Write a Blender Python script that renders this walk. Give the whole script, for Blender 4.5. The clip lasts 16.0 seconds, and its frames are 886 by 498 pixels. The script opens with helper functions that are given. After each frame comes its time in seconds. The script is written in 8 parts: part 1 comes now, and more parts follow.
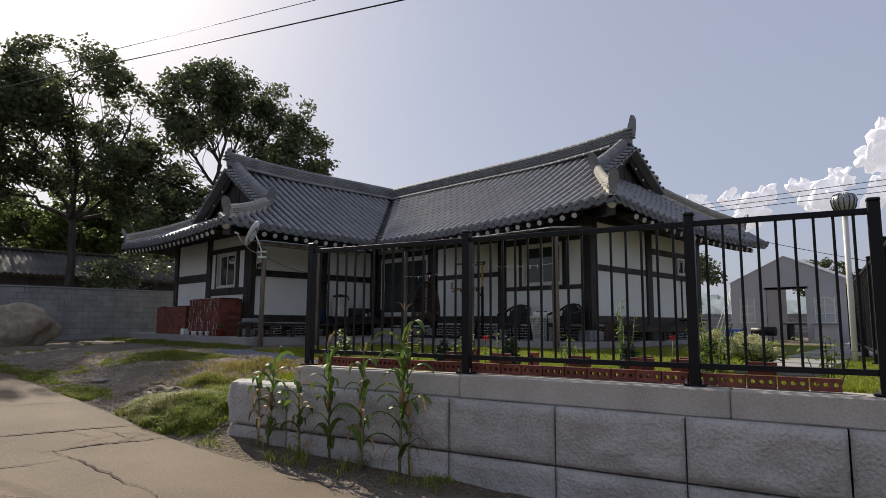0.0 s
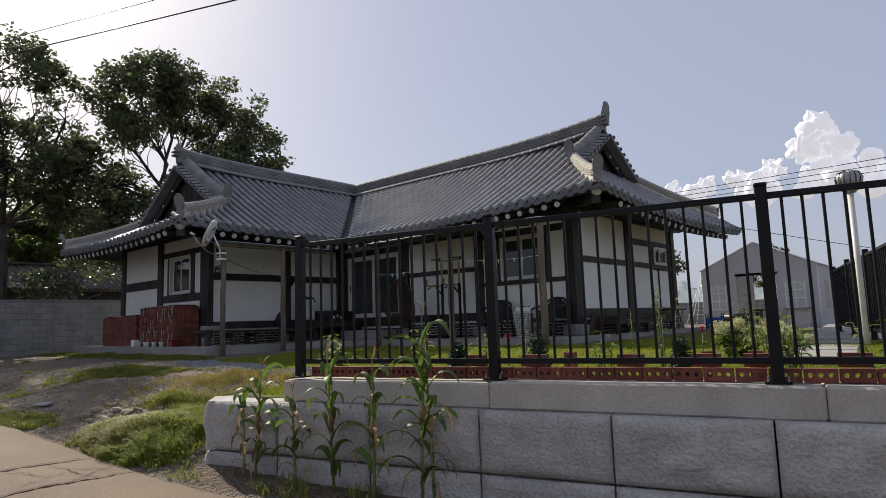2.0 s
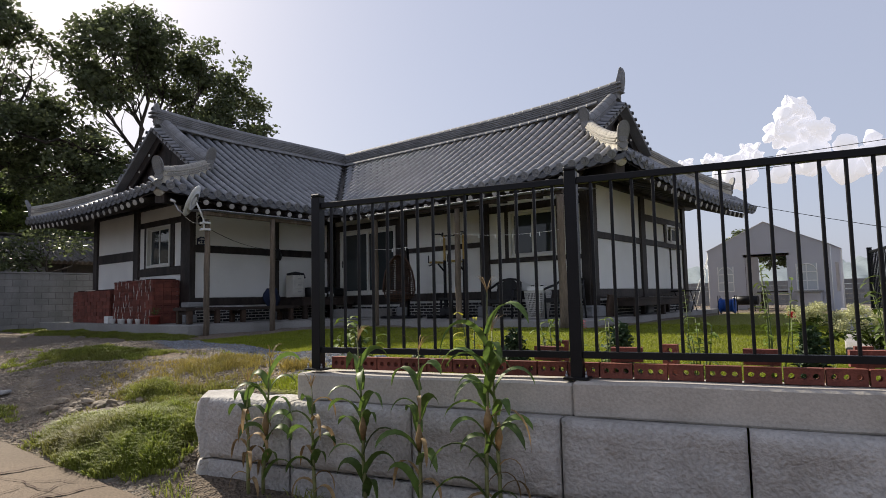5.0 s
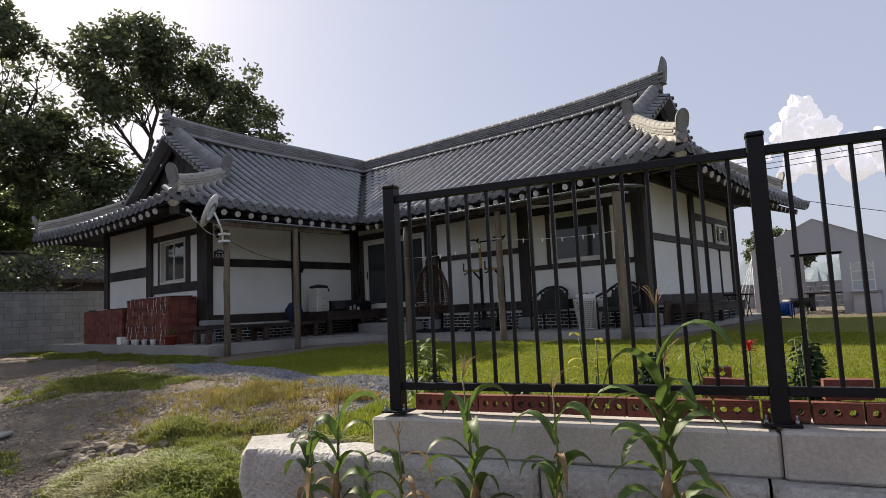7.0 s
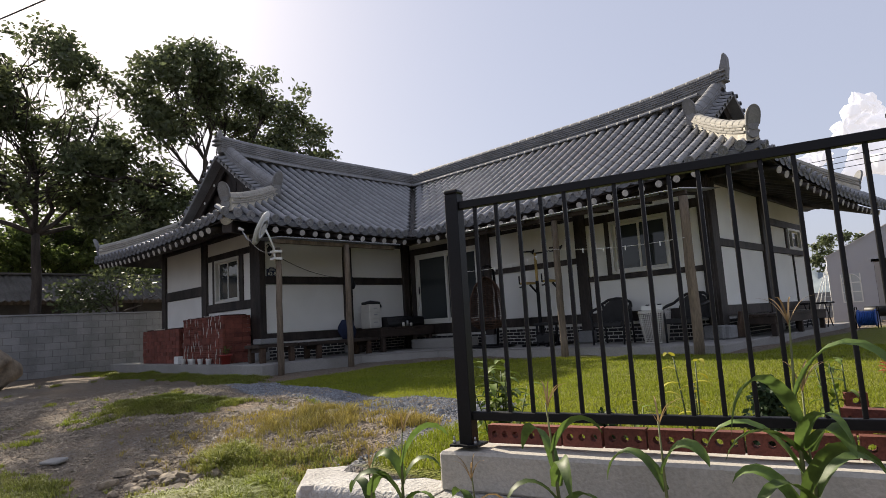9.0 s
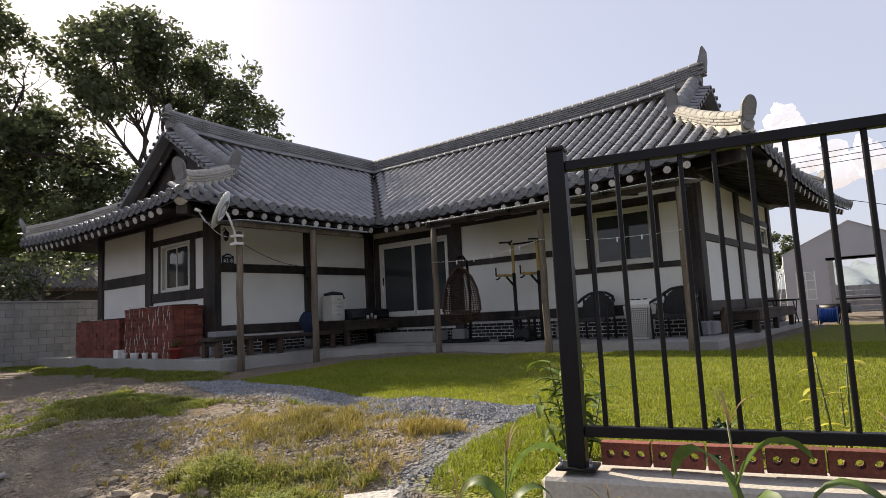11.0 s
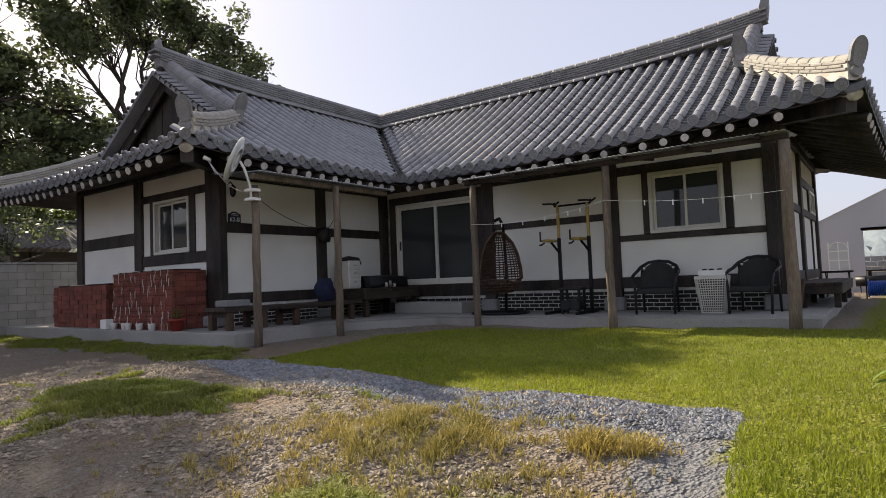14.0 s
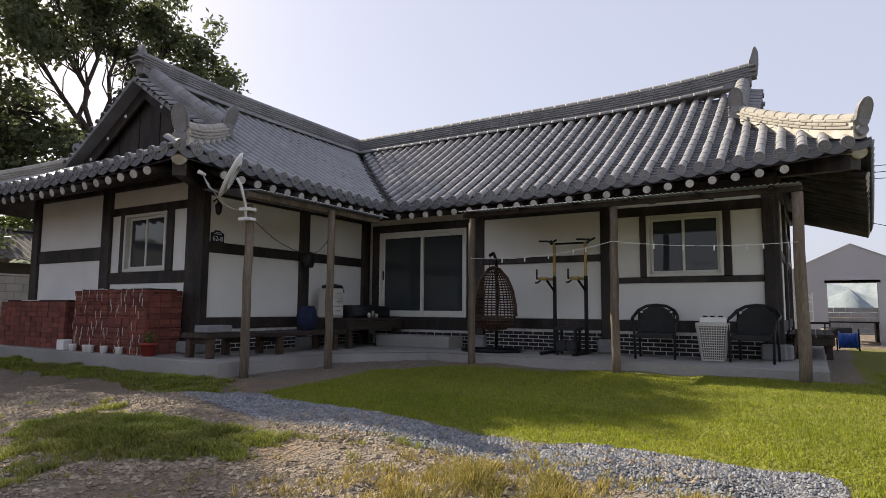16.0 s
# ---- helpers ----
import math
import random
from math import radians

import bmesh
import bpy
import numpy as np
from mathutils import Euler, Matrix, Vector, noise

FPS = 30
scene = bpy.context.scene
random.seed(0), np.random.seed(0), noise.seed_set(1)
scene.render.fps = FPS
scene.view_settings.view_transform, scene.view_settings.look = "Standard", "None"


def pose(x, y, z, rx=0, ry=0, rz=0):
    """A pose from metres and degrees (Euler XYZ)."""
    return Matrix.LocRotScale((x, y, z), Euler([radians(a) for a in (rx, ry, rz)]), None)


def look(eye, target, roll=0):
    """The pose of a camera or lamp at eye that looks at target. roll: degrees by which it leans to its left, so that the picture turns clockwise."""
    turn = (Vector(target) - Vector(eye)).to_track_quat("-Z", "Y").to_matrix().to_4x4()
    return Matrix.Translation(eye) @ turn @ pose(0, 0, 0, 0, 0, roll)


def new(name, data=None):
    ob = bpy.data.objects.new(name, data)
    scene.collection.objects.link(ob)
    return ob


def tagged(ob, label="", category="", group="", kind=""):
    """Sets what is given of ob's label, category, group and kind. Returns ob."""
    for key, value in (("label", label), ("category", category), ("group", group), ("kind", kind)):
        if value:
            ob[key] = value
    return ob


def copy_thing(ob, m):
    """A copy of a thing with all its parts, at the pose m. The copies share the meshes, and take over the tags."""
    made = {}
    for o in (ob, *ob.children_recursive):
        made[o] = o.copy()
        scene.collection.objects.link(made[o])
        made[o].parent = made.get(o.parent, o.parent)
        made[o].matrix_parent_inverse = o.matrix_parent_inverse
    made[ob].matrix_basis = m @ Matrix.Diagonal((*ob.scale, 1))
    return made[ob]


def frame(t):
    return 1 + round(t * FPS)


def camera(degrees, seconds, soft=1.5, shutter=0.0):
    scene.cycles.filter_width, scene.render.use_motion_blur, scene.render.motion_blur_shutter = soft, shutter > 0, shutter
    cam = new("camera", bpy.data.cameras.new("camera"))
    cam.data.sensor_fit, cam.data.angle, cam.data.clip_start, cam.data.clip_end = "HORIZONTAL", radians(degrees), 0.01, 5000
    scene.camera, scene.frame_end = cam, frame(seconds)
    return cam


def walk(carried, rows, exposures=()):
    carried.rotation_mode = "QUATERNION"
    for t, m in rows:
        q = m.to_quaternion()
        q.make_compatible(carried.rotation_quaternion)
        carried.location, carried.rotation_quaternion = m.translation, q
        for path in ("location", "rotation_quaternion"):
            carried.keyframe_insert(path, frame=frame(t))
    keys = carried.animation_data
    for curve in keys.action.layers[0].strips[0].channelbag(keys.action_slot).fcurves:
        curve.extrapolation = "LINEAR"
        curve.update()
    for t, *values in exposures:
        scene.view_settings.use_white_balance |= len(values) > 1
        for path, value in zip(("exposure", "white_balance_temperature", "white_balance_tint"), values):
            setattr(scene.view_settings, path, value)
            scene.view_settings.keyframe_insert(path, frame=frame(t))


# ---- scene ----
cam = camera(72.0, 16.0, soft=0.9)
PATH = [
    (0, (0.228, 0.376, 1.459), (-1.194, 1.761, 1.701), 0.4),
    (0.5, (0.02, 0.457, 1.449), (-1.401, 1.838, 1.719), -1.5),
    (1, (-0.217, 0.476, 1.434), (-1.623, 1.876, 1.689), -0.3),
    (1.5, (-0.475, 0.432, 1.463), (-1.853, 1.861, 1.701), -1.4),
    (2, (-0.764, 0.579, 1.475), (-2.072, 2.074, 1.711), -1.9),
    (2.5, (-0.938, 0.67, 1.474), (-2.269, 2.142, 1.718), -0.4),
    (3, (-1.185, 0.739, 1.472), (-2.519, 2.215, 1.671), -1.0),
    (3.5, (-1.351, 0.747, 1.491), (-2.634, 2.267, 1.707), -1.3),
    (6, (-2.488, 1.324, 1.543), (-3.746, 2.872, 1.681), -1.5),
    (6.5, (-2.802, 1.409, 1.581), (-4.092, 2.927, 1.766), -3.6),
    (7, (-3.065, 1.464, 1.587), (-4.343, 2.99, 1.78), -2.6),
    (7.5, (-3.307, 1.651, 1.614), (-4.548, 3.201, 1.85), -1.8),
    (8, (-3.388, 1.697, 1.632), (-4.637, 3.239, 1.885), -2.3),
    (8.5, (-3.393, 1.693, 1.636), (-4.705, 3.179, 1.899), -3.3),
    (9, (-3.408, 1.687, 1.621), (-4.798, 3.105, 1.867), -3.5),
    (11.5, (-4.779, 1.775, 1.649), (-6.003, 3.344, 1.851), -2.9),
    (12, (-5.119, 1.858, 1.646), (-6.365, 3.414, 1.81), -2.5),
    (12.5, (-5.375, 1.953, 1.665), (-6.691, 3.457, 1.738), -0.9),
    (13, (-5.651, 1.855, 1.696), (-6.938, 3.385, 1.73), -2.0),
    (13.5, (-5.924, 1.841, 1.715), (-7.154, 3.419, 1.745), -1.4),
    (14, (-6.215, 2.056, 1.748), (-7.392, 3.669, 1.849), -2.3),
    (14.5, (-6.429, 2.022, 1.765), (-7.611, 3.626, 1.935), -1.3),
    (15, (-6.626, 1.914, 1.796), (-7.834, 3.492, 2.019), -2.9),
    (15.5, (-6.838, 1.851, 1.77), (-8.021, 3.452, 1.964), -2.0),
    (16, (-7.098, 1.883, 1.827), (-8.128, 3.586, 2.023), 0.4),
]
walk(cam, [(t, look(eye, target, roll)) for t, eye, target, roll in PATH],
     [(0.0, 0.22, 6650, 10), (3.5, 0.42, 6700, 10), (7.0, 0.57, 6800, 11), (9.0, 0.62, 6900, 11), (12.5, 0.98, 7250, 12), (15.0, 0.88, 7150, 12), (16.0, 0.90, 7150, 12)])

# ---------------------------------------------------------------- sky and sun
SUN_TO = Vector((-8.86, 1.6, 6.22)).normalized()   # towards the sun
world = bpy.data.worlds.new("sky")
scene.world = world
world.use_nodes = True
wn, wl = world.node_tree.nodes, world.node_tree.links
sky = wn.new("ShaderNodeTexSky")
sky.sky_type = 'NISHITA'
sky.sun_disc = False
sky.sun_elevation = math.asin(SUN_TO.z)
sky.sun_rotation = math.atan2(SUN_TO.x, SUN_TO.y)
sky.air_density, sky.dust_density, sky.ozone_density = 1.0, 2.2, 1.0
wn["Background"].inputs["Strength"].default_value = 0.068
haze = wn.new("ShaderNodeMix")          # thin bright haze over the whole sky
haze.data_type = 'RGBA'
haze.inputs[0].default_value = 0.60
haze.inputs[7].default_value = (6.4, 7.0, 9.2, 1)
wl.new(sky.outputs[0], haze.inputs[6])
wl.new(haze.outputs[2], wn["Background"].inputs["Color"])
sun = new("sun", bpy.data.lights.new("sun", 'SUN'))
sun.data.energy, sun.data.angle, sun.data.color = 5.0, radians(0.6), (1.0, 0.93, 0.80)
sun.matrix_world = look((0, 0, 30), Vector((0, 0, 30)) - SUN_TO)

# ---------------------------------------------------------------- materials
def mat(name, col, rough=0.8, var=0.25, scale=6.0, fine=60.0, bump=0.3, metal=0.0, col2=None, rnd=0.0, spec=0.4, stretch=(1, 1, 1), dist=0.01, trans=0.0):
    """A surface with variation at two scales, a little relief, and a shade of its own per object where rnd is set."""
    m = bpy.data.materials.new(name)
    m.use_nodes = True
    n, l = m.node_tree.nodes, m.node_tree.links
    b = n["Principled BSDF"]
    b.inputs["Roughness"].default_value, b.inputs["Metallic"].default_value = rough, metal
    b.inputs["Specular IOR Level"].default_value = spec
    tc = n.new("ShaderNodeTexCoord")
    mp = n.new("ShaderNodeMapping")
    mp.inputs["Scale"].default_value = stretch
    geo = n.new("ShaderNodeNewGeometry")
    l.new(geo.outputs["Position"], mp.inputs["Vector"])
    big, small = n.new("ShaderNodeTexNoise"), n.new("ShaderNodeTexNoise")
    for t, s, d in ((big, scale, 5.0), (small, fine, 3.0)):
        t.inputs["Scale"].default_value, t.inputs["Detail"].default_value = s, d
        l.new(mp.outputs[0], t.inputs["Vector"])
    mix = n.new("ShaderNodeMix")
    mix.data_type = 'RGBA'
    c2 = col2 or tuple(max(0.0, c * (1 - 1.6 * var)) for c in col)
    mix.inputs[6].default_value, mix.inputs[7].default_value = (*col, 1), (*c2, 1)
    ramp = n.new("ShaderNodeMapRange")
    ramp.inputs[1].default_value, ramp.inputs[2].default_value = 0.32, 0.68
    l.new(big.outputs["Fac"], ramp.inputs[0])
    l.new(ramp.outputs[0], mix.inputs[0])
    hsv = n.new("ShaderNodeHueSaturation")
    v = n.new("ShaderNodeMapRange")
    v.inputs[1].default_value, v.inputs[2].default_value, v.inputs[3].default_value, v.inputs[4].default_value = 0.3, 0.7, 1 - var * 0.7, 1 + var * 0.7
    l.new(small.outputs["Fac"], v.inputs[0])
    out = v.outputs[0]
    if rnd:
        info = n.new("ShaderNodeObjectInfo")
        r = n.new("ShaderNodeMapRange")
        r.inputs[3].default_value, r.inputs[4].default_value = 1 - rnd, 1 + rnd
        mul = n.new("ShaderNodeMath")
        mul.operation = 'MULTIPLY'
        isl = n.new("ShaderNodeMath")
        isl.operation = 'ADD'
        fr = n.new("ShaderNodeMath")
        fr.operation = 'FRACT'
        l.new(info.outputs["Random"], isl.inputs[0])
        l.new(geo.outputs["Random Per Island"], isl.inputs[1])
        l.new(isl.outputs[0], fr.inputs[0])
        l.new(fr.outputs[0], r.inputs[0])
        l.new(r.outputs[0], mul.inputs[0])
        l.new(out, mul.inputs[1])
        out = mul.outputs[0]
    l.new(out, hsv.inputs["Value"])
    l.new(mix.outputs[2], hsv.inputs["Color"])
    l.new(hsv.outputs[0], b.inputs["Base Color"])
    if bump:
        bp = n.new("ShaderNodeBump")
        bp.inputs["Strength"].default_value, bp.inputs["Distance"].default_value = bump, dist
        l.new(small.outputs["Fac"], bp.inputs["Height"])
        l.new(bp.outputs[0], b.inputs["Normal"])
    if trans:
        tr = n.new("ShaderNodeBsdfTranslucent")
        ms = n.new("ShaderNodeMixShader")
        ms.inputs[0].default_value = trans
        l.new(hsv.outputs[0], tr.inputs["Color"])
        l.new(b.outputs[0], ms.inputs[1])
        l.new(tr.outputs[0], ms.inputs[2])
        l.new(ms.outputs[0], n["Material Output"].inputs["Surface"])
    return m


def glass_mat(name, tint=(0.035, 0.042, 0.044), rough=0.04):
    """Window glass, opaque: the dark of the unlit room behind is put into its tint; clear reflections."""
    m = bpy.data.materials.new(name)
    m.use_nodes = True
    b = m.node_tree.nodes["Principled BSDF"]
    b.inputs["Base Color"].default_value = (*tint, 1)
    b.inputs["Roughness"].default_value = rough
    b.inputs["Specular IOR Level"].default_value = 0.5
    return m


M_TILE = mat("roof_tile_clay", (0.245, 0.248, 0.258), 0.55, 0.16, 1.2, 30, 0.3, rnd=0.06, col2=(0.195, 0.198, 0.208), spec=0.5)
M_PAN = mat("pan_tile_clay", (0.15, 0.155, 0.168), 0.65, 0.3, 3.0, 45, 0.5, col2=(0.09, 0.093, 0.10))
M_RIDGE = mat("ridge_clay", (0.25, 0.25, 0.255), 0.7, 0.22, 2.0, 40, 0.4, rnd=0.10, col2=(0.17, 0.17, 0.172))
M_HIP = mat("mortared_hip_tile", (0.37, 0.348, 0.305), 0.85, 0.2, 4.0, 50, 0.4, rnd=0.08, col2=(0.29, 0.275, 0.245))
M_LIME = mat("lime_mortar", (0.62, 0.58, 0.50), 0.9, 0.2, 5.0, 60, 0.5)
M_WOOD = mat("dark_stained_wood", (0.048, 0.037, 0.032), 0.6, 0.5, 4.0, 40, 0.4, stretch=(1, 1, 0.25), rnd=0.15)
M_POST = mat("weathered_log", (0.20, 0.155, 0.115), 0.85, 0.4, 5.0, 50, 0.6, stretch=(2, 2, 0.2), col2=(0.09, 0.07, 0.05))
M_PLASTER = mat("white_plaster", (0.80, 0.79, 0.75), 0.9, 0.05, 1.5, 60, 0.15, col2=(0.74, 0.73, 0.69))
M_WHITE = mat("white_paint", (0.80, 0.80, 0.77), 0.5, 0.06, 4.0, 60, 0.1)
M_VINYL = mat("white_vinyl", (0.64, 0.63, 0.58), 0.35, 0.05, 4.0, 60, 0.05)
M_GLASS = glass_mat("window_glass")
M_SCREEN = mat("insect_screen", (0.06, 0.07, 0.07), 0.6, 0.1, 4.0, 200, 0.2)
M_BLKBRICK = mat("black_brick", (0.022, 0.021, 0.022), 0.7, 0.4, 8.0, 80, 0.5, rnd=0.3)
M_MORTAR = mat("pale_mortar", (0.66, 0.65, 0.62), 0.95, 0.2, 8.0, 90, 0.5)
M_CONC = mat("concrete", (0.31, 0.30, 0.285), 0.9, 0.2, 1.8, 70, 0.5, col2=(0.25, 0.24, 0.225))
M_BLOCK = mat("split_face_block", (0.47, 0.45, 0.425), 0.92, 0.22, 3.0, 40, 0.8, col2=(0.36, 0.34, 0.315), rnd=0.08, dist=0.03)
M_COPE = mat("coping_concrete", (0.48, 0.445, 0.395), 0.9, 0.16, 2.2, 60, 0.5, col2=(0.37, 0.34, 0.30))
M_RAFT = mat("bare_rafter_end", (0.50, 0.47, 0.42), 0.85, 0.2, 20.0, 90, 0.3, rnd=0.18)
M_CMU = mat("grey_block", (0.26, 0.262, 0.265), 0.93, 0.2, 2.0, 60, 0.6, col2=(0.19, 0.193, 0.196), rnd=0.10)
M_ROAD = mat("road_concrete", (0.165, 0.118, 0.08), 0.9, 0.28, 0.9, 55, 0.8, col2=(0.12, 0.087, 0.06))
M_IRON = mat("black_painted_steel", (0.006, 0.006, 0.008), 0.45, 0.3, 6.0, 80, 0.1, spec=0.25)
M_REDBRICK = mat("red_brick", (0.20, 0.062, 0.042), 0.85, 0.3, 9.0, 80, 0.5, rnd=0.28, col2=(0.14, 0.045, 0.034))
# painted shade for brick holes, and the dark dirt in road cracks
M_HOLE = mat("hole_shade_crack_dirt", (0.05, 0.02, 0.015), 0.95, 0.2)
M_BARK = mat("bark", (0.075, 0.06, 0.05), 0.9, 0.4, 3.0, 30, 0.8, stretch=(2, 2, 0.4))
M_LEAF = mat("tree_leaf", (0.115, 0.135, 0.062), 0.45, 0.3, 0.5, 8, 0.0, rnd=0.4, col2=(0.085, 0.108, 0.052), trans=0.5)
M_GRASS = mat("lawn_blade", (0.25, 0.275, 0.025), 0.6, 0.25, 0.8, 8, 0.0, rnd=0.25, col2=(0.19, 0.23, 0.02), trans=0.45)
M_WEED = mat("weed_blade", (0.23, 0.28, 0.04), 0.6, 0.3, 1.0, 8, 0.0, rnd=0.4, col2=(0.22, 0.21, 0.06), trans=0.35)
M_STRAW = mat("dry_grass", (0.36, 0.27, 0.07), 0.7, 0.3, 1.0, 8, 0.0, rnd=0.35, col2=(0.25, 0.22, 0.06), trans=0.3)
M_STONE = mat("crushed_stone", (0.21, 0.22, 0.235), 0.85, 0.3, 9.0, 70, 0.5, rnd=0.45, col2=(0.15, 0.155, 0.165))
M_RUBBLE = mat("rubble_stone", (0.33, 0.27, 0.20), 0.9, 0.3, 5.0, 50, 0.7, rnd=0.35)
M_ZINC = mat("corrugated_zinc", (0.42, 0.43, 0.44), 0.42, 0.25, 3.0, 60, 0.1, metal=0.7)


# ---------------------------------------------------------------- mesh tools
def add_box(bm, c, s, rz=0.0, tilt=None, bev=0.0):
    """A box of size s round c, turned by rz degrees (or by a matrix), its edges eased by bev."""
    rot = tilt if tilt is not None else Matrix.Rotation(radians(rz), 3, 'Z')
    c = Vector(c)
    vs = [bm.verts.new(c + rot @ Vector((dx * s[0] / 2, dy * s[1] / 2, dz * s[2] / 2))) for dz in (-1, 1) for dx, dy in ((-1, -1), (1, -1), (1, 1), (-1, 1))]
    fs = [bm.faces.new([vs[i] for i in f]) for f in ((3, 2, 1, 0), (4, 5, 6, 7), (0, 1, 5, 4), (1, 2, 6, 5), (2, 3, 7, 6), (3, 0, 4, 7))]
    if bev:
        es = list({e for f in fs for e in f.edges})
        bmesh.ops.bevel(bm, geom=es, offset=bev, segments=1, affect='EDGES', clamp_overlap=True)
    return vs


def add_tube(bm, pts, radii, sides=10, cap=True, smooth=True):
    """A round tube along points, with a radius for each."""
    pts = [Vector(p) for p in pts]
    if not isinstance(radii, (list, tuple)):
        radii = [radii] * len(pts)
    rings, side = [], None
    for i, p in enumerate(pts):
        d = (pts[min(i + 1, len(pts) - 1)] - pts[max(i - 1, 0)]).normalized()
        if side is None:
            side = d.orthogonal().normalized()
        side = (side - d * side.dot(d)).normalized()
        up = d.cross(side)
        rings.append([bm.verts.new(p + (side * math.cos(a) + up * math.sin(a)) * radii[i]) for a in (2 * math.pi * k / sides for k in range(sides))])
    for a, b in zip(rings, rings[1:]):
        for k in range(sides):
            f = bm.faces.new((a[k], a[(k + 1) % sides], b[(k + 1) % sides], b[k]))
            f.smooth = smooth
    if cap:
        bm.faces.new(rings[0][::-1])
        bm.faces.new(rings[-1])
    return rings


def add_prism(bm, outline, a, b):
    """Walls and caps between two copies of an outline: a and b map (u, v) to places."""
    va, vb = [bm.verts.new(a(u, v)) for u, v in outline], [bm.verts.new(b(u, v)) for u, v in outline]
    n = len(outline)
    for k in range(n):
        bm.faces.new((va[k], va[(k + 1) % n], vb[(k + 1) % n], vb[k]))
    bm.faces.new(va[::-1])
    bm.faces.new(vb)


def to_mesh(name, bm, material):
    bmesh.ops.recalc_face_normals(bm, faces=bm.faces[:])
    me = bpy.data.meshes.new(name)
    bm.to_mesh(me)
    bm.free()
    me.materials.append(material)
    return me


def np_mesh(name, verts, faces, material, smooth=False):
    """A mesh from arrays: verts (n, 3), faces (m, 3) or (m, 4)."""
    me = bpy.data.meshes.new(name)
    verts, faces = np.asarray(verts, np.float32), np.asarray(faces, np.int32)
    k = faces.shape[1]
    me.vertices.add(len(verts))
    me.vertices.foreach_set("co", verts.ravel())
    me.loops.add(faces.size)
    me.loops.foreach_set("vertex_index", faces.ravel())
    me.polygons.add(len(faces))
    me.polygons.foreach_set("loop_start", np.arange(0, faces.size, k, dtype=np.int32))
    me.polygons.foreach_set("loop_total", np.full(len(faces), k, np.int32))
    me.polygons.foreach_set("use_smooth", np.full(len(faces), smooth))
    me.update(calc_edges=True)
    me.materials.append(material)
    return me


def thing(name, at, label, category, group="", kind=""):
    ob = new(name)
    ob.location = at
    ob.empty_display_size = 0.1
    return tagged(ob, label, category, group, kind)


def base_of(ob):
    p = Vector((0, 0, 0))
    while ob is not None:
        p += ob.location
        ob = ob.parent
    return p


def part(name, bm, material, parent=None, label="", local=False):
    """Links a bmesh (or a mesh) as one mesh object under a thing or a part. Places are the world's unless local."""
    me = to_mesh(name, bm, material) if isinstance(bm, bmesh.types.BMesh) else bm
    ob = new(name, me)
    if parent is not None:
        if not local:
            ob.location = -base_of(parent)
        ob.parent = parent
    return tagged(ob, label)


def box_part(name, c, s, material, parent, bev=0.006, rz=0.0, label=""):
    bm = bmesh.new()
    add_box(bm, c, s, rz, None, bev)
    return part(name, bm, material, parent, label)


def struct(name, bm, material, label, category):
    me = to_mesh(name, bm, material) if isinstance(bm, bmesh.types.BMesh) else bm
    return tagged(new(name, me), label, category, kind="structure")


def smooth01(a, b, x):
    t = min(1.0, max(0.0, (x - a) / (b - a)))
    return t * t * (3 - 2 * t)


def lerp_table(tab, x):
    return float(np.interp(x, [a for a, _ in tab], [b for _, b in tab]))

# ---------------------------------------------------------------- the lie of the land
WALL_P, WALL_D = Vector((-3.743, 4.333, 0)), Vector((0.968, 0.251, 0)).normalized()   # face of the retaining wall
WALL_N = Vector((-WALL_D.y, WALL_D.x, 0))
ROAD_Z = [(-60, 1.0), (-30, 0.85), (-20, 0.74), (-14, 0.60), (-10, 0.43), (-8, 0.29), (-6.5, 0.16), (-4, 0.06), (2, 0.0), (60, -0.3)]


def wall_side(x, y):
    """How far along the retaining wall and how far behind its face."""
    d = Vector((x, y, 0)) - WALL_P
    return d.dot(WALL_D), d.dot(WALL_N)


def road_edge(x):
    return lerp_table([(-60, -2.0), (-20, 1.6), (-13, 2.4), (-10, 2.66), (-7, 3.02), (-4, 3.5), (6, 4.6), (60, 12)], x)


def yard_z(x, y):
    return 0.815 + 0.022 * min(6.0, max(-1.0, y - 5.0))


def land(x, y):
    """Height of the ground."""
    r = lerp_table(ROAD_Z, x)
    e = road_edge(x)
    s, n = wall_side(x, y)
    yz = yard_z(x, y)
    ramp = r - 0.03 + (max(yz, r + 0.02) - r) * smooth01(e - 0.1, e + 2.4, y)
    low = r - 0.03 + 0.05 * smooth01(e, e + 0.5, y)
    inside = smooth01(-3.05, -2.85, s)
    high = yz if n > 0.2 else low
    z = ramp * (1 - inside) + high * inside
    far = smooth01(40, 160, math.hypot(x + 8, y - 8))
    return z * (1 - far) + 0.3 * far


def in_poly(x, y, poly):
    c = False
    for (x0, y0), (x1, y1) in zip(poly, poly[1:] + poly[:1]):
        if (y0 > y) != (y1 > y) and x < (x1 - x0) * (y - y0) / (y1 - y0) + x0:
            c = not c
    return c


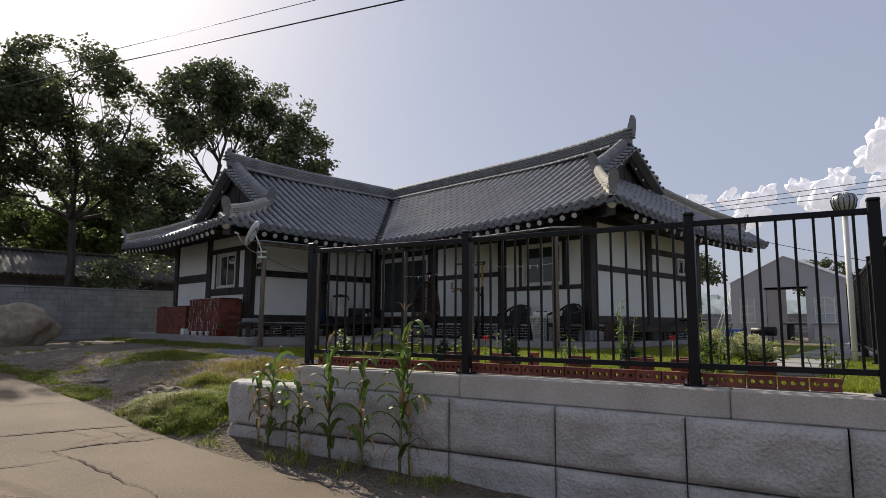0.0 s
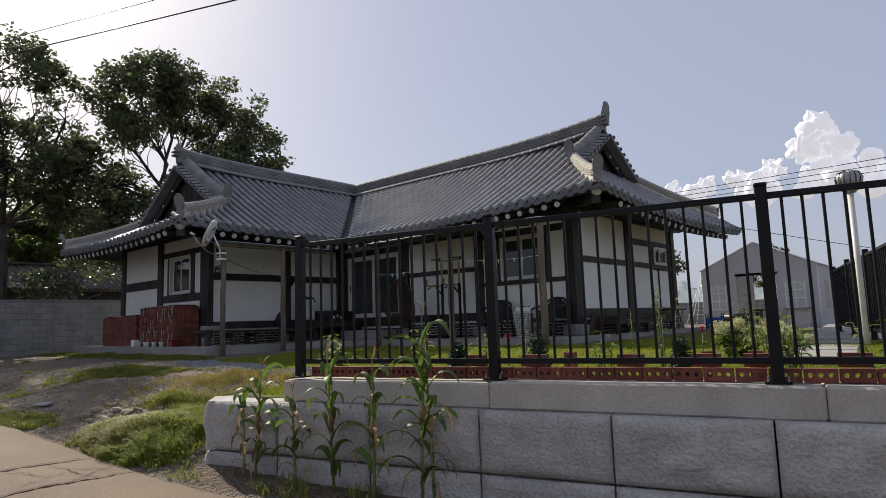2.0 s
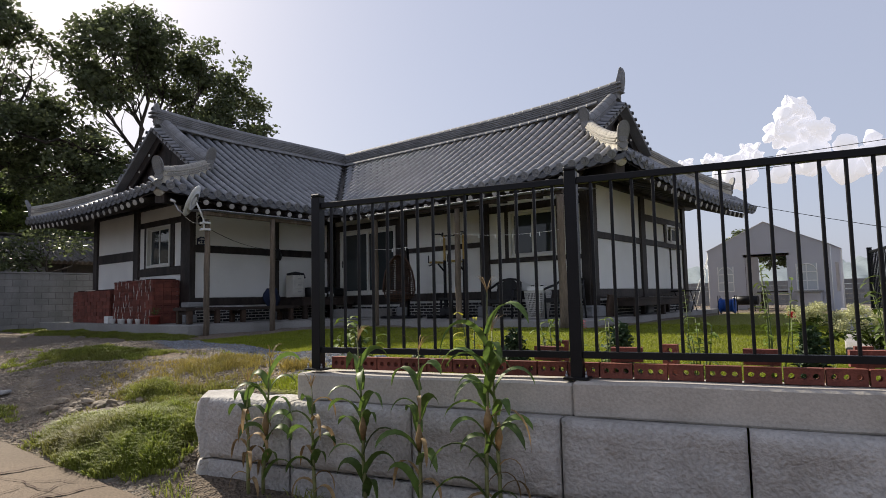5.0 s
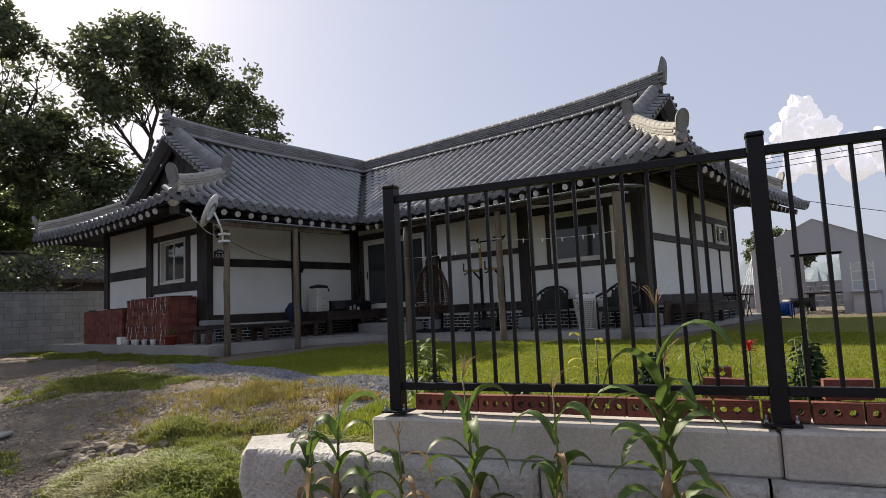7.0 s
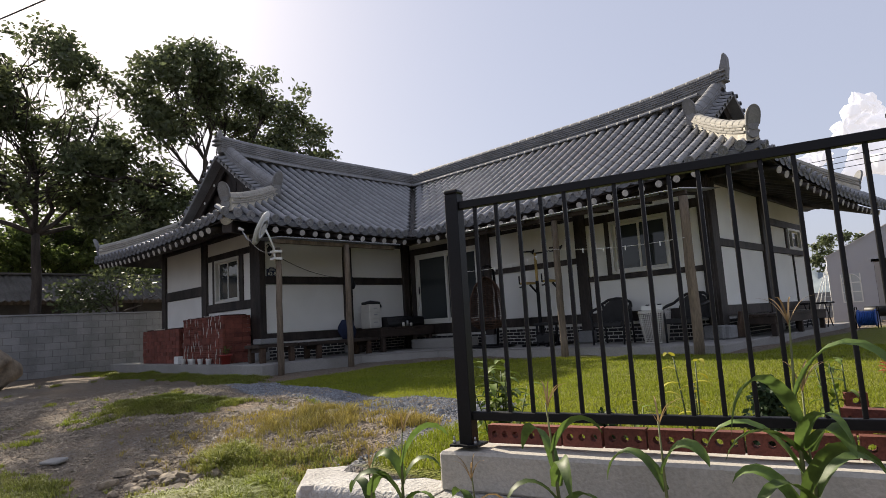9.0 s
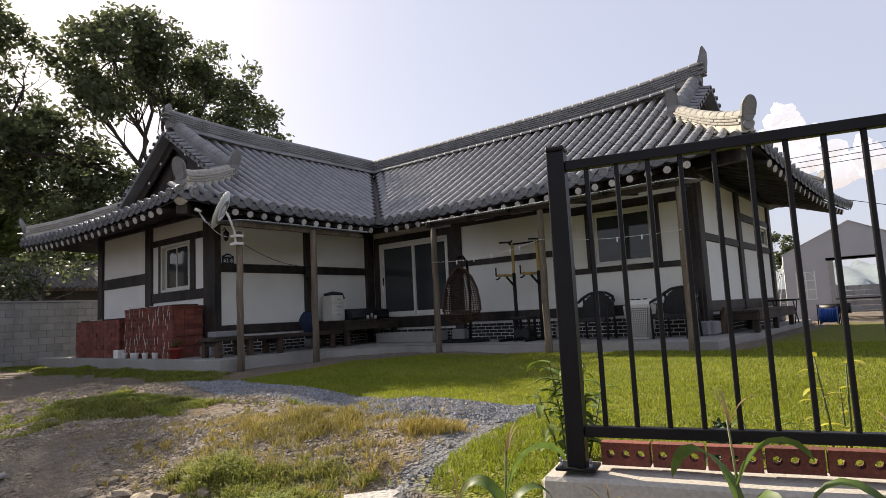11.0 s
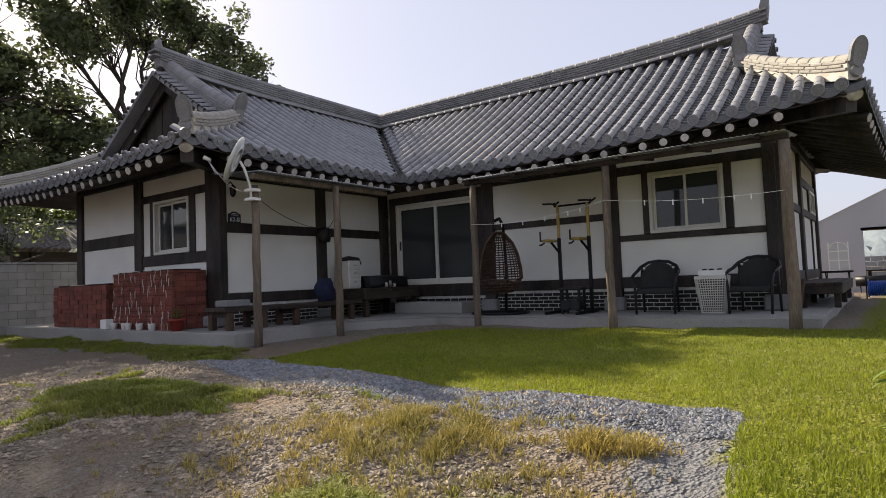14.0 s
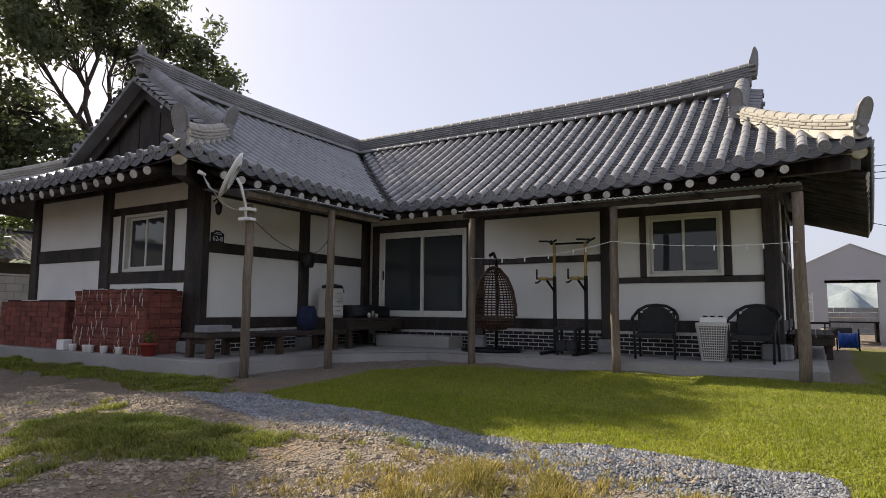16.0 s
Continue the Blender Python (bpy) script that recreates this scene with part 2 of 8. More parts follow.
LAWN_EDGE = [(-6.4, 3.95), (-6.80, 4.7), (-6.88, 5.1), (-6.95, 5.7), (-7.0, 6.27), (-7.9, 6.33), (-8.76, 6.37), (-9.9, 6.5), (-10.7, 6.66), (-11.5, 6.84), (-12.7, 6.95)]
LAWN = LAWN_EDGE + [(-12.75, 8.2), (-12.9, 9.4), (-12.2, 10.5), (-9.5, 10.95), (-6.6, 10.95), (-6.4, 20.2), (0.0, 21.5), (0.6, 12.0), (-0.5, 5.2), (-5.6, 4.1)]
GRAVEL = LAWN_EDGE + [(-13.5, 6.5), (-12.5, 6.2), (-11.6, 6.02), (-9.9, 5.88), (-9.0, 5.7), (-8.4, 5.55), (-7.6, 5.6), (-7.3, 5.0), (-7.15, 4.5), (-7.0, 4.0), (-6.7, 3.8)]


def grid_axis(lo, hi, fine_lo, fine_hi, step):
    a = list(np.arange(fine_lo, fine_hi, step))
    s, v = step, fine_hi
    while v < hi:
        a.append(v)
        s *= 1.25
        v += s
    s, v = step * 1.25, fine_lo - step
    while v > lo:
        a.insert(0, v)
        s *= 1.25
        v -= s
    return [lo] + a + [hi]


def build_ground():
    xs, ys = grid_axis(-1500, 1500, -16, 1.5, 0.13), grid_axis(-1500, 1500, 1.6, 9.5, 0.13)
    nx, ny = len(xs), len(ys)
    v = []
    for y in ys:
        for x in xs:
            z = land(x, y)
            if -25 < x < 3 and -2 < y < 24:
                e = road_edge(x)
                rough = smooth01(e, e + 0.6, y) * (0.3 if in_poly(x, y, LAWN) else 1.0)
                z += rough * (0.05 * noise.noise(Vector((x * 0.9, y * 0.9, 0))) + 0.028 * noise.noise(Vector((x * 3.1, y * 3.1, 3))))
            v.append((x, y, z))
    f = [(j * nx + i, j * nx + i + 1, (j + 1) * nx + i + 1, (j + 1) * nx + i) for j in range(ny - 1) for i in range(nx - 1)]
    me = np_mesh("ground", v, f, M_GROUND, True)
    col = me.color_attributes.new("cover", 'FLOAT_COLOR', 'POINT')
    c = np.zeros((len(v), 4), np.float32)
    for k, (x, y, z) in enumerate(v):
        lawn = 1.0 if in_poly(x, y, LAWN) else 0.0
        gravel = 1.0 if (not lawn and in_poly(x, y, GRAVEL)) else 0.0
        green = 0.0
        if not lawn and not gravel:
            green = 1.0 if math.hypot(x + 8, y - 8) > 40 else 0.0
            green = max(green, smooth01(-0.05, 0.35, green_patch(x, y)))
        s, nn = wall_side(x, y)
        soil = smooth01(-0.75, -0.25, nn) * (1 - smooth01(0.0, 0.1, nn)) * smooth01(-3.6, -2.6, s)
        c[k] = (lawn, gravel, green, soil)
    col.data.foreach_set("color", c.ravel())
    return tagged(new("ground", me), "bare dirt yard with worn weedy patches and mown lawn", "ground", kind="structure")


def green_patch(x, y):
    """How weedy the ground is: over 0 where weeds grow."""
    n = noise.noise(Vector((x * 0.55 + 4, y * 0.8, 7))) + 0.4 * noise.noise(Vector((x * 1.9, y * 1.9, 2)))
    e = road_edge(x)
    p = n * 0.7 - 0.55
    if x < -6.3:
        p += 1.5 * math.exp(-((x + 7.5) / 1.0) ** 2 - ((y - e - 0.5) / 0.5) ** 2)      # clump at the wall's end
        p += 0.58 * math.exp(-((x + 8.2) / 1.15) ** 2 - ((y - 4.35) / 0.5) ** 2)
        p += 0.6 * math.exp(-((x + 8.6) / 0.28) ** 2 - ((y - 4.13) / 0.22) ** 2)       # one bright tuft
        p += 1.35 * math.exp(-((x + 12.0 - 0.9 * (y - 4.85)) / 1.45) ** 2 - ((y - 4.85) / 0.9) ** 2)
        p += 0.9 * math.exp(-((y - 7.05) / 0.5) ** 2) * smooth01(-13.0, -14.2, x)          # strip along the porch slab
        p += 0.7 * math.exp(-((y - e - 0.25) / 0.3) ** 2) * smooth01(-9.0, -9.8, x)
    return p


def ground_mat():
    m = bpy.data.materials.new("yard_ground")
    m.use_nodes = True
    n, l = m.node_tree.nodes, m.node_tree.links
    b = n["Principled BSDF"]
    b.inputs["Roughness"].default_value = 0.95
    b.inputs["Specular IOR Level"].default_value = 0.2
    geo = n.new("ShaderNodeNewGeometry")
    att = n.new("ShaderNodeVertexColor")
    att.layer_name = "cover"
    sep = n.new("ShaderNodeSeparateColor")
    l.new(att.outputs[0], sep.inputs[0])

    def tex(scale, detail=6.0):
        t = n.new("ShaderNodeTexNoise")
        t.inputs["Scale"].default_value, t.inputs["Detail"].default_value = scale, detail
        l.new(geo.outputs["Position"], t.inputs["Vector"])
        r = n.new("ShaderNodeMapRange")
        r.inputs[1].default_value, r.inputs[2].default_value = 0.36, 0.64
        l.new(t.outputs["Fac"], r.inputs[0])
        return r.outputs[0]

    def mixed(fac, a, c):
        x = n.new("ShaderNodeMix")
        x.data_type = 'RGBA'
        for i, v in ((0, fac), (6, a), (7, c)):
            if isinstance(v, tuple):
                x.inputs[i].default_value = (*v, 1)
            else:
                l.new(v, x.inputs[i])
        return x.outputs[2]

    big, mid, fine, grit = tex(0.45), tex(2.2), tex(17), tex(75)
    dirt = mixed(big, (0.28, 0.195, 0.13), (0.20, 0.165, 0.135))
    dirt = mixed(mid, dirt, (0.20, 0.163, 0.123))
    vor = n.new("ShaderNodeTexVoronoi")
    vor.inputs["Scale"].default_value = 42
    l.new(geo.outputs["Position"], vor.inputs["Vector"])
    peb = n.new("ShaderNodeMapRange")
    peb.inputs[1].default_value, peb.inputs[2].default_value = 0.25, 0.75
    l.new(vor.outputs["Color"], peb.inputs[0])
    pmask = n.new("ShaderNodeMath")
    pmask.operation = 'MULTIPLY'
    l.new(big, pmask.inputs[0])
    l.new(peb.outputs[0], pmask.inputs[1])
    dirt = mixed(pmask.outputs[0], dirt, (0.31, 0.295, 0.27))
    dirt = mixed(fine, dirt, mixed(grit, (0.12, 0.095, 0.07), (0.27, 0.22, 0.168)))
    weedy = mixed(fine, (0.10, 0.12, 0.035), (0.20, 0.17, 0.08))
    lawn = mixed(fine, (0.15, 0.175, 0.02), (0.20, 0.20, 0.04))
    grav = mixed(grit, (0.12, 0.12, 0.125), (0.22, 0.22, 0.23))
    edge = n.new("ShaderNodeMath")
    edge.operation = 'MULTIPLY'
    l.new(sep.outputs[2], edge.inputs[0])
    edge.inputs[1].default_value = 0.38
    col = mixed(edge.outputs[0], dirt, weedy)
    col = mixed(sep.outputs[1], col, grav)
    col = mixed(sep.outputs[0], col, lawn)
    soil = n.new("ShaderNodeMath")
    soil.operation = 'MULTIPLY'
    l.new(att.outputs[1], soil.inputs[0])
    soil.inputs[1].default_value = 0.85
    col = mixed(soil.outputs[0], col, mixed(fine, (0.10, 0.075, 0.055), (0.19, 0.145, 0.105)))
    l.new(col, b.inputs["Base Color"])
    bp = n.new("ShaderNodeBump")
    bp.inputs["Strength"].default_value, bp.inputs["Distance"].default_value = 1.0, 0.03
    hh = n.new("ShaderNodeMath")
    hh.operation = 'ADD'
    l.new(fine, hh.inputs[0])
    l.new(vor.outputs["Distance"], hh.inputs[1])
    l.new(hh.outputs[0], bp.inputs["Height"])
    l.new(bp.outputs[0], b.inputs["Normal"])
    return m


M_GROUND = ground_mat()
ground = build_ground()


def build_road():
    """Cast concrete lane in slabs with joints and ragged edge."""
    road = tagged(new("road"), "pale worn concrete lane with cracks and joints", "road", kind="structure")
    joints = [-46.0, -38.0, -30.0, -24.0, -18.6, -13.6, -2.6, 2.6, 8.0, 14.0, 22.0]
    for x0, x1 in zip(joints, joints[1:]):
        bm = bmesh.new()
        n = max(6, int((x1 - x0) / 0.25))
        cols = []
        for i in range(n + 1):
            x = x0 + 0.004 + (x1 - x0 - 0.008) * i / n
            skew = 0.55
            e = road_edge(x) + 0.05 * noise.noise(Vector((x * 2.3, 0, 5))) + 0.02 * noise.noise(Vector((x * 9, 0, 5)))
            rowv = []
            for k in range(9):
                y = -3.2 + (e + 3.2) * k / 8
                xx = x + skew * 0.06 * (y - 3) + 0.02 * noise.noise(Vector((x, y * 2, 1)))
                rowv.append((xx, y, lerp_table(ROAD_Z, xx) + 0.006 * noise.noise(Vector((xx, y, 0)))))
            cols.append(rowv)
        top = [[bm.verts.new(p) for p in c] for c in cols]
        bot = [[bm.verts.new((p[0], p[1], p[2] - 0.12)) for p in c] for c in cols]
        for a in range(n):
            for k in range(8):
                bm.faces.new((top[a][k], top[a + 1][k], top[a + 1][k + 1], top[a][k + 1])).smooth = True
            bm.faces.new((top[a][8], top[a + 1][8], bot[a + 1][8], bot[a][8]))
            bm.faces.new((bot[a][0], bot[a + 1][0], top[a + 1][0], top[a][0]))
        for a in (0, n):
            for k in range(8):
                bm.faces.new((top[a][k], top[a][k + 1], bot[a][k + 1], bot[a][k]))
        part("slab", bm, M_ROAD, road)
    rng = random.Random(3)
    for a, b, wide in (((-7.68, 1.3), (-7.54, 3.0), 0.014), ((-6.86, 1.85), (-6.82, 3.1), 0.013), ((-6.86, 1.95), (-5.1, 2.25), 0.008), ((-5.1, 2.25), (-3.6, 2.1), 0.006),
                       ((-6.55, 0.9), (-6.48, 1.95), 0.007), ((-5.95, 0.9), (-5.3, 1.55), 0.007), ((-7.55, 2.55), (-6.85, 2.75), 0.005), ((-7.2, 2.65), (-7.0, 2.2), 0.004),
                       ((-7.3, 2.6), (-6.95, 3.0), 0.004), ((-7.1, 2.95), (-6.83, 2.5), 0.004), ((-7.6, 2.2), (-7.15, 2.45), 0.004), ((-9.4, 1.2), (-9.2, 2.7), 0.007), ((-11.0, 1.5), (-9.4, 2.1), 0.005)):
        bm = bmesh.new()
        prev, n = None, 40
        nx, ny = -(b[1] - a[1]), b[0] - a[0]
        q = math.hypot(nx, ny)
        for k in range(n + 1):
            t = k / n
            off = 0.07 * noise.noise(Vector((t * q * 2.2, a[0] * 3, 1))) + 0.03 * noise.noise(Vector((t * q * 9, a[0] * 3, 4)))
            off *= min(1.0, 6 * t, 6 * (1 - t))
            x, y = a[0] + (b[0] - a[0]) * t + off * nx / q, a[1] + (b[1] - a[1]) * t + off * ny / q
            w = wide * (0.3 + math.sin(math.pi * t)) * rng.uniform(0.4, 1.3)
            row = [bm.verts.new((x + sg * w * nx / q, y + sg * w * ny / q, lerp_table(ROAD_Z, x) + 0.010)) for sg in (-1, 1)]
            if prev:
                bm.faces.new((prev[0], prev[1], row[1], row[0]))
            prev = row
        part("crack", bm, M_HOLE, road)
    return road


build_road()

# ---------------------------------------------------------------- retaining wall, fence, boundary wall
def wp(s, n, z):
    """A place by its distance along the retaining wall, behind its face, and height."""
    p = WALL_P + WALL_D * s + WALL_N * n
    return Vector((p.x, p.y, z))


WALL_RZ = math.degrees(math.atan2(WALL_D.y, WALL_D.x))
S_CORNER = 3.24      # where wall and fence turn back from the road


def rough_block(l, h, d, seed):
    """A split-faced block: its front is uneven, its edges worn. Front at y = 0, middle of the foot at the origin."""
    bm = bmesh.new()
    nu, nv = 22, 10
    rows = []
    for j in range(nv + 1):
        rowv = []
        for i in range(nu + 1):
            u, v = i / nu, j / nv
            edge = min(u * l, (1 - u) * l, v * h, (1 - v) * h)
            out = 0.018 * min(1.0, edge / 0.03)
            out += 0.026 * noise.noise(Vector((u * l * 4.5 + seed * 7, v * h * 9, seed))) * min(1, edge / 0.05)
            out += (0.020 if noise.noise(Vector((u * l * 1.6 + seed * 3, 5.0 * round(v * 2.4), seed * 2))) > 0 else 0) * min(1, edge / 0.06)
            rowv.append(bm.verts.new(((u - 0.5) * l, -out, v * h)))
        rows.append(rowv)
    for j in range(nv):
        for i in range(nu):
            bm.faces.new((rows[j][i], rows[j][i + 1], rows[j + 1][i + 1], rows[j + 1][i])).smooth = True
    rim = rows[0] + [r[-1] for r in rows[1:]] + rows[-1][-2::-1] + [r[0] for r in rows[-2:0:-1]]
    back = [bm.verts.new((v.co.x, d, v.co.z)) for v in rim]
    n = len(rim)
    for k in range(n):
        bm.faces.new((rim[(k + 1) % n], rim[k], back[k], back[(k + 1) % n]))
    bm.faces.new(back)
    return bm


def build_retaining_wall():
    wall = tagged(new("retaining_wall"), "low retaining wall of grey split-faced concrete blocks", "wall", kind="structure")
    meshes = [to_mesh("block", rough_block(0.988, 0.458, 0.36, k), M_BLOCK) for k in range(6)]
    k = 0
    for course, (z, off) in enumerate(((-0.143, 0.0), (0.330, 0.0))):
        for i in range(-2, 4):
            o = new("block", meshes[k % 6])
            o.matrix_basis = Matrix.Translation(wp(i + 0.5 + off, 0, z)) @ Matrix.Rotation(radians(WALL_RZ), 4, 'Z')
            o.parent = wall
            k += 1
        short = to_mesh("block", rough_block(0.80, 0.458, 0.36, 9 + course), M_BLOCK)
        o = new("block", short)
        o.matrix_basis = Matrix.Translation(wp(-2.41, 0, z)) @ Matrix.Rotation(radians(WALL_RZ), 4, 'Z')
        o.parent = wall
        # the end block turns in towards the yard
        o = new("end_block", to_mesh("end_block", rough_block(0.42, 0.458, 0.34, 14 + course), M_BLOCK))
        o.matrix_basis = Matrix.Translation(wp(-2.96, 0.12, z - 0.004)) @ Matrix.Rotation(radians(WALL_RZ - 52), 4, 'Z')
        o.parent = wall
        for i in range(10):      # the side that runs back from the corner
            o = new("block", meshes[(k + i) % 6])
            o.matrix_basis = Matrix.Translation(wp(S_CORNER + 0.76, i + 0.87, z)) @ Matrix.Rotation(radians(WALL_RZ + 90), 4, 'Z')
            o.parent = wall
    cap = tagged(new("wall_cap"), "cast concrete coping on the retaining wall", "coping", kind="structure")
    edges = [-2.02, 0.06, 2.3, S_CORNER + 0.72]
    for a, b in zip(edges, edges[1:]):
        bm = bmesh.new()
        first = a == edges[0]
        zt = 0.985 if first else 1.0
        setback = 0.10 if first else 0.075
        mid = wp((a + b) / 2, (setback + 0.40) / 2, (0.788 + zt) / 2)
        add_box(bm, mid, (b - a - 0.004, 0.40 - setback, zt - 0.788), WALL_RZ, None, 0.014)
        bmesh.ops.subdivide_edges(bm, edges=[e for e in bm.edges if e.calc_length() > 0.8], cuts=14)
        for v in bm.verts:
            v.co.z += 0.007 * noise.noise(v.co * 2.5)
            v.co += WALL_N * (0.006 * noise.noise(v.co * 4 + Vector((9, 0, 0))))
        part("coping_length", bm, M_COPE, cap)
    bm = bmesh.new()
    add_box(bm, wp(S_CORNER + 0.55, 5.6, 0.894), (0.33, 10.4, 0.212), WALL_RZ, None, 0.012)
    part("coping_length", bm, M_COPE, cap)


build_retaining_wall()


def fence_panel(a, b, posts=(True, True), z0=1.0, rail_hi=1.245, label="black steel picket fence panel on a concrete coping"):
    """A post-and-picket panel from place a to place b, at local coordinates from a."""
    a, b = Vector(a), Vector(b)
    run = b - a
    length, ang = run.length, math.degrees(math.atan2(run.y, run.x))
    f = thing("fence_panel", (a.x, a.y, z0), label, "fence", "fence panels")
    f.rotation_euler = (0, 0, radians(ang))

    def lp(name, c, s, bev=0.003):
        bm = bmesh.new()
        add_box(bm, c, s, 0, None, bev)
        return part(name, bm, M_IRON, f, local=True)

    for on, x in ((posts[0], 0.0), (posts[1], length)):
        if not on:
            continue
        p = lp("post", (x, 0, 0.655), (0.075, 0.075, 1.31), 0.004)
        bm = bmesh.new()
        add_box(bm, (x, 0, 1.322), (0.082, 0.082, 0.026), 0, None, 0.008)
        part("post_cap", bm, M_IRON, p, local=True)
        bm = bmesh.new()
        add_box(bm, (x, 0, 0.008), (0.16, 0.13, 0.012), 0, None, 0.002)
        part("base_plate", bm, M_IRON, p, local=True)
        for sx in (-0.06, 0.06):
            bm = bmesh.new()
            add_tube(bm, ((x + sx, -0.045, 0.012), (x + sx, -0.045, 0.032)), 0.009, 6)
            add_tube(bm, ((x + sx, -0.045, 0.032), (x + sx, -0.045, 0.052)), 0.005, 6)
            part("bolt", bm, M_ZINC, p, local=True)
    lp("rail", (length / 2, 0, rail_hi), (length - 0.075, 0.042, 0.042))
    lp("rail", (length / 2, 0, 0.150), (length - 0.075, 0.042, 0.042))
    n = max(2, round(length / 0.1225))
    for i in range(1, n):
        x = length * i / n
        lp("picket", (x, 0, 0.70), (0.019, 0.019, rail_hi - 0.17))
    return f


def fw(s, n=0.19):
    return wp(s, n, 0)


S0 = -1.885
fence_panel(fw(S0), fw(0.07, 0.20))
fence_panel(fw(0.07, 0.20), fw(2.05, 0.22), (False, True))
fence_panel(fw(2.05, 0.22), fw(S_CORNER, 0.22), (False, True))
for i in range(5):
    fence_panel(fw(S_CORNER + 0.25, 0.19 + 0.3 + 2 * i), fw(S_CORNER + 0.25, 0.19 + 0.3 + 2 * (i + 1)), (True, i == 4))


def holed_brick():
    """A red brick on its side, three round holes through it. Length along x, holes along y."""
    l, d, h, r = 0.190, 0.057, 0.090, 0.0172
    bm = bmesh.new()
    cells = [-l / 2, -l / 6, l / 6, l / 2]
    for y, flip in ((-d / 2, False), (d / 2, True)):
        for a, b in zip(cells, cells[1:]):
            cx = (a + b) / 2 * 0.92
            ring = [bm.verts.new((cx + r * math.cos(t), y, h / 2 + r * math.sin(t))) for t in (math.pi / 4 * k for k in range(8))]
            sq = [(b, h / 2), (b, h), (cx, h), (a, h), (a, h / 2), (a, 0), (cx, 0), (b, 0)]
            out = [bm.verts.new((x, y, z)) for x, z in sq]
            for k in range(8):
                f = (ring[k], ring[(k + 1) % 8], out[(k + 1) % 8], out[k])
                bm.faces.new(f if flip else f[::-1])
    bm.verts.ensure_lookup_table()
    n = len(bm.verts) // 2
    for c in range(3):
        for k in range(8):
            i, j = c * 16 + k, c * 16 + (k + 1) % 8
            bm.faces.new((bm.verts[i], bm.verts[j], bm.verts[n + j], bm.verts[n + i]))
    for a, b in (((-l / 2, 0), (l / 2, 0)), ((-l / 2, h), (l / 2, h)), ((-l / 2, 0), (-l / 2, h)), ((l / 2, 0), (l / 2, h))):
        bm.faces.new([bm.verts.new((x, y, z)) for (x, z), y in ((a, -d / 2), (b, -d / 2), (b, d / 2), (a, d / 2))])
    bmesh.ops.remove_doubles(bm, verts=bm.verts[:], dist=0.0005)
    return to_mesh("brick", bm, M_REDBRICK)


BRICK = holed_brick()


def build_brick_edging():
    rng = random.Random(4)
    row = thing("brick_edging", fw(-1.85, 0.25), "row of three-holed red bricks under the fence", "brick edging")
    s = S0 + 0.08
    while s < S_CORNER - 0.25:
        o = new("brick", BRICK)
        p = wp(s + 0.1, 0.275 + rng.uniform(-0.006, 0.006), 1.006)
        o.matrix_basis = Matrix.Translation(p) @ Matrix.Rotation(radians(WALL_RZ + rng.uniform(-1.5, 1.5)), 4, 'Z')
        o.parent = row
        o.matrix_basis = Matrix.Translation(-row.location) @ o.matrix_basis
        s += 0.2
    for s, n in ((-0.15, 0.345), (0.35, 0.345), (1.1, 0.345), (1.62, 0.36), (1.95, 0.36), (2.5, 0.36)):
        o = new("brick", BRICK)
        o.parent = row
        o.matrix_basis = Matrix.Translation(wp(s, n, 1.098) - row.location) @ Matrix.Rotation(radians(WALL_RZ + rng.uniform(-20, 20)), 4, 'Z')
    return row


build_brick_edging()


def build_boundary_wall():
    wall = tagged(new("boundary_wall"), "grey concrete block boundary wall", "wall", kind="structure")
    bm = bmesh.new()
    add_box(bm, (-24.12, 6.0, 1.66), (0.13, 32.0, 1.78))
    part("mortar_core", bm, M_MORTAR_GREY, wall)
    block = bmesh.new()
    add_box(block, (0, 0, 0.094), (0.15, 0.388, 0.188), 0, None, 0.006)
    me = to_mesh("block", block, M_CMU)
    rest = bmesh.new()
    for c in range(9):
        for i in range(-22, 58):
            y = 0.398 * i + (0.199 if c % 2 else 0)
            z = 0.80 + 0.197 * c
            if 2.6 < y < 11.0:
                o = new("block", me)
                o.location = (-24.12 + 0.006 * noise.noise(Vector((y * 3, c, 1))), y, z)
                o.parent = wall
            else:
                add_box(rest, (-24.12, y, z + 0.094), (0.15, 0.388, 0.188))
    part("far_blocks", rest, M_CMU, wall)["kind"] = "stuff"
    bm = bmesh.new()
    add_box(bm, (-24.12, 6.0, 2.595), (0.20, 32.0, 0.05), 0, None, 0.008)
    part("coping", bm, M_CMU, wall)


M_MORTAR_GREY = mat("grey_mortar", (0.155, 0.155, 0.15), 0.95, 0.2, 6, 70, 0.5)
build_boundary_wall()

# ---------------------------------------------------------------- the house: walls
FX, FY, SY, EX = -15.72, 12.75, 8.45, -7.55     # front of the left wing, front of the right wing, end of the left wing, end of the right wing
BX, BY = -21.2, 18.75
SLAB = 1.07
house = thing("house", (-14.0, 14.0, SLAB), "white-plastered L-shaped tiled house with dark timber framing", "house")


def wall_run(axis, plane, out, a, b, z0, z1, name, material, thick=0.16, proud=0.0):
    """A slab of wall in a plane of constant x or y, from a to b; its face lies at the plane, out is the way it faces (+1, -1)."""
    m = plane + out * proud
    c = m - out * thick / 2
    if axis == 'x':
        return box_part(name, (c, (a + b) / 2, (z0 + z1) / 2), (thick, abs(b - a), z1 - z0), material, house, 0.008)
    return box_part(name, ((a + b) / 2, c, (z0 + z1) / 2), (abs(b - a), thick, z1 - z0), material, house, 0.008)


def timber(axis, plane, out, a, b, z0, z1, name="beam", proud=0.035):
    return wall_run(axis, plane, out, a, b, z0, z1, name, M_WOOD, 0.15, proud)


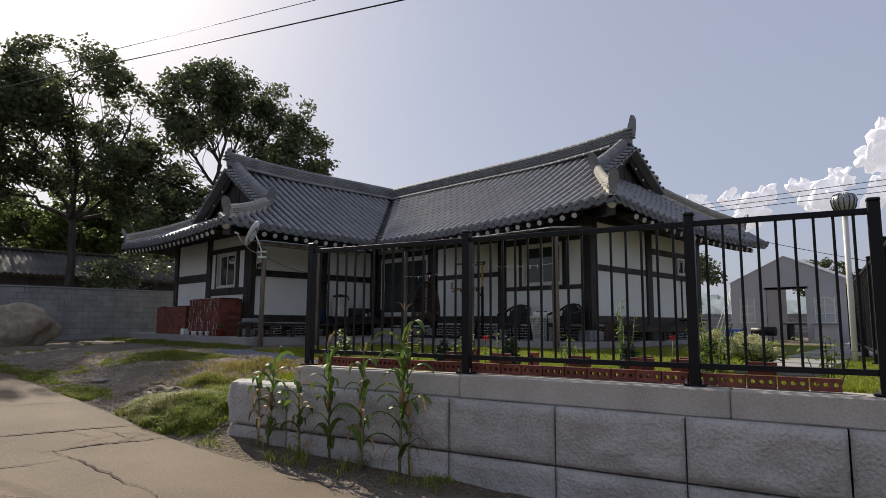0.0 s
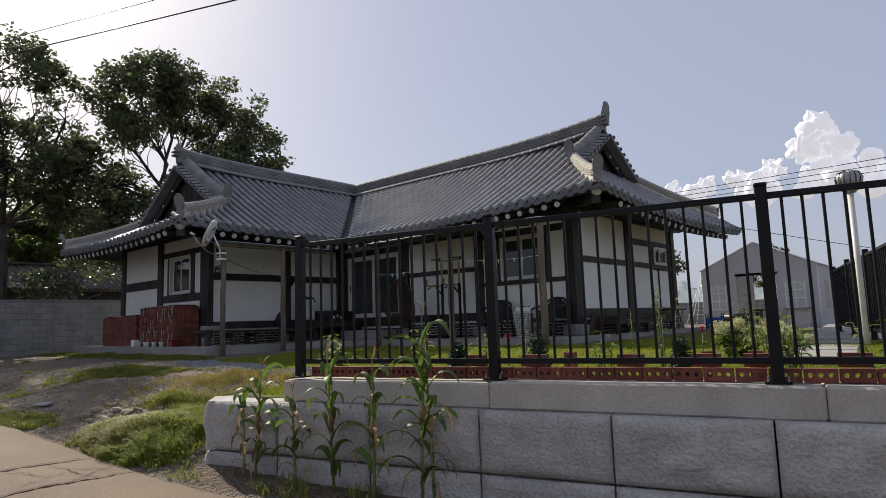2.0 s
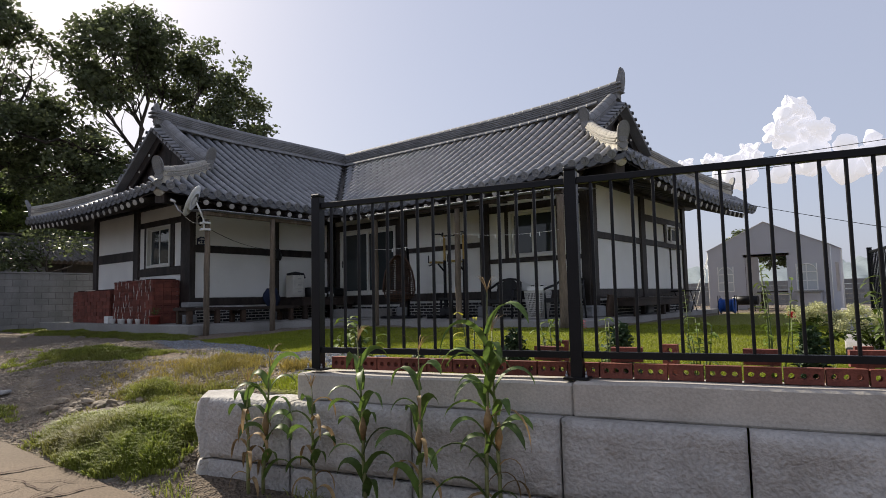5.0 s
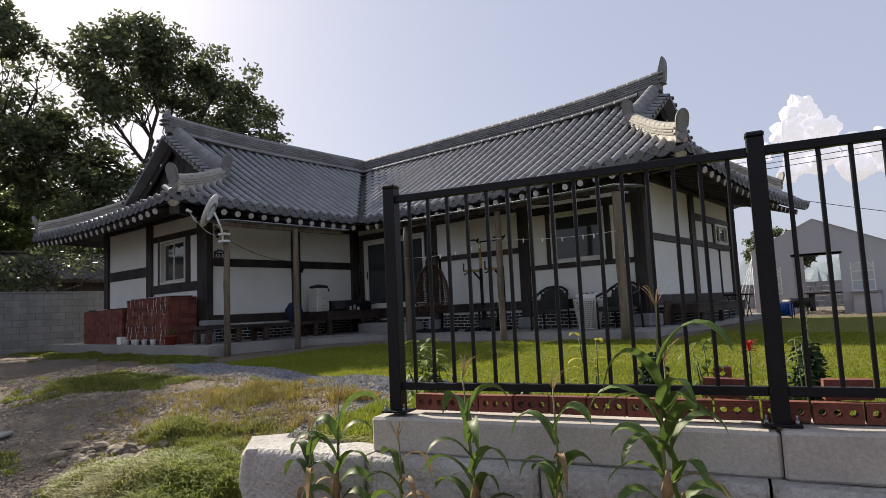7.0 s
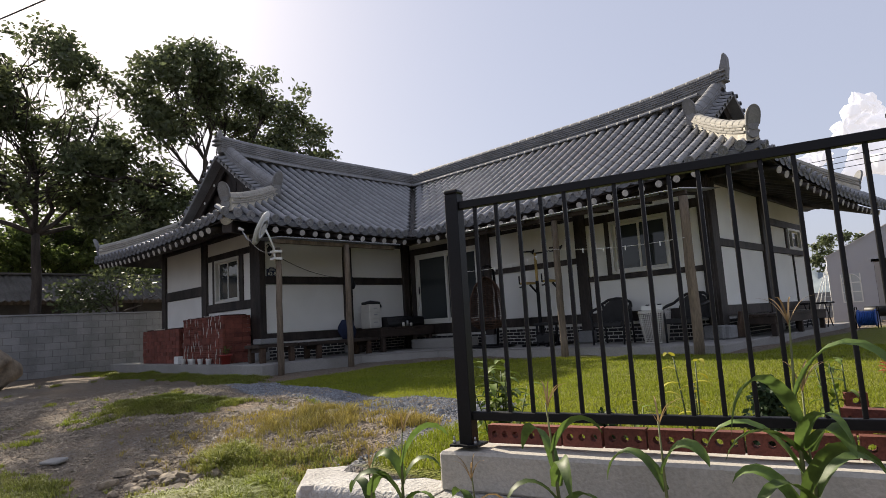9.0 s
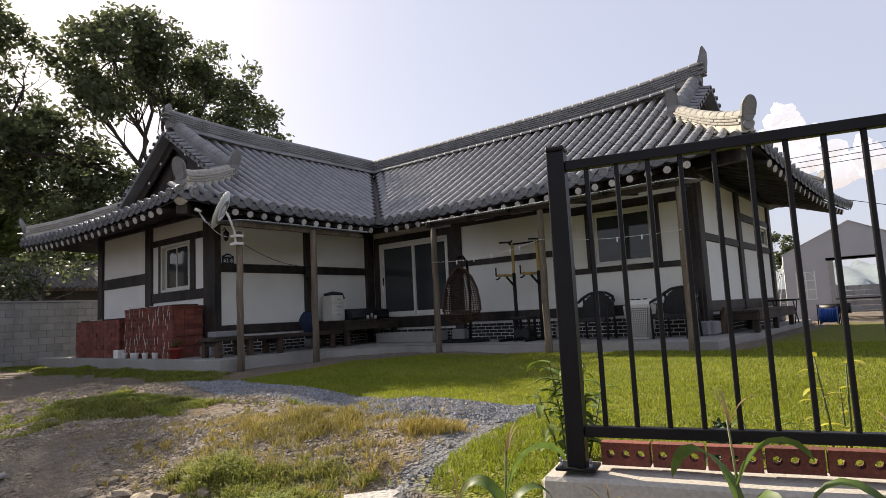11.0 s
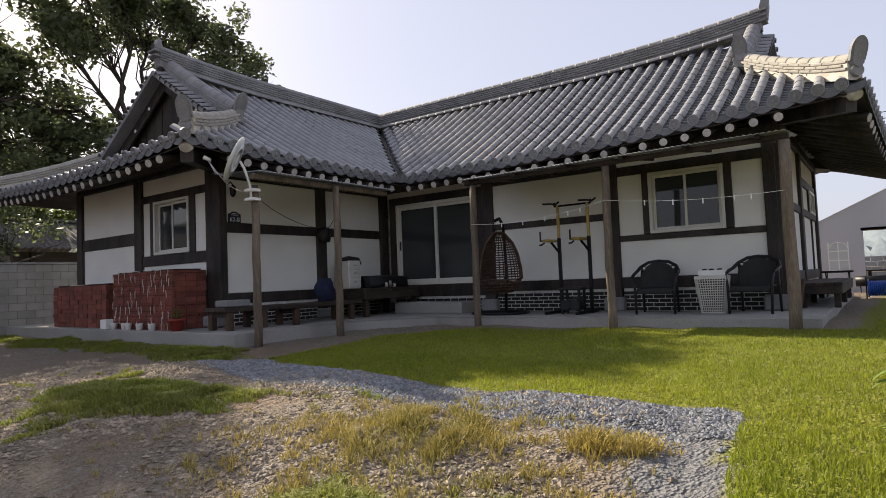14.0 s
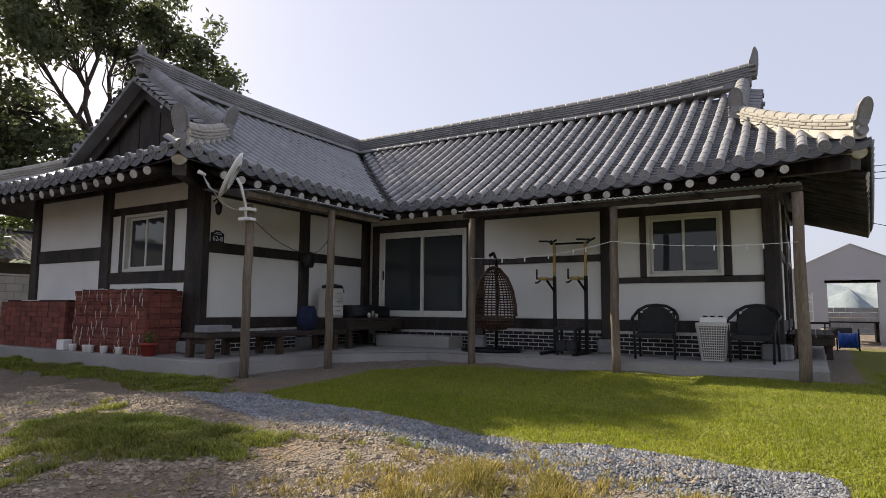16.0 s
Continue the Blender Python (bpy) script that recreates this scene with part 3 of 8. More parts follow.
def bricks(axis, plane, out, a, b, z0, z1, single):
    """Black bricks with pale raised joints, laid in courses."""
    wall_run(axis, plane, out, a, b, z0, z1, "mortar_bed", M_MORTAR, 0.15, 0.001)
    bl, bh, j = 0.19, 0.055, 0.015
    rest = bmesh.new()
    shared = {}
    n = 0
    courses = int((z1 - z0) / (bh + j))
    for c in range(courses):
        z = z0 + j / 2 + (bh + j) * c + bh / 2
        x = a - (bl / 2 if c % 2 else 0)
        while x < b - 0.02:
            u0, u1 = max(a, x), min(b, x + bl)
            if u1 - u0 > 0.03:
                mid, ln = (u0 + u1) / 2, u1 - u0
                cen = (plane - out * 0.04, mid, z) if axis == 'x' else (mid, plane - out * 0.04, z)
                size = (0.09, ln, bh) if axis == 'x' else (ln, 0.09, bh)
                if single:
                    key = round(ln, 2)
                    if key not in shared:
                        bm = bmesh.new()
                        add_box(bm, (0, 0, 0), size)
                        shared[key] = to_mesh("brick", bm, M_BLKBRICK)
                    o = new("brick", shared[key])
                    o.parent = house
                    o.location = Vector(cen) - house.location
                else:
                    add_box(rest, cen, size)
                n += 1
            x += bl + j
    if single:
        rest.free()
    else:
        part("brickwork", rest, M_BLKBRICK, house)["kind"] = "stuff"


def window(axis, plane, out, a, b, z0, z1, split=0.5, name="window"):
    """White sliding window: outer frame, two sashes one behind the other, glass and a sill."""
    t = 0.055
    bm = bmesh.new()
    for u0, u1, v0, v1, d1 in ((a, a + t, z0, z1, 0.05), (b - t, b, z0, z1, 0.05), (a + t, b - t, z1 - t, z1, 0.048)):
        c, s = ((u0 + u1) / 2, plane + out * (d1 - 0.12) / 2, (v0 + v1) / 2), (u1 - u0, d1 + 0.12, v1 - v0)
        add_box(bm, (c[1], c[0], c[2]) if axis == 'x' else c, (s[1], s[0], s[2]) if axis == 'x' else s, 0, None, 0.004)
    w = part(name, bm, M_VINYL, house, "white vinyl sliding window with two sashes")

    def bar(nm, u0, u1, v0, v1, d0, d1, m, parent=w):
        c, s = ((u0 + u1) / 2, (v0 + v1) / 2, plane + out * (d0 + d1) / 2), (abs(u1 - u0), abs(v1 - v0), abs(d1 - d0))
        if axis == 'x':
            return box_part(nm, (c[2], c[0], c[1]), (s[2], s[0], s[1]), m, parent, 0.004)
        return box_part(nm, (c[0], c[2], c[1]), (s[0], s[2], s[1]), m, parent, 0.004)

    bar("sill", a + t, b - t, z0, z0 + t, -0.12, 0.055, M_VINYL)
    m = a + (b - a) * split
    for k, (u0, u1, d) in enumerate(((a + t, m + 0.03, -0.035), (m - 0.03, b - t, 0.0))):
        q = 0.045
        for nm, p in (("sash", (u0, u0 + q, z0 + t, z1 - t)), ("sash", (u1 - q, u1, z0 + t, z1 - t)), ("sash", (u0 + q, u1 - q, z1 - t - q, z1 - t)), ("sash", (u0 + q, u1 - q, z0 + t, z0 + t + q))):
            bar(nm, *p, d - 0.03, d, M_VINYL)
        bar("pane", u0 + q, u1 - q, z0 + t + q, z1 - t - q, d - 0.02, d - 0.012, M_GLASS)
    # sheet in dark timber colour, in place of the unlit room behind
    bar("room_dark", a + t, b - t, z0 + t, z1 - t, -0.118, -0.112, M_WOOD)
    return w


Z_BR, Z_SILL, Z_TOP = 1.47, 1.66, 4.02     # top of the brick foot, top of the sill beam, wall head

# right wing, front
wall_run('y', FY, -1, -15.7, EX, SLAB, Z_TOP, "wall_core", M_PLASTER, 0.10, -0.14)
for a, b, z0, z1 in ((-12.70, -10.33, Z_SILL, 2.71), (-12.70, -10.33, 2.83, 3.62), (-10.08, -7.73, Z_SILL, 2.30), (-10.08, -9.64, 2.40, 3.47), (-8.19, -7.73, 2.40, 3.47), (-10.08, -7.73, 3.63, 3.80), (-12.70, -10.33, 3.70, 3.80)):
    wall_run('y', FY, -1, a, b, z0, z1, "plaster_panel", M_PLASTER, 0.13)
for a, b, z0, z1 in ((-12.70, -10.33, 2.71, 2.83), (-12.70, -10.33, 3.62, 3.70), (-12.70, -10.33, Z_BR, Z_SILL), (-10.08, -7.73, 2.30, 2.40), (-10.08, -7.73, 3.47, 3.63), (-10.08, -7.73, Z_BR, Z_SILL), (-9.64, -9.525, 2.40, 3.47), (-8.305, -8.19, 2.40, 3.47),
                     (-15.50, -12.95, 3.49, 3.66), (-15.5, -12.95, 1.40, Z_SILL), (-15.5, -15.29, Z_SILL, 3.49), (-13.09, -12.95, Z_SILL, 3.49)):
    timber('y', FY, -1, a, b, z0, z1, "beam" if b - a > z1 - z0 else "stud")
for a, b in ((-12.95, -12.70), (-10.33, -10.08), (-7.73, EX)):
    timber('y', FY, -1, a, b, SLAB + 0.25, Z_TOP, "column", 0.06)
    box_part("plinth_stone", ((a + b) / 2, FY - 0.0, SLAB + 0.125), (0.36, 0.32, 0.25), M_CMU, house, 0.03)
timber('y', FY, -1, -15.7, EX, 3.80, 3.98, "wall_plate", 0.07)
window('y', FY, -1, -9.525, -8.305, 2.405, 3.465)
bricks('y', FY, -1, -15.4, -12.97, SLAB, Z_BR - 0.06, False)
bricks('y', FY, -1, -12.68, -10.35, SLAB, Z_BR, True)
bricks('y', FY, -1, -10.06, -7.75, SLAB, Z_BR, True)

# right wing, end
wall_run('x', EX, 1, FY + 0.1, BY, SLAB, Z_TOP, "wall_core", M_PLASTER, 0.10, -0.14)
for a, b, z0, z1 in ((FY + 0.26, 15.45, Z_SILL, 2.74), (FY + 0.26, 15.45, 2.88, 3.9), (15.72, 18.50, Z_SILL, 2.74), (15.72, 17.2, 2.88, 3.34), (18.28, 18.5, 2.88, 3.34), (17.2, 18.28, 2.70, 2.84), (15.72, 18.50, 3.50, 3.9)):
    wall_run('x', EX, 1, a, b, z0, z1, "plaster_panel", M_PLASTER, 0.13)
for a, b, z0, z1 in ((FY + 0.26, 15.45, 2.74, 2.88), (15.72, 18.50, 2.74, 2.88), (15.72, 18.50, 3.34, 3.50), (FY + 0.26, 15.45, Z_BR, Z_SILL), (15.72, 18.50, Z_BR, Z_SILL), (17.12, 17.2, 2.88, 3.34), (17.5, 17.55, Z_SILL, 2.74)):
    timber('x', EX, 1, a, b, z0, z1)
for a, b in ((FY - 0.045, FY + 0.26), (15.45, 15.72), (18.50, BY)):
    timber('x', EX, 1, a, b, SLAB + 0.25, Z_TOP, "column", 0.06)
    box_part("plinth_stone", (EX, (a + b) / 2, SLAB + 0.12), (0.34, 0.36, 0.24), M_CMU, house, 0.03)
timber('x', EX, 1, FY + 0.1, BY, 3.9, 4.06, "wall_plate", 0.07)
window('x', EX, 1, 17.25, 18.25, 2.86, 3.36)
bricks('x', EX, 1, FY + 0.28, 15.43, SLAB, Z_BR, False)
bricks('x', EX, 1, 15.74, 18.48, SLAB, Z_BR, False)

# left wing, front
wall_run('x', FX, 1, SY + 0.2, FY, SLAB, Z_TOP, "wall_core", M_PLASTER, 0.10, -0.14)
for a, b in ((SY + 0.02, 10.66), (10.90, 12.60)):
    for z0, z1 in ((Z_SILL, 2.75), (2.93, 3.72)):
        wall_run('x', FX, 1, a, b, z0, z1, "plaster_panel", M_PLASTER, 0.13)
    timber('x', FX, 1, a, b, 2.75, 2.93)
    timber('x', FX, 1, a, b, Z_BR, Z_SILL)
    bricks('x', FX, 1, a, b, SLAB, Z_BR, False)
timber('x', FX, 1, SY + 0.02, 12.6, 3.72, 3.96, "wall_plate", 0.05)
for a, b in ((10.66, 10.90), (12.60, 12.84)):
    timber('x', FX, 1, a, b, SLAB + 0.2, Z_TOP, "column", 0.06)
    box_part("plinth_stone", (FX, (a + b) / 2, SLAB + 0.1), (0.34, 0.34, 0.2), M_CMU, house, 0.03)

# left wing, end
wall_run('y', SY, -1, BX, FX - 0.1, SLAB, Z_TOP, "wall_core", M_PLASTER, 0.10, -0.14)
for a, b, z0, z1 in ((-21.0, -18.66, Z_SILL, 2.71), (-21.0, -18.66, 2.96, 3.98), (-18.38, -16.12, Z_SILL, 2.25), (-18.38, -18.08, 2.45, 3.52), (-16.52, -16.12, 2.45, 3.52), (-18.38, -16.12, 3.66, 3.98)):
    wall_run('y', SY, -1, a, b, z0, z1, "plaster_panel", M_PLASTER, 0.13)
for a, b, z0, z1 in ((-21.0, -18.66, 2.71, 2.96), (-18.38, -16.12, 2.25, 2.45), (-18.38, -16.12, 3.52, 3.66), (-18.08, -17.93, 2.45, 3.52), (-16.69, -16.52, 2.45, 3.52), (-21.0, -18.66, Z_BR, Z_SILL), (-18.38, -16.12, Z_BR, Z_SILL)):
    timber('y', SY, -1, a, b, z0, z1, "beam" if b - a > z1 - z0 else "stud")
for a, b in ((-21.25, -21.0), (-18.66, -18.38), (-16.12, -15.68)):
    timber('y', SY, -1, a, b, SLAB + 0.2, Z_TOP, "column", 0.06)
    box_part("plinth_stone", ((a + b) / 2, SY, SLAB + 0.1), (0.42, 0.34, 0.2), M_CMU, house, 0.03)
timber('y', SY, -1, BX, -15.66, 3.98, 4.14, "wall_plate", 0.07)
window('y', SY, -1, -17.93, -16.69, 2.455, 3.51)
bricks('y', SY, -1, -21.0, -18.68, SLAB, Z_BR, False)
bricks('y', SY, -1, -18.36, -16.14, SLAB, Z_BR, False)
# back walls
for axis, plane, out, a, b in (('x', BX, -1, SY, BY), ('y', BY, 1, BX, EX)):
    wall_run(axis, plane, out, a, b, SLAB - 0.1, Z_TOP, "back_wall", M_PLASTER, 0.16)


def sliding_door():
    a, b, z0, z1 = -15.29, -13.09, Z_SILL, 3.49
    t = 0.07
    bm = bmesh.new()
    for u0, u1, v0, v1, d1 in ((a, a + t, z0, z1, 0.05), (b - t, b, z0, z1, 0.05), (a + t, b - t, z1 - t, z1, 0.047)):
        add_box(bm, ((u0 + u1) / 2, FY - (d1 - 0.12) / 2, (v0 + v1) / 2), (u1 - u0, d1 + 0.12, v1 - v0), 0, None, 0.004)
    d = part("sliding_door", bm, M_VINYL, house, "two-leaf glazed sliding door in a white frame")

    def bar(nm, u0, u1, v0, v1, d0, d1, m):
        return box_part(nm, ((u0 + u1) / 2, FY - (d0 + d1) / 2, (v0 + v1) / 2), (u1 - u0, d1 - d0, v1 - v0), m, d, 0.004)
    bar("threshold", a + t, b - t, z0, z0 + 0.05, -0.12, 0.047, M_VINYL)
    mid = (a + b) / 2
    for u0, u1, dd in ((a + t, mid + 0.03, 0.02), (mid - 0.03, b - t, -0.02)):
        q = 0.06
        for p in ((u0, u0 + q, z0 + 0.05, z1 - t), (u1 - q, u1, z0 + 0.05, z1 - t), (u0 + q, u1 - q, z1 - t - q, z1 - t), (u0 + q, u1 - q, z0 + 0.05, z0 + 0.13)):
            bar("leaf_frame", *p, dd - 0.03, dd, M_VINYL)
        bar("pane", u0 + q, u1 - q, z0 + 0.13, z1 - t - q, dd - 0.02, dd - 0.012, M_GLASS)
    # dark timber-coloured sheet stands in for the unlit room behind the leaves
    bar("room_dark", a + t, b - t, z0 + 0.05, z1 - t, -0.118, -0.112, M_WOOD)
    bar("handle", a + t + 0.02, a + t + 0.045, 2.45, 2.65, 0.02, 0.045, M_IRON)


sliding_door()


def porch():
    bm = bmesh.new()
    pts = [(-6.95, 11.12), (-6.95, 19.6), (-22.9, 19.6), (-22.9, 7.55), (-14.12, 7.55), (-14.12, 9.9), (-13.0, 11.12)]
    top, bot = [bm.verts.new((x, y, SLAB)) for x, y in pts], [bm.verts.new((x, y, 0.55)) for x, y in pts]
    for k in range(len(pts)):
        bm.faces.new((top[k], bot[k], bot[(k + 1) % len(pts)], top[(k + 1) % len(pts)]))
    bm.faces.new(top)
    bm.faces.new(bot[::-1])
    bmesh.ops.bevel(bm, geom=[e for e in bm.edges if abs(e.verts[0].co.z - SLAB) < 0.01 and abs(e.verts[1].co.z - SLAB) < 0.01], offset=0.012, segments=1, affect='EDGES')
    struct("porch_slab", bm, M_CONC, "low concrete porch slab around the house", "porch floor")
    bm = bmesh.new()
    add_box(bm, (-13.95, 12.28, SLAB + 0.115), (1.75, 0.55, 0.23), 0, None, 0.012)
    tagged(part("stepping_block", bm, M_CONC), "concrete step block below the sliding door", "step")


porch()

# ---------------------------------------------------------------- the house: roof
RX, RY = -18.35, 15.65                 # ridge lines of the left and the right wing
EAVE_F, EAVE_L, EAVE_S, EAVE_E = 11.82, -14.38, 6.95, -6.33     # eave lines: right front, left front, left end, right end
GAB_L, GAB_R = 8.98, -8.12             # gable planes
HIP_R, HIP_L = (-8.12, 14.10), (-16.0, 8.98)     # tops of the hips


def rise(d):
    return 0.575 * d + 0.017 * d * d


def lift_front(x):
    return 0.28 * max(0.0, (x + 14.4) / 8.05) ** 2.4


def lift_left(y):
    return 0.13 * max(0.0, (EAVE_F - y) / 4.87) ** 2


def z_front(x, y):
    d = y - EAVE_F
    return 3.84 + rise(d) + lift_front(x) * max(0.0, 1 - max(d, 0) / 4.2) ** 1.3


def z_left(x, y):
    d = EAVE_L - x
    return 3.84 + rise(d * 0.965) + lift_left(y) * max(0.0, 1 - max(d, 0) / 4.2) ** 1.3


def z_end_l(x, y):
    """Skirt under the left gable."""
    d = (y - EAVE_S) * (EAVE_L - HIP_L[0]) / (HIP_L[1] - EAVE_S)
    c = 0.13 * (abs(x - RX) / 3.97) ** 2
    return 3.84 + rise(d * 0.965) + c * max(0.0, 1 - max(d, 0) / 4.2) ** 1.3


def z_end_r(x, y):
    """Skirt under the right gable."""
    d = (EAVE_E - x) * (HIP_R[1] - EAVE_F) / (EAVE_E - HIP_R[0])
    c = 0.08 + 0.20 * (abs(y - RY) / 3.83) ** 2
    return 3.84 + rise(d) + c * max(0.0, 1 - max(d, 0) / 4.2) ** 1.3


COVER_LEN, PITCH = 0.30, 0.275


def cover_tile(length=COVER_LEN):
    """A half-round cover tile, a little wider at its lower end, along +y."""
    bm = bmesh.new()
    rows = []
    for y, r in ((-0.004, 0.0705), (length * 0.12, 0.0702), (length, 0.0685)):
        rows.append([bm.verts.new((r * math.cos(a), y, r * 0.95 * math.sin(a))) for a in (math.pi * k / 8 for k in range(9))])
    for p, q in zip(rows, rows[1:]):
        for k in range(8):
            bm.faces.new((p[k], q[k], q[k + 1], p[k + 1])).smooth = True
    lip = [bm.verts.new((v.co.x * 0.78, v.co.y, v.co.z * 0.78)) for v in rows[0]]
    for k in range(8):
        bm.faces.new((rows[0][k], rows[0][k + 1], lip[k + 1], lip[k]))
    return bm


def eave_disc():
    """Round end tile with a raised rim and flower, facing -y."""
    bm = bmesh.new()
    r = 0.086
    outer = [Vector((r * math.cos(a), -0.012, r * math.sin(a))) for a in (math.pi / 7 * k for k in range(14))]
    rings = [outer, [p * 0.84 + Vector((0, -0.004, 0)) for p in outer], [Vector((p.x * 0.78, -0.004, p.z * 0.78)) for p in outer], [Vector((p.x * 0.30, -0.004, p.z * 0.30)) for p in outer], [Vector((p.x * 0.22, -0.020, p.z * 0.22)) for p in outer]]
    back = [Vector((p.x, 0.03, p.z)) for p in outer]
    vs = [[bm.verts.new(p) for p in ring] for ring in [back] + rings]
    for p, q in zip(vs, vs[1:]):
        for k in range(14):
            bm.faces.new((p[k], p[(k + 1) % 14], q[(k + 1) % 14], q[k]))
    bm.faces.new(vs[-1])
    for k in range(7):
        a = 2 * math.pi * k / 7
        add_box(bm, (0.047 * math.cos(a), -0.012, 0.047 * math.sin(a)), (0.022, 0.012, 0.012), 0, Matrix.Rotation(-a, 3, 'Y'))
    return bm


TILE_ME, DISC_ME = to_mesh("roof_tile", cover_tile(), M_TILE), to_mesh("end_tile", eave_disc(), M_TILE)


def mesh_arrays(me):
    v = np.empty(len(me.vertices) * 3, np.float32)
    me.vertices.foreach_get("co", v)
    return v.reshape(-1, 3), [tuple(p.vertices) for p in me.polygons]


class Stack:
    """Many copies of small meshes joined into one."""
    def __init__(self):
        self.v, self.f, self.n = [], [], 0

    def add(self, arrays, m):
        v, f = arrays
        r, t = np.array(m.to_3x3(), np.float32), np.array(m.translation, np.float32)
        self.v.append(v @ r.T + t)
        self.f += [tuple(i + self.n for i in p) for p in f]
        self.n += len(v)

    def mesh(self, name, material, smooth=True):
        me = bpy.data.meshes.new(name)
        me.from_pydata(np.concatenate(self.v).tolist(), [], self.f)
        me.polygons.foreach_set("use_smooth", np.full(len(me.polygons), smooth))
        me.materials.append(material)
        return me


def frame_at(p, along, up):
    """Pose with y along a way and z as near up as can be."""
    y = along.normalized()
    x = y.cross(up).normalized()
    z = x.cross(y)
    return Matrix(((x.x, y.x, z.x, p.x), (x.y, y.y, z.y, p.y), (x.z, y.z, z.z, p.z), (0, 0, 0, 1)))


def slope(name, rows, zf, single, label=""):
    """One roof slope. rows: (start, end) of each tile course in plan, eave first, and whether it ends at the eave."""
    pans_v, pans_f = [], []
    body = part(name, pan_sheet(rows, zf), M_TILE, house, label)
    tiles, discs = Stack(), Stack()
    ta, da = mesh_arrays(TILE_ME), mesh_arrays(DISC_ME)
    for (x0, y0), (x1, y1), at_eave in rows:
        run = math.hypot(x1 - x0, y1 - y0)
        if run < 0.12:
            continue
        plan = Vector((x1 - x0, y1 - y0, 0)) / run
        n = max(1, round(run / 0.27))
        for k in range(n):
            p = Vector((x0, y0, 0)) + plan * (run * k / n)
            q = Vector((x0, y0, 0)) + plan * (run * (k + 1) / n)
            p.z, q.z = zf(p.x, p.y) + 0.055, zf(q.x, q.y) + 0.055
            w = (noise.random() - 0.5) * 0.012
            m = frame_at(p + Vector((plan.y, -plan.x, 0)) * w, q - p, Vector((0, 0, 1)))
            if single(p):
                o = new("roof_tile", TILE_ME)
                o.parent = body
                o.matrix_basis = Matrix.Translation(-base_of(body)) @ m
            else:
                tiles.add(ta, m)
            if k == 0 and at_eave:
                m = frame_at(p - plan * 0.02 + Vector((0, 0, 0.005)), Vector((plan.x, plan.y, 0.28)), Vector((0, 0, 1)))
                if single(p):
                    o = new("end_tile", DISC_ME)
                    o.parent = body
                    o.matrix_basis = Matrix.Translation(-base_of(body)) @ m
                else:
                    discs.add(da, m)
    if tiles.n:
        part("tile_field", tiles.mesh("tile_field", M_TILE), None, body)["kind"] = "stuff"
    if discs.n:
        part("end_tiles", discs.mesh("end_tiles", M_TILE, False), None, body)["kind"] = "stuff"
    return body


def pan_sheet(rows, zf):
    """Hollow pan tiles between the courses, in overlapping steps, on a thick bed."""
    v, f = [], []
    for (r0, r1, at_eave), (s0, s1, _) in zip(rows, rows[1:]):
        run = max(math.dist(r0, r1), math.dist(s0, s1))
        n = max(1, round(run / 0.13))
        prev_hi = None
        for k in range(n):
            quad = []
            for t, dz in ((k / n, 0.024), ((k + 1) / n, 0.0)):
                t = max(t, -0.02)
                line = []
                for u in (0.0, 0.25, 0.5, 0.75, 1.0):
                    x = (r0[0] + (r1[0] - r0[0]) * t) * (1 - u) + (s0[0] + (s1[0] - s0[0]) * t) * u
                    y = (r0[1] + (r1[1] - r0[1]) * t) * (1 - u) + (s0[1] + (s1[1] - s0[1]) * t) * u
                    line.append((x, y, zf(x, y) + dz + 0.045 - 0.05 * (1 - (2 * u - 1) ** 2)))
                quad.append(line)
            b = len(v)
            for line in quad:
                v += line
            for i in range(4):
                f.append((b + i, b + i + 1, b + 6 + i, b + 5 + i))
            # the step's riser, and a lip that hangs below the lowest tile
            lo = [(x, y, z - (0.03 if k else (0.10 if at_eave else 0.05))) for x, y, z in quad[0]]
            b2 = len(v)
            v += lo
            for i in range(4):
                f.append((b2 + i, b2 + i + 1, b + i + 1, b + i))
    # the bed below
    b = len(v)
    n = 8
    for (r0, r1, _) in rows:
        for k in range(n + 1):
            x, y = r0[0] + (r1[0] - r0[0]) * k / n, r0[1] + (r1[1] - r0[1]) * k / n
            v.append((x, y, zf(x, y) - 0.06))
    for i in range(len(rows) - 1):
        for k in range(n):
            a = b + i * (n + 1) + k
            f.append((a, a + 1, a + n + 2, a + n + 1))
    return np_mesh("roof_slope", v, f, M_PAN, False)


def spread(lo, hi):
    n = round((hi - lo) / PITCH)
    return [lo + (hi - lo) * k / n for k in range(n + 1)]


# right wing, front
rows = []
for x in spread(RX, EAVE_E + 0.02):
    if x < EAVE_L:
        y0 = EAVE_F + (EAVE_L - x) * (RY - EAVE_F) / (EAVE_L - RX)
        rows.append(((x, min(y0 + 0.13, RY - 0.02)), (x, RY), False))
    elif x < HIP_R[0]:
        rows.append(((x, EAVE_F), (x, RY), True))
    else:
        rows.append(((x, EAVE_F), (x, EAVE_F + 0.12 + (EAVE_E - x) * (HIP_R[1] - EAVE_F) / (EAVE_E - HIP_R[0])), True))
slope("front_roof_slope", rows, z_front, lambda p: p.x > -12.3 and p.y < 14.9 and not (p.x < -9.3 and p.y > 14.0), "dark grey clay tiled roof slope")
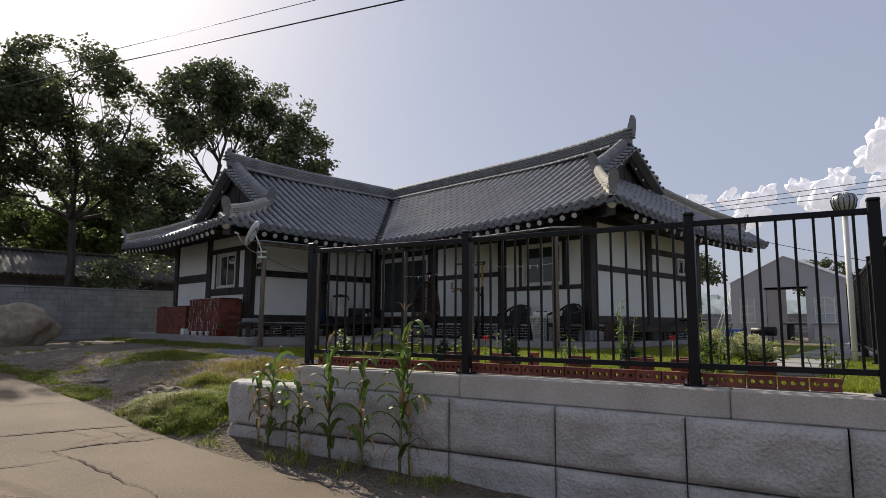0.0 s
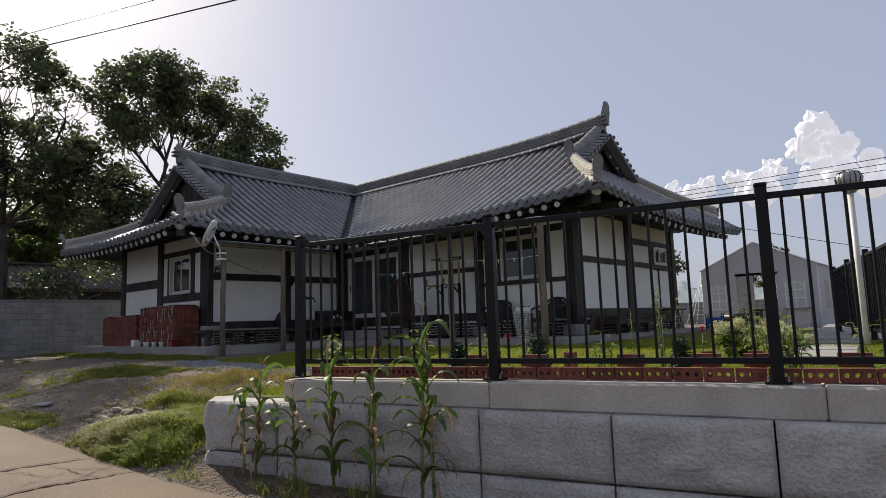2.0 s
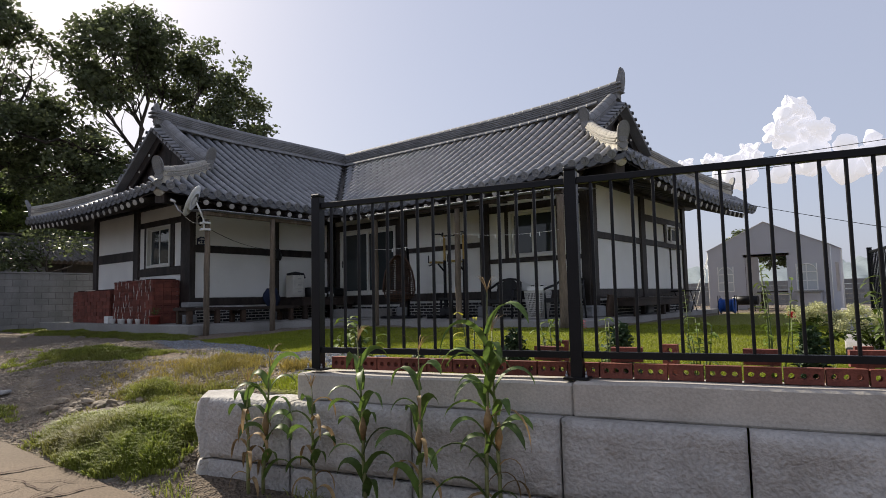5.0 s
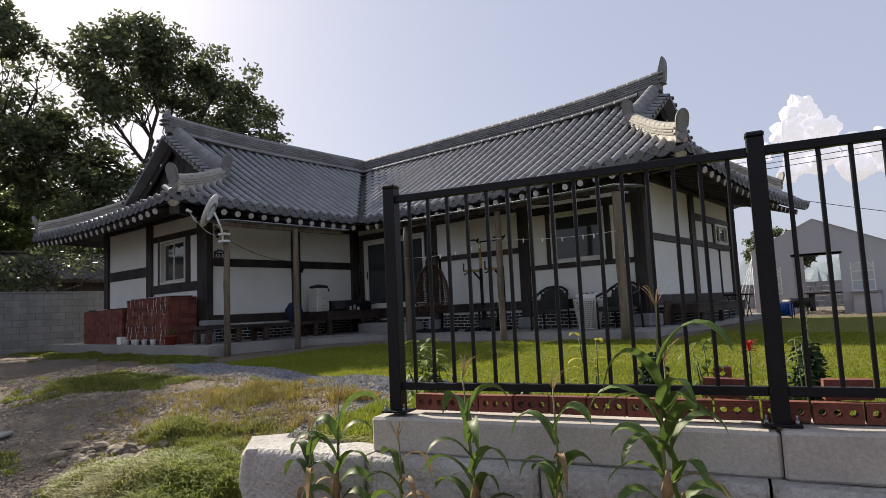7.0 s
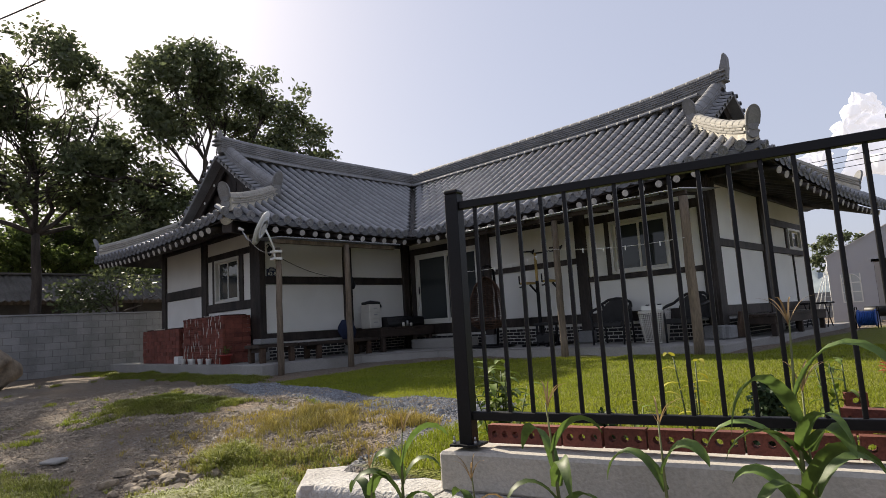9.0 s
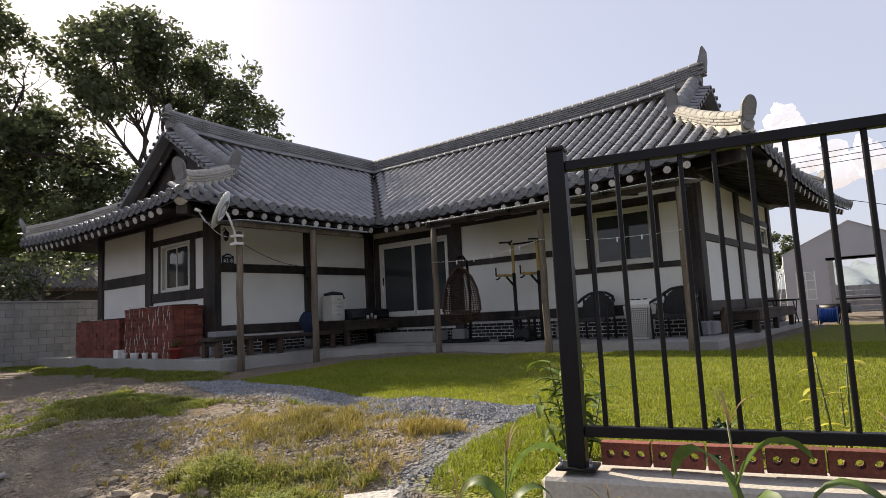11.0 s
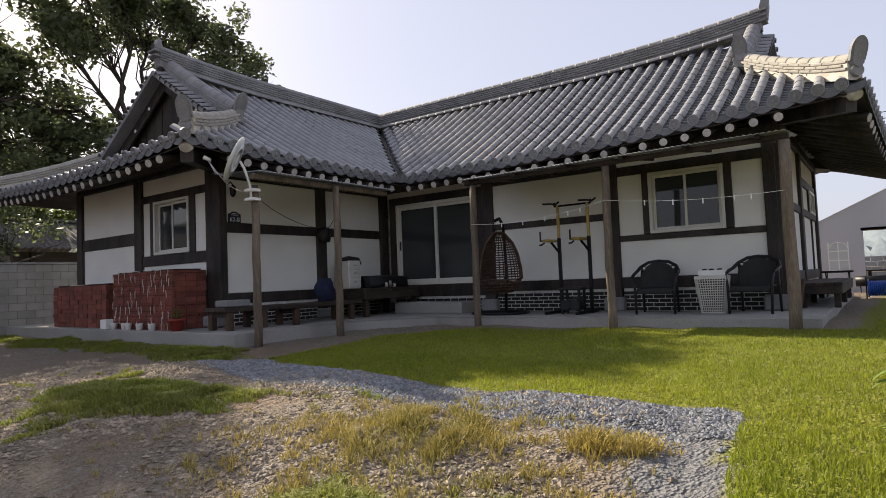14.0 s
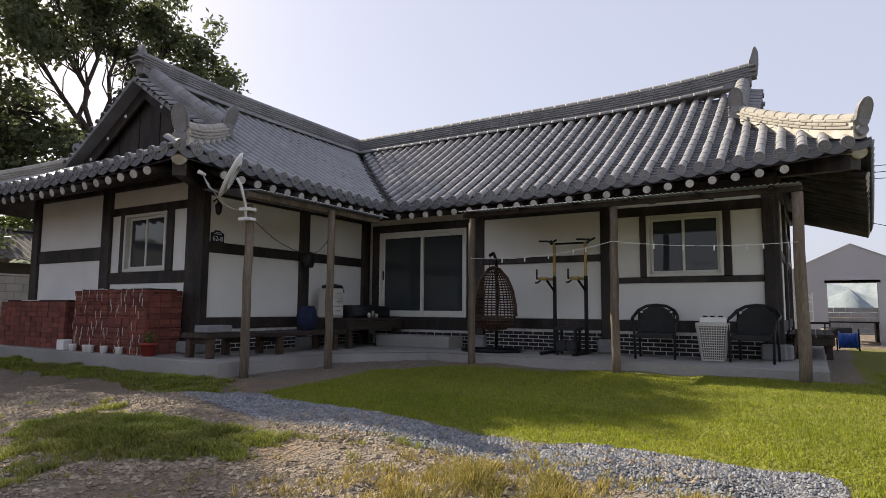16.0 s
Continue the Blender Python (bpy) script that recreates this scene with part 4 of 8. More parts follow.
# left wing, front
rows = []
for y in spread(EAVE_S + 0.02, RY):
    if y > EAVE_F:
        x0 = EAVE_L - (y - EAVE_F) * (EAVE_L - RX) / (RY - EAVE_F)
        rows.append(((max(x0 - 0.13, RX + 0.02), y), (RX, y), False))
    elif y > HIP_L[1]:
        rows.append(((EAVE_L, y), (RX, y), True))
    else:
        rows.append(((EAVE_L, y), (EAVE_L - 0.12 - (y - EAVE_S) * (EAVE_L - HIP_L[0]) / (HIP_L[1] - EAVE_S), y), True))
slope("wing_roof_slope", rows, z_left, lambda p: False, "dark grey clay tiled roof slope")
# left wing, skirt under the gable
rows = []
for x in spread(2 * RX - EAVE_L, EAVE_L):
    k = min(1.0, (EAVE_L - x) / (EAVE_L - HIP_L[0]), (x - (2 * RX - EAVE_L)) / (EAVE_L - HIP_L[0]))
    rows.append(((x, EAVE_S), (x, EAVE_S + 0.06 + k * (GAB_L + 0.1 - EAVE_S)), True))
slope("gable_skirt_slope", rows, z_end_l, lambda p: False, "dark grey tiled skirt roof under the gable")
# right wing, skirt
rows = []
for y in spread(EAVE_F, 2 * RY - EAVE_F):
    k = min(1.0, (y - EAVE_F) / (HIP_R[1] - EAVE_F), (2 * RY - EAVE_F - y) / (HIP_R[1] - EAVE_F))
    rows.append(((EAVE_E + 0.065 * (y - EAVE_F), y), (EAVE_E - 0.06 - k * (EAVE_E - GAB_R + 0.1), y), True))
slope("gable_skirt_slope", rows, z_end_r, lambda p: False, "dark grey tiled skirt roof under the gable")


# back slopes mirror the front ones
def z_back(x, y):
    return z_front(x, 2 * RY - y)


def z_back_l(x, y):
    return z_left(2 * RX - x, y)


rows = []
for x in spread(2 * RX - EAVE_L, EAVE_E):
    if x > HIP_R[0]:
        y1 = 2 * RY - (EAVE_F + (EAVE_E - x) * (HIP_R[1] - EAVE_F) / (EAVE_E - HIP_R[0]))
        rows.append(((x, 2 * RY - EAVE_F), (x, y1), True))
    elif x < RX:
        rows.append(((x, 2 * RY - EAVE_F), (x, RY + (RX - x) * (RY - EAVE_F) / (EAVE_L - RX)), True))
    else:
        rows.append(((x, 2 * RY - EAVE_F), (x, RY), True))
slope("back_roof_slope", rows, z_back, lambda p: False, "dark grey clay tiled roof slope")
rows = []
for y in spread(EAVE_S + 0.02, 2 * RY - EAVE_F):
    x0 = 2 * RX - EAVE_L
    if y < HIP_L[1]:
        rows.append(((x0, y), (x0 + (y - EAVE_S) * (EAVE_L - HIP_L[0]) / (HIP_L[1] - EAVE_S), y), True))
    elif y > RY:
        rows.append(((x0, y), (RX - (y - RY) * (EAVE_L - RX) / (RY - EAVE_F), y), True))
    else:
        rows.append(((x0, y), (RX, y), True))
slope("back_roof_slope", rows, z_back_l, lambda p: False, "dark grey clay tiled roof slope")


# ridges: layers of flat tiles under a row of round ones
def ridge_line(name, pts, layers=4, width=0.26, step=0.052, top_r=0.085, label="", bed_mat=None, side_rows=False):
    """pts: foot of the ridge along its way."""
    pts = [Vector(p) for p in pts]
    out = None
    n = len(pts)
    lens = [0.0]
    for a, b in zip(pts, pts[1:]):
        lens.append(lens[-1] + (b - a).length)

    def at(s):
        s = min(max(s, 0), lens[-1])
        for i in range(n - 1):
            if s <= lens[i + 1] + 1e-9:
                t = (s - lens[i]) / max(1e-6, lens[i + 1] - lens[i])
                return pts[i].lerp(pts[i + 1], t), (pts[i + 1] - pts[i]).normalized()
        return pts[-1], (pts[-1] - pts[-2]).normalized()

    bed = bmesh.new()
    rings = []
    for p in (at(lens[-1] * k / 24) for k in range(25)):
        side = p[1].cross(Vector((0, 0, 1))).normalized()
        h = layers * step + 0.03
        rings.append([bed.verts.new(p[0] + side * x + Vector((0, 0, z))) for x, z in ((-width / 2 + 0.02, -0.10), (width / 2 - 0.02, -0.10), (width / 2 - 0.02, h), (-width / 2 + 0.02, h))])
    for a, b in zip(rings, rings[1:]):
        for k in range(4):
            bed.faces.new((a[k], a[(k + 1) % 4], b[(k + 1) % 4], b[k]))
    bed.faces.new(rings[0][::-1])
    bed.faces.new(rings[-1])
    body = part(name, bed, bed_mat or M_LIME, house, label)
    tile_mat = M_HIP if bed_mat is M_LIME else M_RIDGE
    st = Stack()
    bm = bmesh.new()
    add_box(bm, (0, 0.14, 0), (width, 0.272, step * 0.78), 0, None, 0.008)
    me = to_mesh("flat", bm, M_RIDGE)
    fa = mesh_arrays(me)
    for k in range(layers):
        s = -0.05 + (0.14 if k % 2 else 0.0)
        while s < lens[-1] - 0.1:
            p, d = at(max(0, s))
            m = frame_at(p + Vector((0, 0, 0.03 + step * (k + 0.5))), d, Vector((0, 0, 1)))
            st.add(fa, m @ Matrix.Diagonal((1 + 0.05 * noise.random() - 0.06 * k / max(1, layers), 1, 1, 1)))
            s += 0.277
    part("flat_tiles", st.mesh("flat_tiles", tile_mat, False), None, body)["kind"] = "stuff"
    cap = Stack()
    ca = mesh_arrays(TILE_ME)
    s = 0.0
    big = Matrix.Diagonal((top_r / 0.0685, 1.0, top_r / 0.0685, 1))
    while s < lens[-1] - 0.05:
        p, d = at(s)
        cap.add(ca, frame_at(p + Vector((0, 0, layers * step + 0.035)), d, Vector((0, 0, 1))) @ big)
        s += 0.29
    if side_rows:
        s = 0.0
        while s < lens[-1] - 0.75:
            p, d = at(s)
            side = d.cross(Vector((0, 0, 1))).normalized()
            for sg in (-1, 1):
                cap.add(ca, frame_at(p + side * sg * (width / 2 + 0.035) + Vector((0, 0, -0.12)), d, Vector((0, 0, 1))) @ Matrix.Diagonal((1.05, 1, 1.35, 1)))
            s += 0.29
    part("round_tiles", cap.mesh("round_tiles", tile_mat), None, body)["kind"] = "stuff"
    return body


def knob(at, facing, size=1.0, label="upright round ridge-end tile"):
    """Ridge-end tile: stacked drums under a leaning shield."""
    bm = bmesh.new()
    d = Vector(facing).normalized()
    m = frame_at(Vector(at), d, Vector((0, 0, 1)))
    out = []
    for k in range(13):
        a = math.pi * k / 12
        out.append((0.14 * size * math.cos(a), 0.16 * size + 0.20 * size * math.sin(a)))
    out += [(-0.13 * size, 0), (0.13 * size, 0)]
    lean = 0.17 * size
    add_prism(bm, out, lambda u, v: m @ Vector((u, 0.02 + lean * v / 0.36, v)), lambda u, v: m @ Vector((u, 0.07 + lean * v / 0.36, v)))
    inner = [(u * 0.72, 0.06 * size + (v - 0.06 * size) * 0.78) for u, v in out]
    add_prism(bm, inner, lambda u, v: m @ Vector((u, 0.065 + lean * v / 0.36, v)), lambda u, v: m @ Vector((u, 0.085 + lean * v / 0.36, v)))
    for k in range(2):
        add_tube(bm, [m @ Vector((0, -0.14, 0.0 - 0.12 * k)), m @ Vector((0, 0.09 - 0.02 * k, -0.01 - 0.12 * k))], 0.10 * size, 12)
    return part("ridge_end_tile", bm, M_RIDGE, house, label)


def sag(a, b, n, up):
    """Points from a to b that sag by up in the middle and sweep up at the ends."""
    return [Vector(a).lerp(Vector(b), k / n) - Vector((0, 0, up * (1 - (2 * k / n - 1) ** 2))) for k in range(n + 1)]


ZR = 3.84 + rise(RY - EAVE_F)
pts = [Vector((x, RY, ZR + 0.11 + 0.19 * max(0.0, (x + 12.5) / 4.5) ** 2.6)) for x in np.linspace(RX, GAB_R + 0.14, 24)]
ridge_line("main_ridge", pts, 5, 0.28, 0.052, 0.085, "layered tile ridge that sweeps up to the gable", M_RIDGE, True)
pts = [Vector((RX, y, ZR + 0.12 + 0.12 * max(0.0, (12.3 - y) / 3.4) ** 2.2)) for y in np.linspace(RY, GAB_L - 0.2, 24)]
ridge_line("wing_ridge", pts, 5, 0.28, 0.052, 0.085, "layered tile ridge that sweeps up to the gable", M_RIDGE, True)


def finial(at, facing):
    bm = bmesh.new()
    m = frame_at(Vector(at), Vector(facing), Vector((0, 0, 1)))
    prof = [(-0.10, -0.30), (0.05, -0.30), (0.08, -0.05), (0.085, 0.18), (0.04, 0.30), (-0.01, 0.27), (-0.035, 0.10), (-0.10, -0.02)]
    add_prism(bm, prof, lambda u, v: m @ Vector((-0.09, u, v)), lambda u, v: m @ Vector((0.09, u, v)))
    bmesh.ops.bevel(bm, geom=bm.edges[:], offset=0.012, segments=1, affect='EDGES', clamp_overlap=True)
    part("ridge_finial", bm, M_RIDGE, house, "upright dark tile finial on the ridge end")


finial((GAB_R + 0.20, RY, ZR + 0.69), (1, 0, 0))
finial((RX, GAB_L - 0.16, ZR + 0.46), (0, -1, 0))


# descending ridges along the verges and hips with their end tiles
def descending(name, top, foot, zf, hop, layers=3, width=0.24, cap=0.085):
    pts = []
    for k in range(13):
        t = k / 12
        x, y = foot[0] + (top[0] - foot[0]) * t, foot[1] + (top[1] - foot[1]) * t
        pts.append((x, y, zf(x, y) + 0.06 + hop * (1 - t) ** 3))
    if name == "verge_ridge":
        layers, width, cap = 4, 0.30, 0.125
    ridge_line(name, pts, layers, width, 0.05, cap, "layered tile descending ridge", M_RIDGE if name == "verge_ridge" else M_LIME)
    p, q = Vector(pts[0]), Vector(pts[2])
    knob(p + Vector((0, 0, 0.15 if name == "hip_ridge" else 0.20)), (p - q) * Vector((1, 1, 0)), 0.82 if name == "hip_ridge" else 0.9)


descending("verge_ridge", (GAB_R - 0.02, RY - 0.15), (HIP_R[0] - 0.02, HIP_R[1] - 0.05), z_front, 0.04)
descending("verge_ridge", (GAB_R - 0.02, RY + 0.15), (HIP_R[0] - 0.02, 2 * RY - HIP_R[1]), z_back, 0.04)
descending("verge_ridge", (RX + 0.15, GAB_L + 0.02), (HIP_L[0] + 0.05, HIP_L[1] + 0.02), z_left, 0.04)
descending("verge_ridge", (RX - 0.15, GAB_L + 0.02), (2 * RX - HIP_L[0], HIP_L[1] + 0.02), z_back_l, 0.04)
descending("hip_ridge", (HIP_R[0] + 0.12, HIP_R[1] - 0.12), (EAVE_E - 0.10, EAVE_F + 0.14), lambda x, y: max(z_front(x, y), z_end_r(x, y)), 0.08)
descending("hip_ridge", (HIP_R[0] + 0.12, 2 * RY - HIP_R[1] + 0.12), (EAVE_E - 0.10, 2 * RY - EAVE_F - 0.14), lambda x, y: max(z_back(x, y), z_end_r(x, y)), 0.08)
descending("hip_ridge", (HIP_L[0] + 0.10, HIP_L[1] - 0.12), (EAVE_L - 0.12, EAVE_S + 0.13), lambda x, y: max(z_left(x, y), z_end_l(x, y)), 0.08)
descending("hip_ridge", (2 * RX - HIP_L[0] - 0.10, HIP_L[1] - 0.12), (2 * RX - EAVE_L + 0.12, EAVE_S + 0.13), lambda x, y: max(z_back_l(x, y), z_end_l(x, y)), 0.08)


# valley: a dark open gutter with the cut tile ends on both sides
bm = bmesh.new()
prev = None
for k in range(15):
    t = k / 14
    x, y = EAVE_L + (RX - EAVE_L) * t, EAVE_F + (RY - EAVE_F) * t
    z = z_front(x, y) - 0.01
    q = [bm.verts.new((x - 0.16, y - 0.16, z + 0.03)), bm.verts.new((x, y, z - 0.02)), bm.verts.new((x + 0.16, y + 0.16, z + 0.03))]
    if prev:
        for i in range(2):
            bm.faces.new((prev[i], prev[i + 1], q[i + 1], q[i]))
    prev = q
part("valley_gutter", bm, M_WOOD, house, "dark valley gutter between the two roofs")


def gable(axis, plane, out, mid, half, zbase, ztop, zf):
    """Boarded gable with barge boards and a fringe of short verge tiles."""
    def at(u, v, d):
        return Vector((plane + out * d, mid + u, v)) if axis == 'x' else Vector((mid + u, plane + out * d, v))
    n = 14
    for k in range(n):
        u0, u1 = -half + 2 * half * k / n + 0.006, -half + 2 * half * (k + 1) / n - 0.006
        h0, h1 = zf(abs(u0)) - 0.12, zf(abs(u1)) - 0.12
        if min(h0, h1) < zbase - 0.3:
            continue
        bm = bmesh.new()
        add_prism(bm, [(u0, zbase - 0.35), (u1, zbase - 0.35), (u1, h1), (u0, h0)], lambda u, v: at(u, v, -0.12), lambda u, v: at(u, v, -0.09 + 0.012 * (k % 2)))
        part("gable_board", bm, M_WOOD, house)
    for sgn in (-1, 1):
        bm = bmesh.new()
        pl = [(sgn * half * t, zf(half * t) - 0.02) for t in np.linspace(0, 1.0, 9)]
        out_l = pl + [(u, v - 0.30) for u, v in pl[::-1]]
        add_prism(bm, out_l, lambda u, v: at(u, v, 0.02), lambda u, v: at(u, v, 0.07))
        part("barge_board", bm, M_WOOD, house)
        st = Stack()
        ta = mesh_arrays(TILE_ME)
        t = 0.08
        while t < 1.0:
            u = sgn * half * t
            p = at(u, zf(abs(u)) + 0.03, 0.34)
            inn = at(u, zf(abs(u)) + 0.10, 0.0)
            st.add(ta, frame_at(p, inn - p, Vector((0, 0, 1))) @ Matrix.Diagonal((1.15, 1.15, 1.15, 1)))
            t += 0.19 / half
        part("verge_tiles", st.mesh("verge_tiles", M_TILE), None, house)["kind"] = "stuff"
        for t in (0.25, 0.5, 0.75):
            bm = bmesh.new()
            u = sgn * half * t
            add_tube(bm, [at(u, zf(abs(u)) - 0.2, 0.06), at(u, zf(abs(u)) - 0.2, 0.085)], 0.035, 10)
            part("barge_stud", bm, M_WHITE, house)
        for face_d in (0.0,):
            bm = bmesh.new()
            pl2 = [(sgn * half * t, zf(half * t)) for t in np.linspace(0, 1.0, 9)]
            o2 = [(u, v + 0.05) for u, v in pl2] + [(u, v - 0.04) for u, v in pl2[::-1]]
            add_prism(bm, o2, lambda u, v: at(u, v, -0.06), lambda u, v: at(u, v, 0.32))
            part("verge_bed", bm, M_RIDGE, house)


gable('x', GAB_R, 1, RY, RY - HIP_R[1] + 0.02, z_front(GAB_R, HIP_R[1]), ZR, lambda u: z_front(GAB_R, RY - u))
gable('y', GAB_L, -1, RX, HIP_L[0] - RX + 0.02, z_left(HIP_L[0], GAB_L), ZR, lambda u: z_left(RX + u, GAB_L))


# rafters with white-painted ends, and the dark boards above them
def rafter(p, inward, tip_z, rise_per_m, run):
    d = Vector((inward[0], inward[1], 0)).normalized()
    a = Vector((p[0], p[1], tip_z)) + d * 0.05
    b = a + d * run + Vector((0, 0, rise_per_m * run))
    bm = bmesh.new()
    add_tube(bm, (a, b), (0.064, 0.072), 10)
    o = part("rafter", bm, M_WOOD, house)
    bm = bmesh.new()
    ax = (b - a).normalized()
    add_tube(bm, (a - ax * 0.008, a + ax * 0.004), 0.062, 12)
    part("rafter_end", bm, M_RAFT, o, "pale sawn rafter end")


def rafter_row(axis, plane, lo, hi, zf, inward, run):
    n = round((hi - lo) / 0.33)
    for k in range(n + 1):
        u = lo + (hi - lo) * k / n
        p = (u, plane) if axis == 'x' else (plane + (0.065 * (u - EAVE_F) if plane == EAVE_E else 0.0), u)
        # fan towards the corners
        rafter(p, inward(u), zf(*p) - 0.165, 0.33, run)


rafter_row('x', EAVE_F, -14.2, -7.35, z_front, lambda u: (0.0 - 0.32 * smooth01(-8.6, -7.0, u), 1.0), 1.05)
rafter_row('y', EAVE_L, 7.75, 11.6, z_left, lambda u: (-1.0, 0.45 * smooth01(9.4, 7.4, u)), 1.4)
rafter_row('x', EAVE_S, -21.9, -15.1, z_end_l, lambda u: (-0.4 * smooth01(-16.9, -15.0, u), 1.0), 1.5)
rafter_row('y', EAVE_E, 12.7, 18.6, z_end_r, lambda u: (-1.0, 0.4 * smooth01(14.0, 12.6, u)), 1.2)
for (x, y), z in (((EAVE_E, EAVE_F), z_front(EAVE_E, EAVE_F)), ((EAVE_L, EAVE_S), z_left(EAVE_L, EAVE_S)), ((EAVE_E, 2 * RY - EAVE_F), z_back(EAVE_E, 2 * RY - EAVE_F))):
    d = Vector((-1.1, 1.0 if y < RY else -1.0, 0)).normalized()
    a = Vector((x, y, z - 0.21)) + d * 0.22
    bm = bmesh.new()
    up = Vector((0, 0, 1))
    m = frame_at(a, d + Vector((0, 0, 0.12)), up)
    add_prism(bm, [(-0.09, -0.11), (0.09, -0.11), (0.09, 0.10), (-0.09, 0.10)], lambda u, v: m @ Vector((u, 0, v)), lambda u, v: m @ Vector((u, 2.1, v)))
    o = part("hip_rafter", bm, M_WOOD, house)
    bm = bmesh.new()
    add_tube(bm, [m @ Vector((0, y, 0.09 + 0.03 * k)) for k, y in enumerate((-0.10, -0.06, 0.05, 0.20))], [0.07, 0.10, 0.11, 0.08], 12)
    part("corner_tile", bm, M_LIME, o, "pale mortared tile lump over the hip rafter")


def soffit(pts_out, pts_in, name="soffit"):
    bm = bmesh.new()
    a, b = [bm.verts.new(p) for p in pts_out], [bm.verts.new(p) for p in pts_in]
    for k in range(len(a) - 1):
        bm.faces.new((a[k], a[k + 1], b[k + 1], b[k]))
    ret = bmesh.ops.extrude_face_region(bm, geom=bm.faces[:])
    for v in ret["geom"]:
        if isinstance(v, bmesh.types.BMVert):
            v.co.z += 0.025
    part(name, bm, M_WOOD, house)


def eave_strip(pts, zf, inward, run, room=None):
    lim = [min(run, room(x, y) - 0.12) if room else run for x, y in pts]
    lim = [max(0.03, r) for r in lim]
    soffit([(x, y, zf(x, y) - 0.115) for x, y in pts], [(x + inward[0] * r, y + inward[1] * r, zf(x + inward[0] * r, y + inward[1] * r) - 0.12) for (x, y), r in zip(pts, lim)])


eave_strip([(x, EAVE_F + 0.05) for x in np.linspace(EAVE_L - 0.1, EAVE_E - 0.05, 20)], z_front, (0, 1), 1.0, lambda x, y: (EAVE_E - x) * (HIP_R[1] - EAVE_F) / (EAVE_E - HIP_R[0]))
eave_strip([(EAVE_L - 0.05, y) for y in np.linspace(EAVE_S + 0.05, EAVE_F + 0.1, 14)], z_left, (-1, 0), 1.4, lambda x, y: (y - EAVE_S) * (EAVE_L - HIP_L[0]) / (HIP_L[1] - EAVE_S))
eave_strip([(x, EAVE_S + 0.05) for x in np.linspace(2 * RX - EAVE_L, EAVE_L - 0.05, 20)], z_end_l, (0, 1), 1.55, lambda x, y: min(EAVE_L - x, x - (2 * RX - EAVE_L)) * (HIP_L[1] - EAVE_S) / (EAVE_L - HIP_L[0]))
eave_strip([(EAVE_E - 0.05 + 0.065 * (y - EAVE_F), y) for y in np.linspace(EAVE_F + 0.05, 2 * RY - EAVE_F, 20)], z_end_r, (-1, 0), 1.3, lambda x, y: min(y - EAVE_F, 2 * RY - EAVE_F - y) * (EAVE_E - HIP_R[0]) / (HIP_R[1] - EAVE_F))
eave_strip([(2 * RX - EAVE_L + 0.05, y) for y in np.linspace(EAVE_S + 0.05, 2 * RY - EAVE_F, 14)], z_back_l, (1, 0), 1.5, lambda x, y: (y - EAVE_S) * (EAVE_L - HIP_L[0]) / (HIP_L[1] - EAVE_S))
# ceiling that closes the house
bm = bmesh.new()
add_box(bm, ((BX + FX) / 2, (SY + BY) / 2, 4.05), (FX - BX, BY - SY - 0.1, 0.06))
struct("ceiling", bm, M_WOOD, "boarded ceiling closed above the left wing", "ceiling")
bm = bmesh.new()
add_box(bm, ((FX + EX) / 2, (FY + BY) / 2, 4.05), (EX - FX - 0.1, BY - FY - 0.1, 0.06))
struct("ceiling", bm, M_WOOD, "boarded ceiling closed above the right wing", "ceiling")

# ---------------------------------------------------------------- trees and distance
def leaf_cards(centres, per, spread_r, size, rng, flat=0.75):
    """Arrays of small bent leaves scattered about clump centres."""
    n = len(centres) * per
    c = np.repeat(np.asarray(centres, np.float32), per, 0)
    d = rng.normal(size=(n, 3)).astype(np.float32)
    d /= np.linalg.norm(d, axis=1, keepdims=True) + 1e-6
    r = spread_r * rng.random((n, 1)).astype(np.float32) ** 0.5
    p = c + d * r * np.array([1, 1, flat], np.float32)
    u = rng.normal(size=(n, 3)).astype(np.float32)
    u[:, 2] = u[:, 2] * 0.6 - 0.35
    u /= np.linalg.norm(u, axis=1, keepdims=True)
    w = np.cross(u, rng.normal(size=(n, 3)))
    w /= np.linalg.norm(w, axis=1, keepdims=True) + 1e-6
    s = (size * (0.6 + 0.8 * rng.random((n, 1)))).astype(np.float32)
    v = np.stack([p, p + u * s * 0.5 + w * s * 0.26, p + u * s, p + u * s * 0.5 - w * s * 0.26], 1).reshape(-1, 3)
    f = np.arange(n * 4, dtype=np.int32).reshape(-1, 4)
    return v, f


def limb(bm, a, b, r0, r1, rng, n=5, wob=0.12):
    a, b = Vector(a), Vector(b)
    length = (b - a).length
    pts = []
    for k in range(n + 1):
        t = k / n
        p = a.lerp(b, t)
        if 0 < k < n:
            p += Vector((rng.uniform(-1, 1), rng.uniform(-1, 1), rng.uniform(-0.5, 0.5))) * wob * length * 0.3
        pts.append(p)
    add_tube(bm, pts, [r0 + (r1 - r0) * k / n for k in range(n + 1)], 8)
    return pts


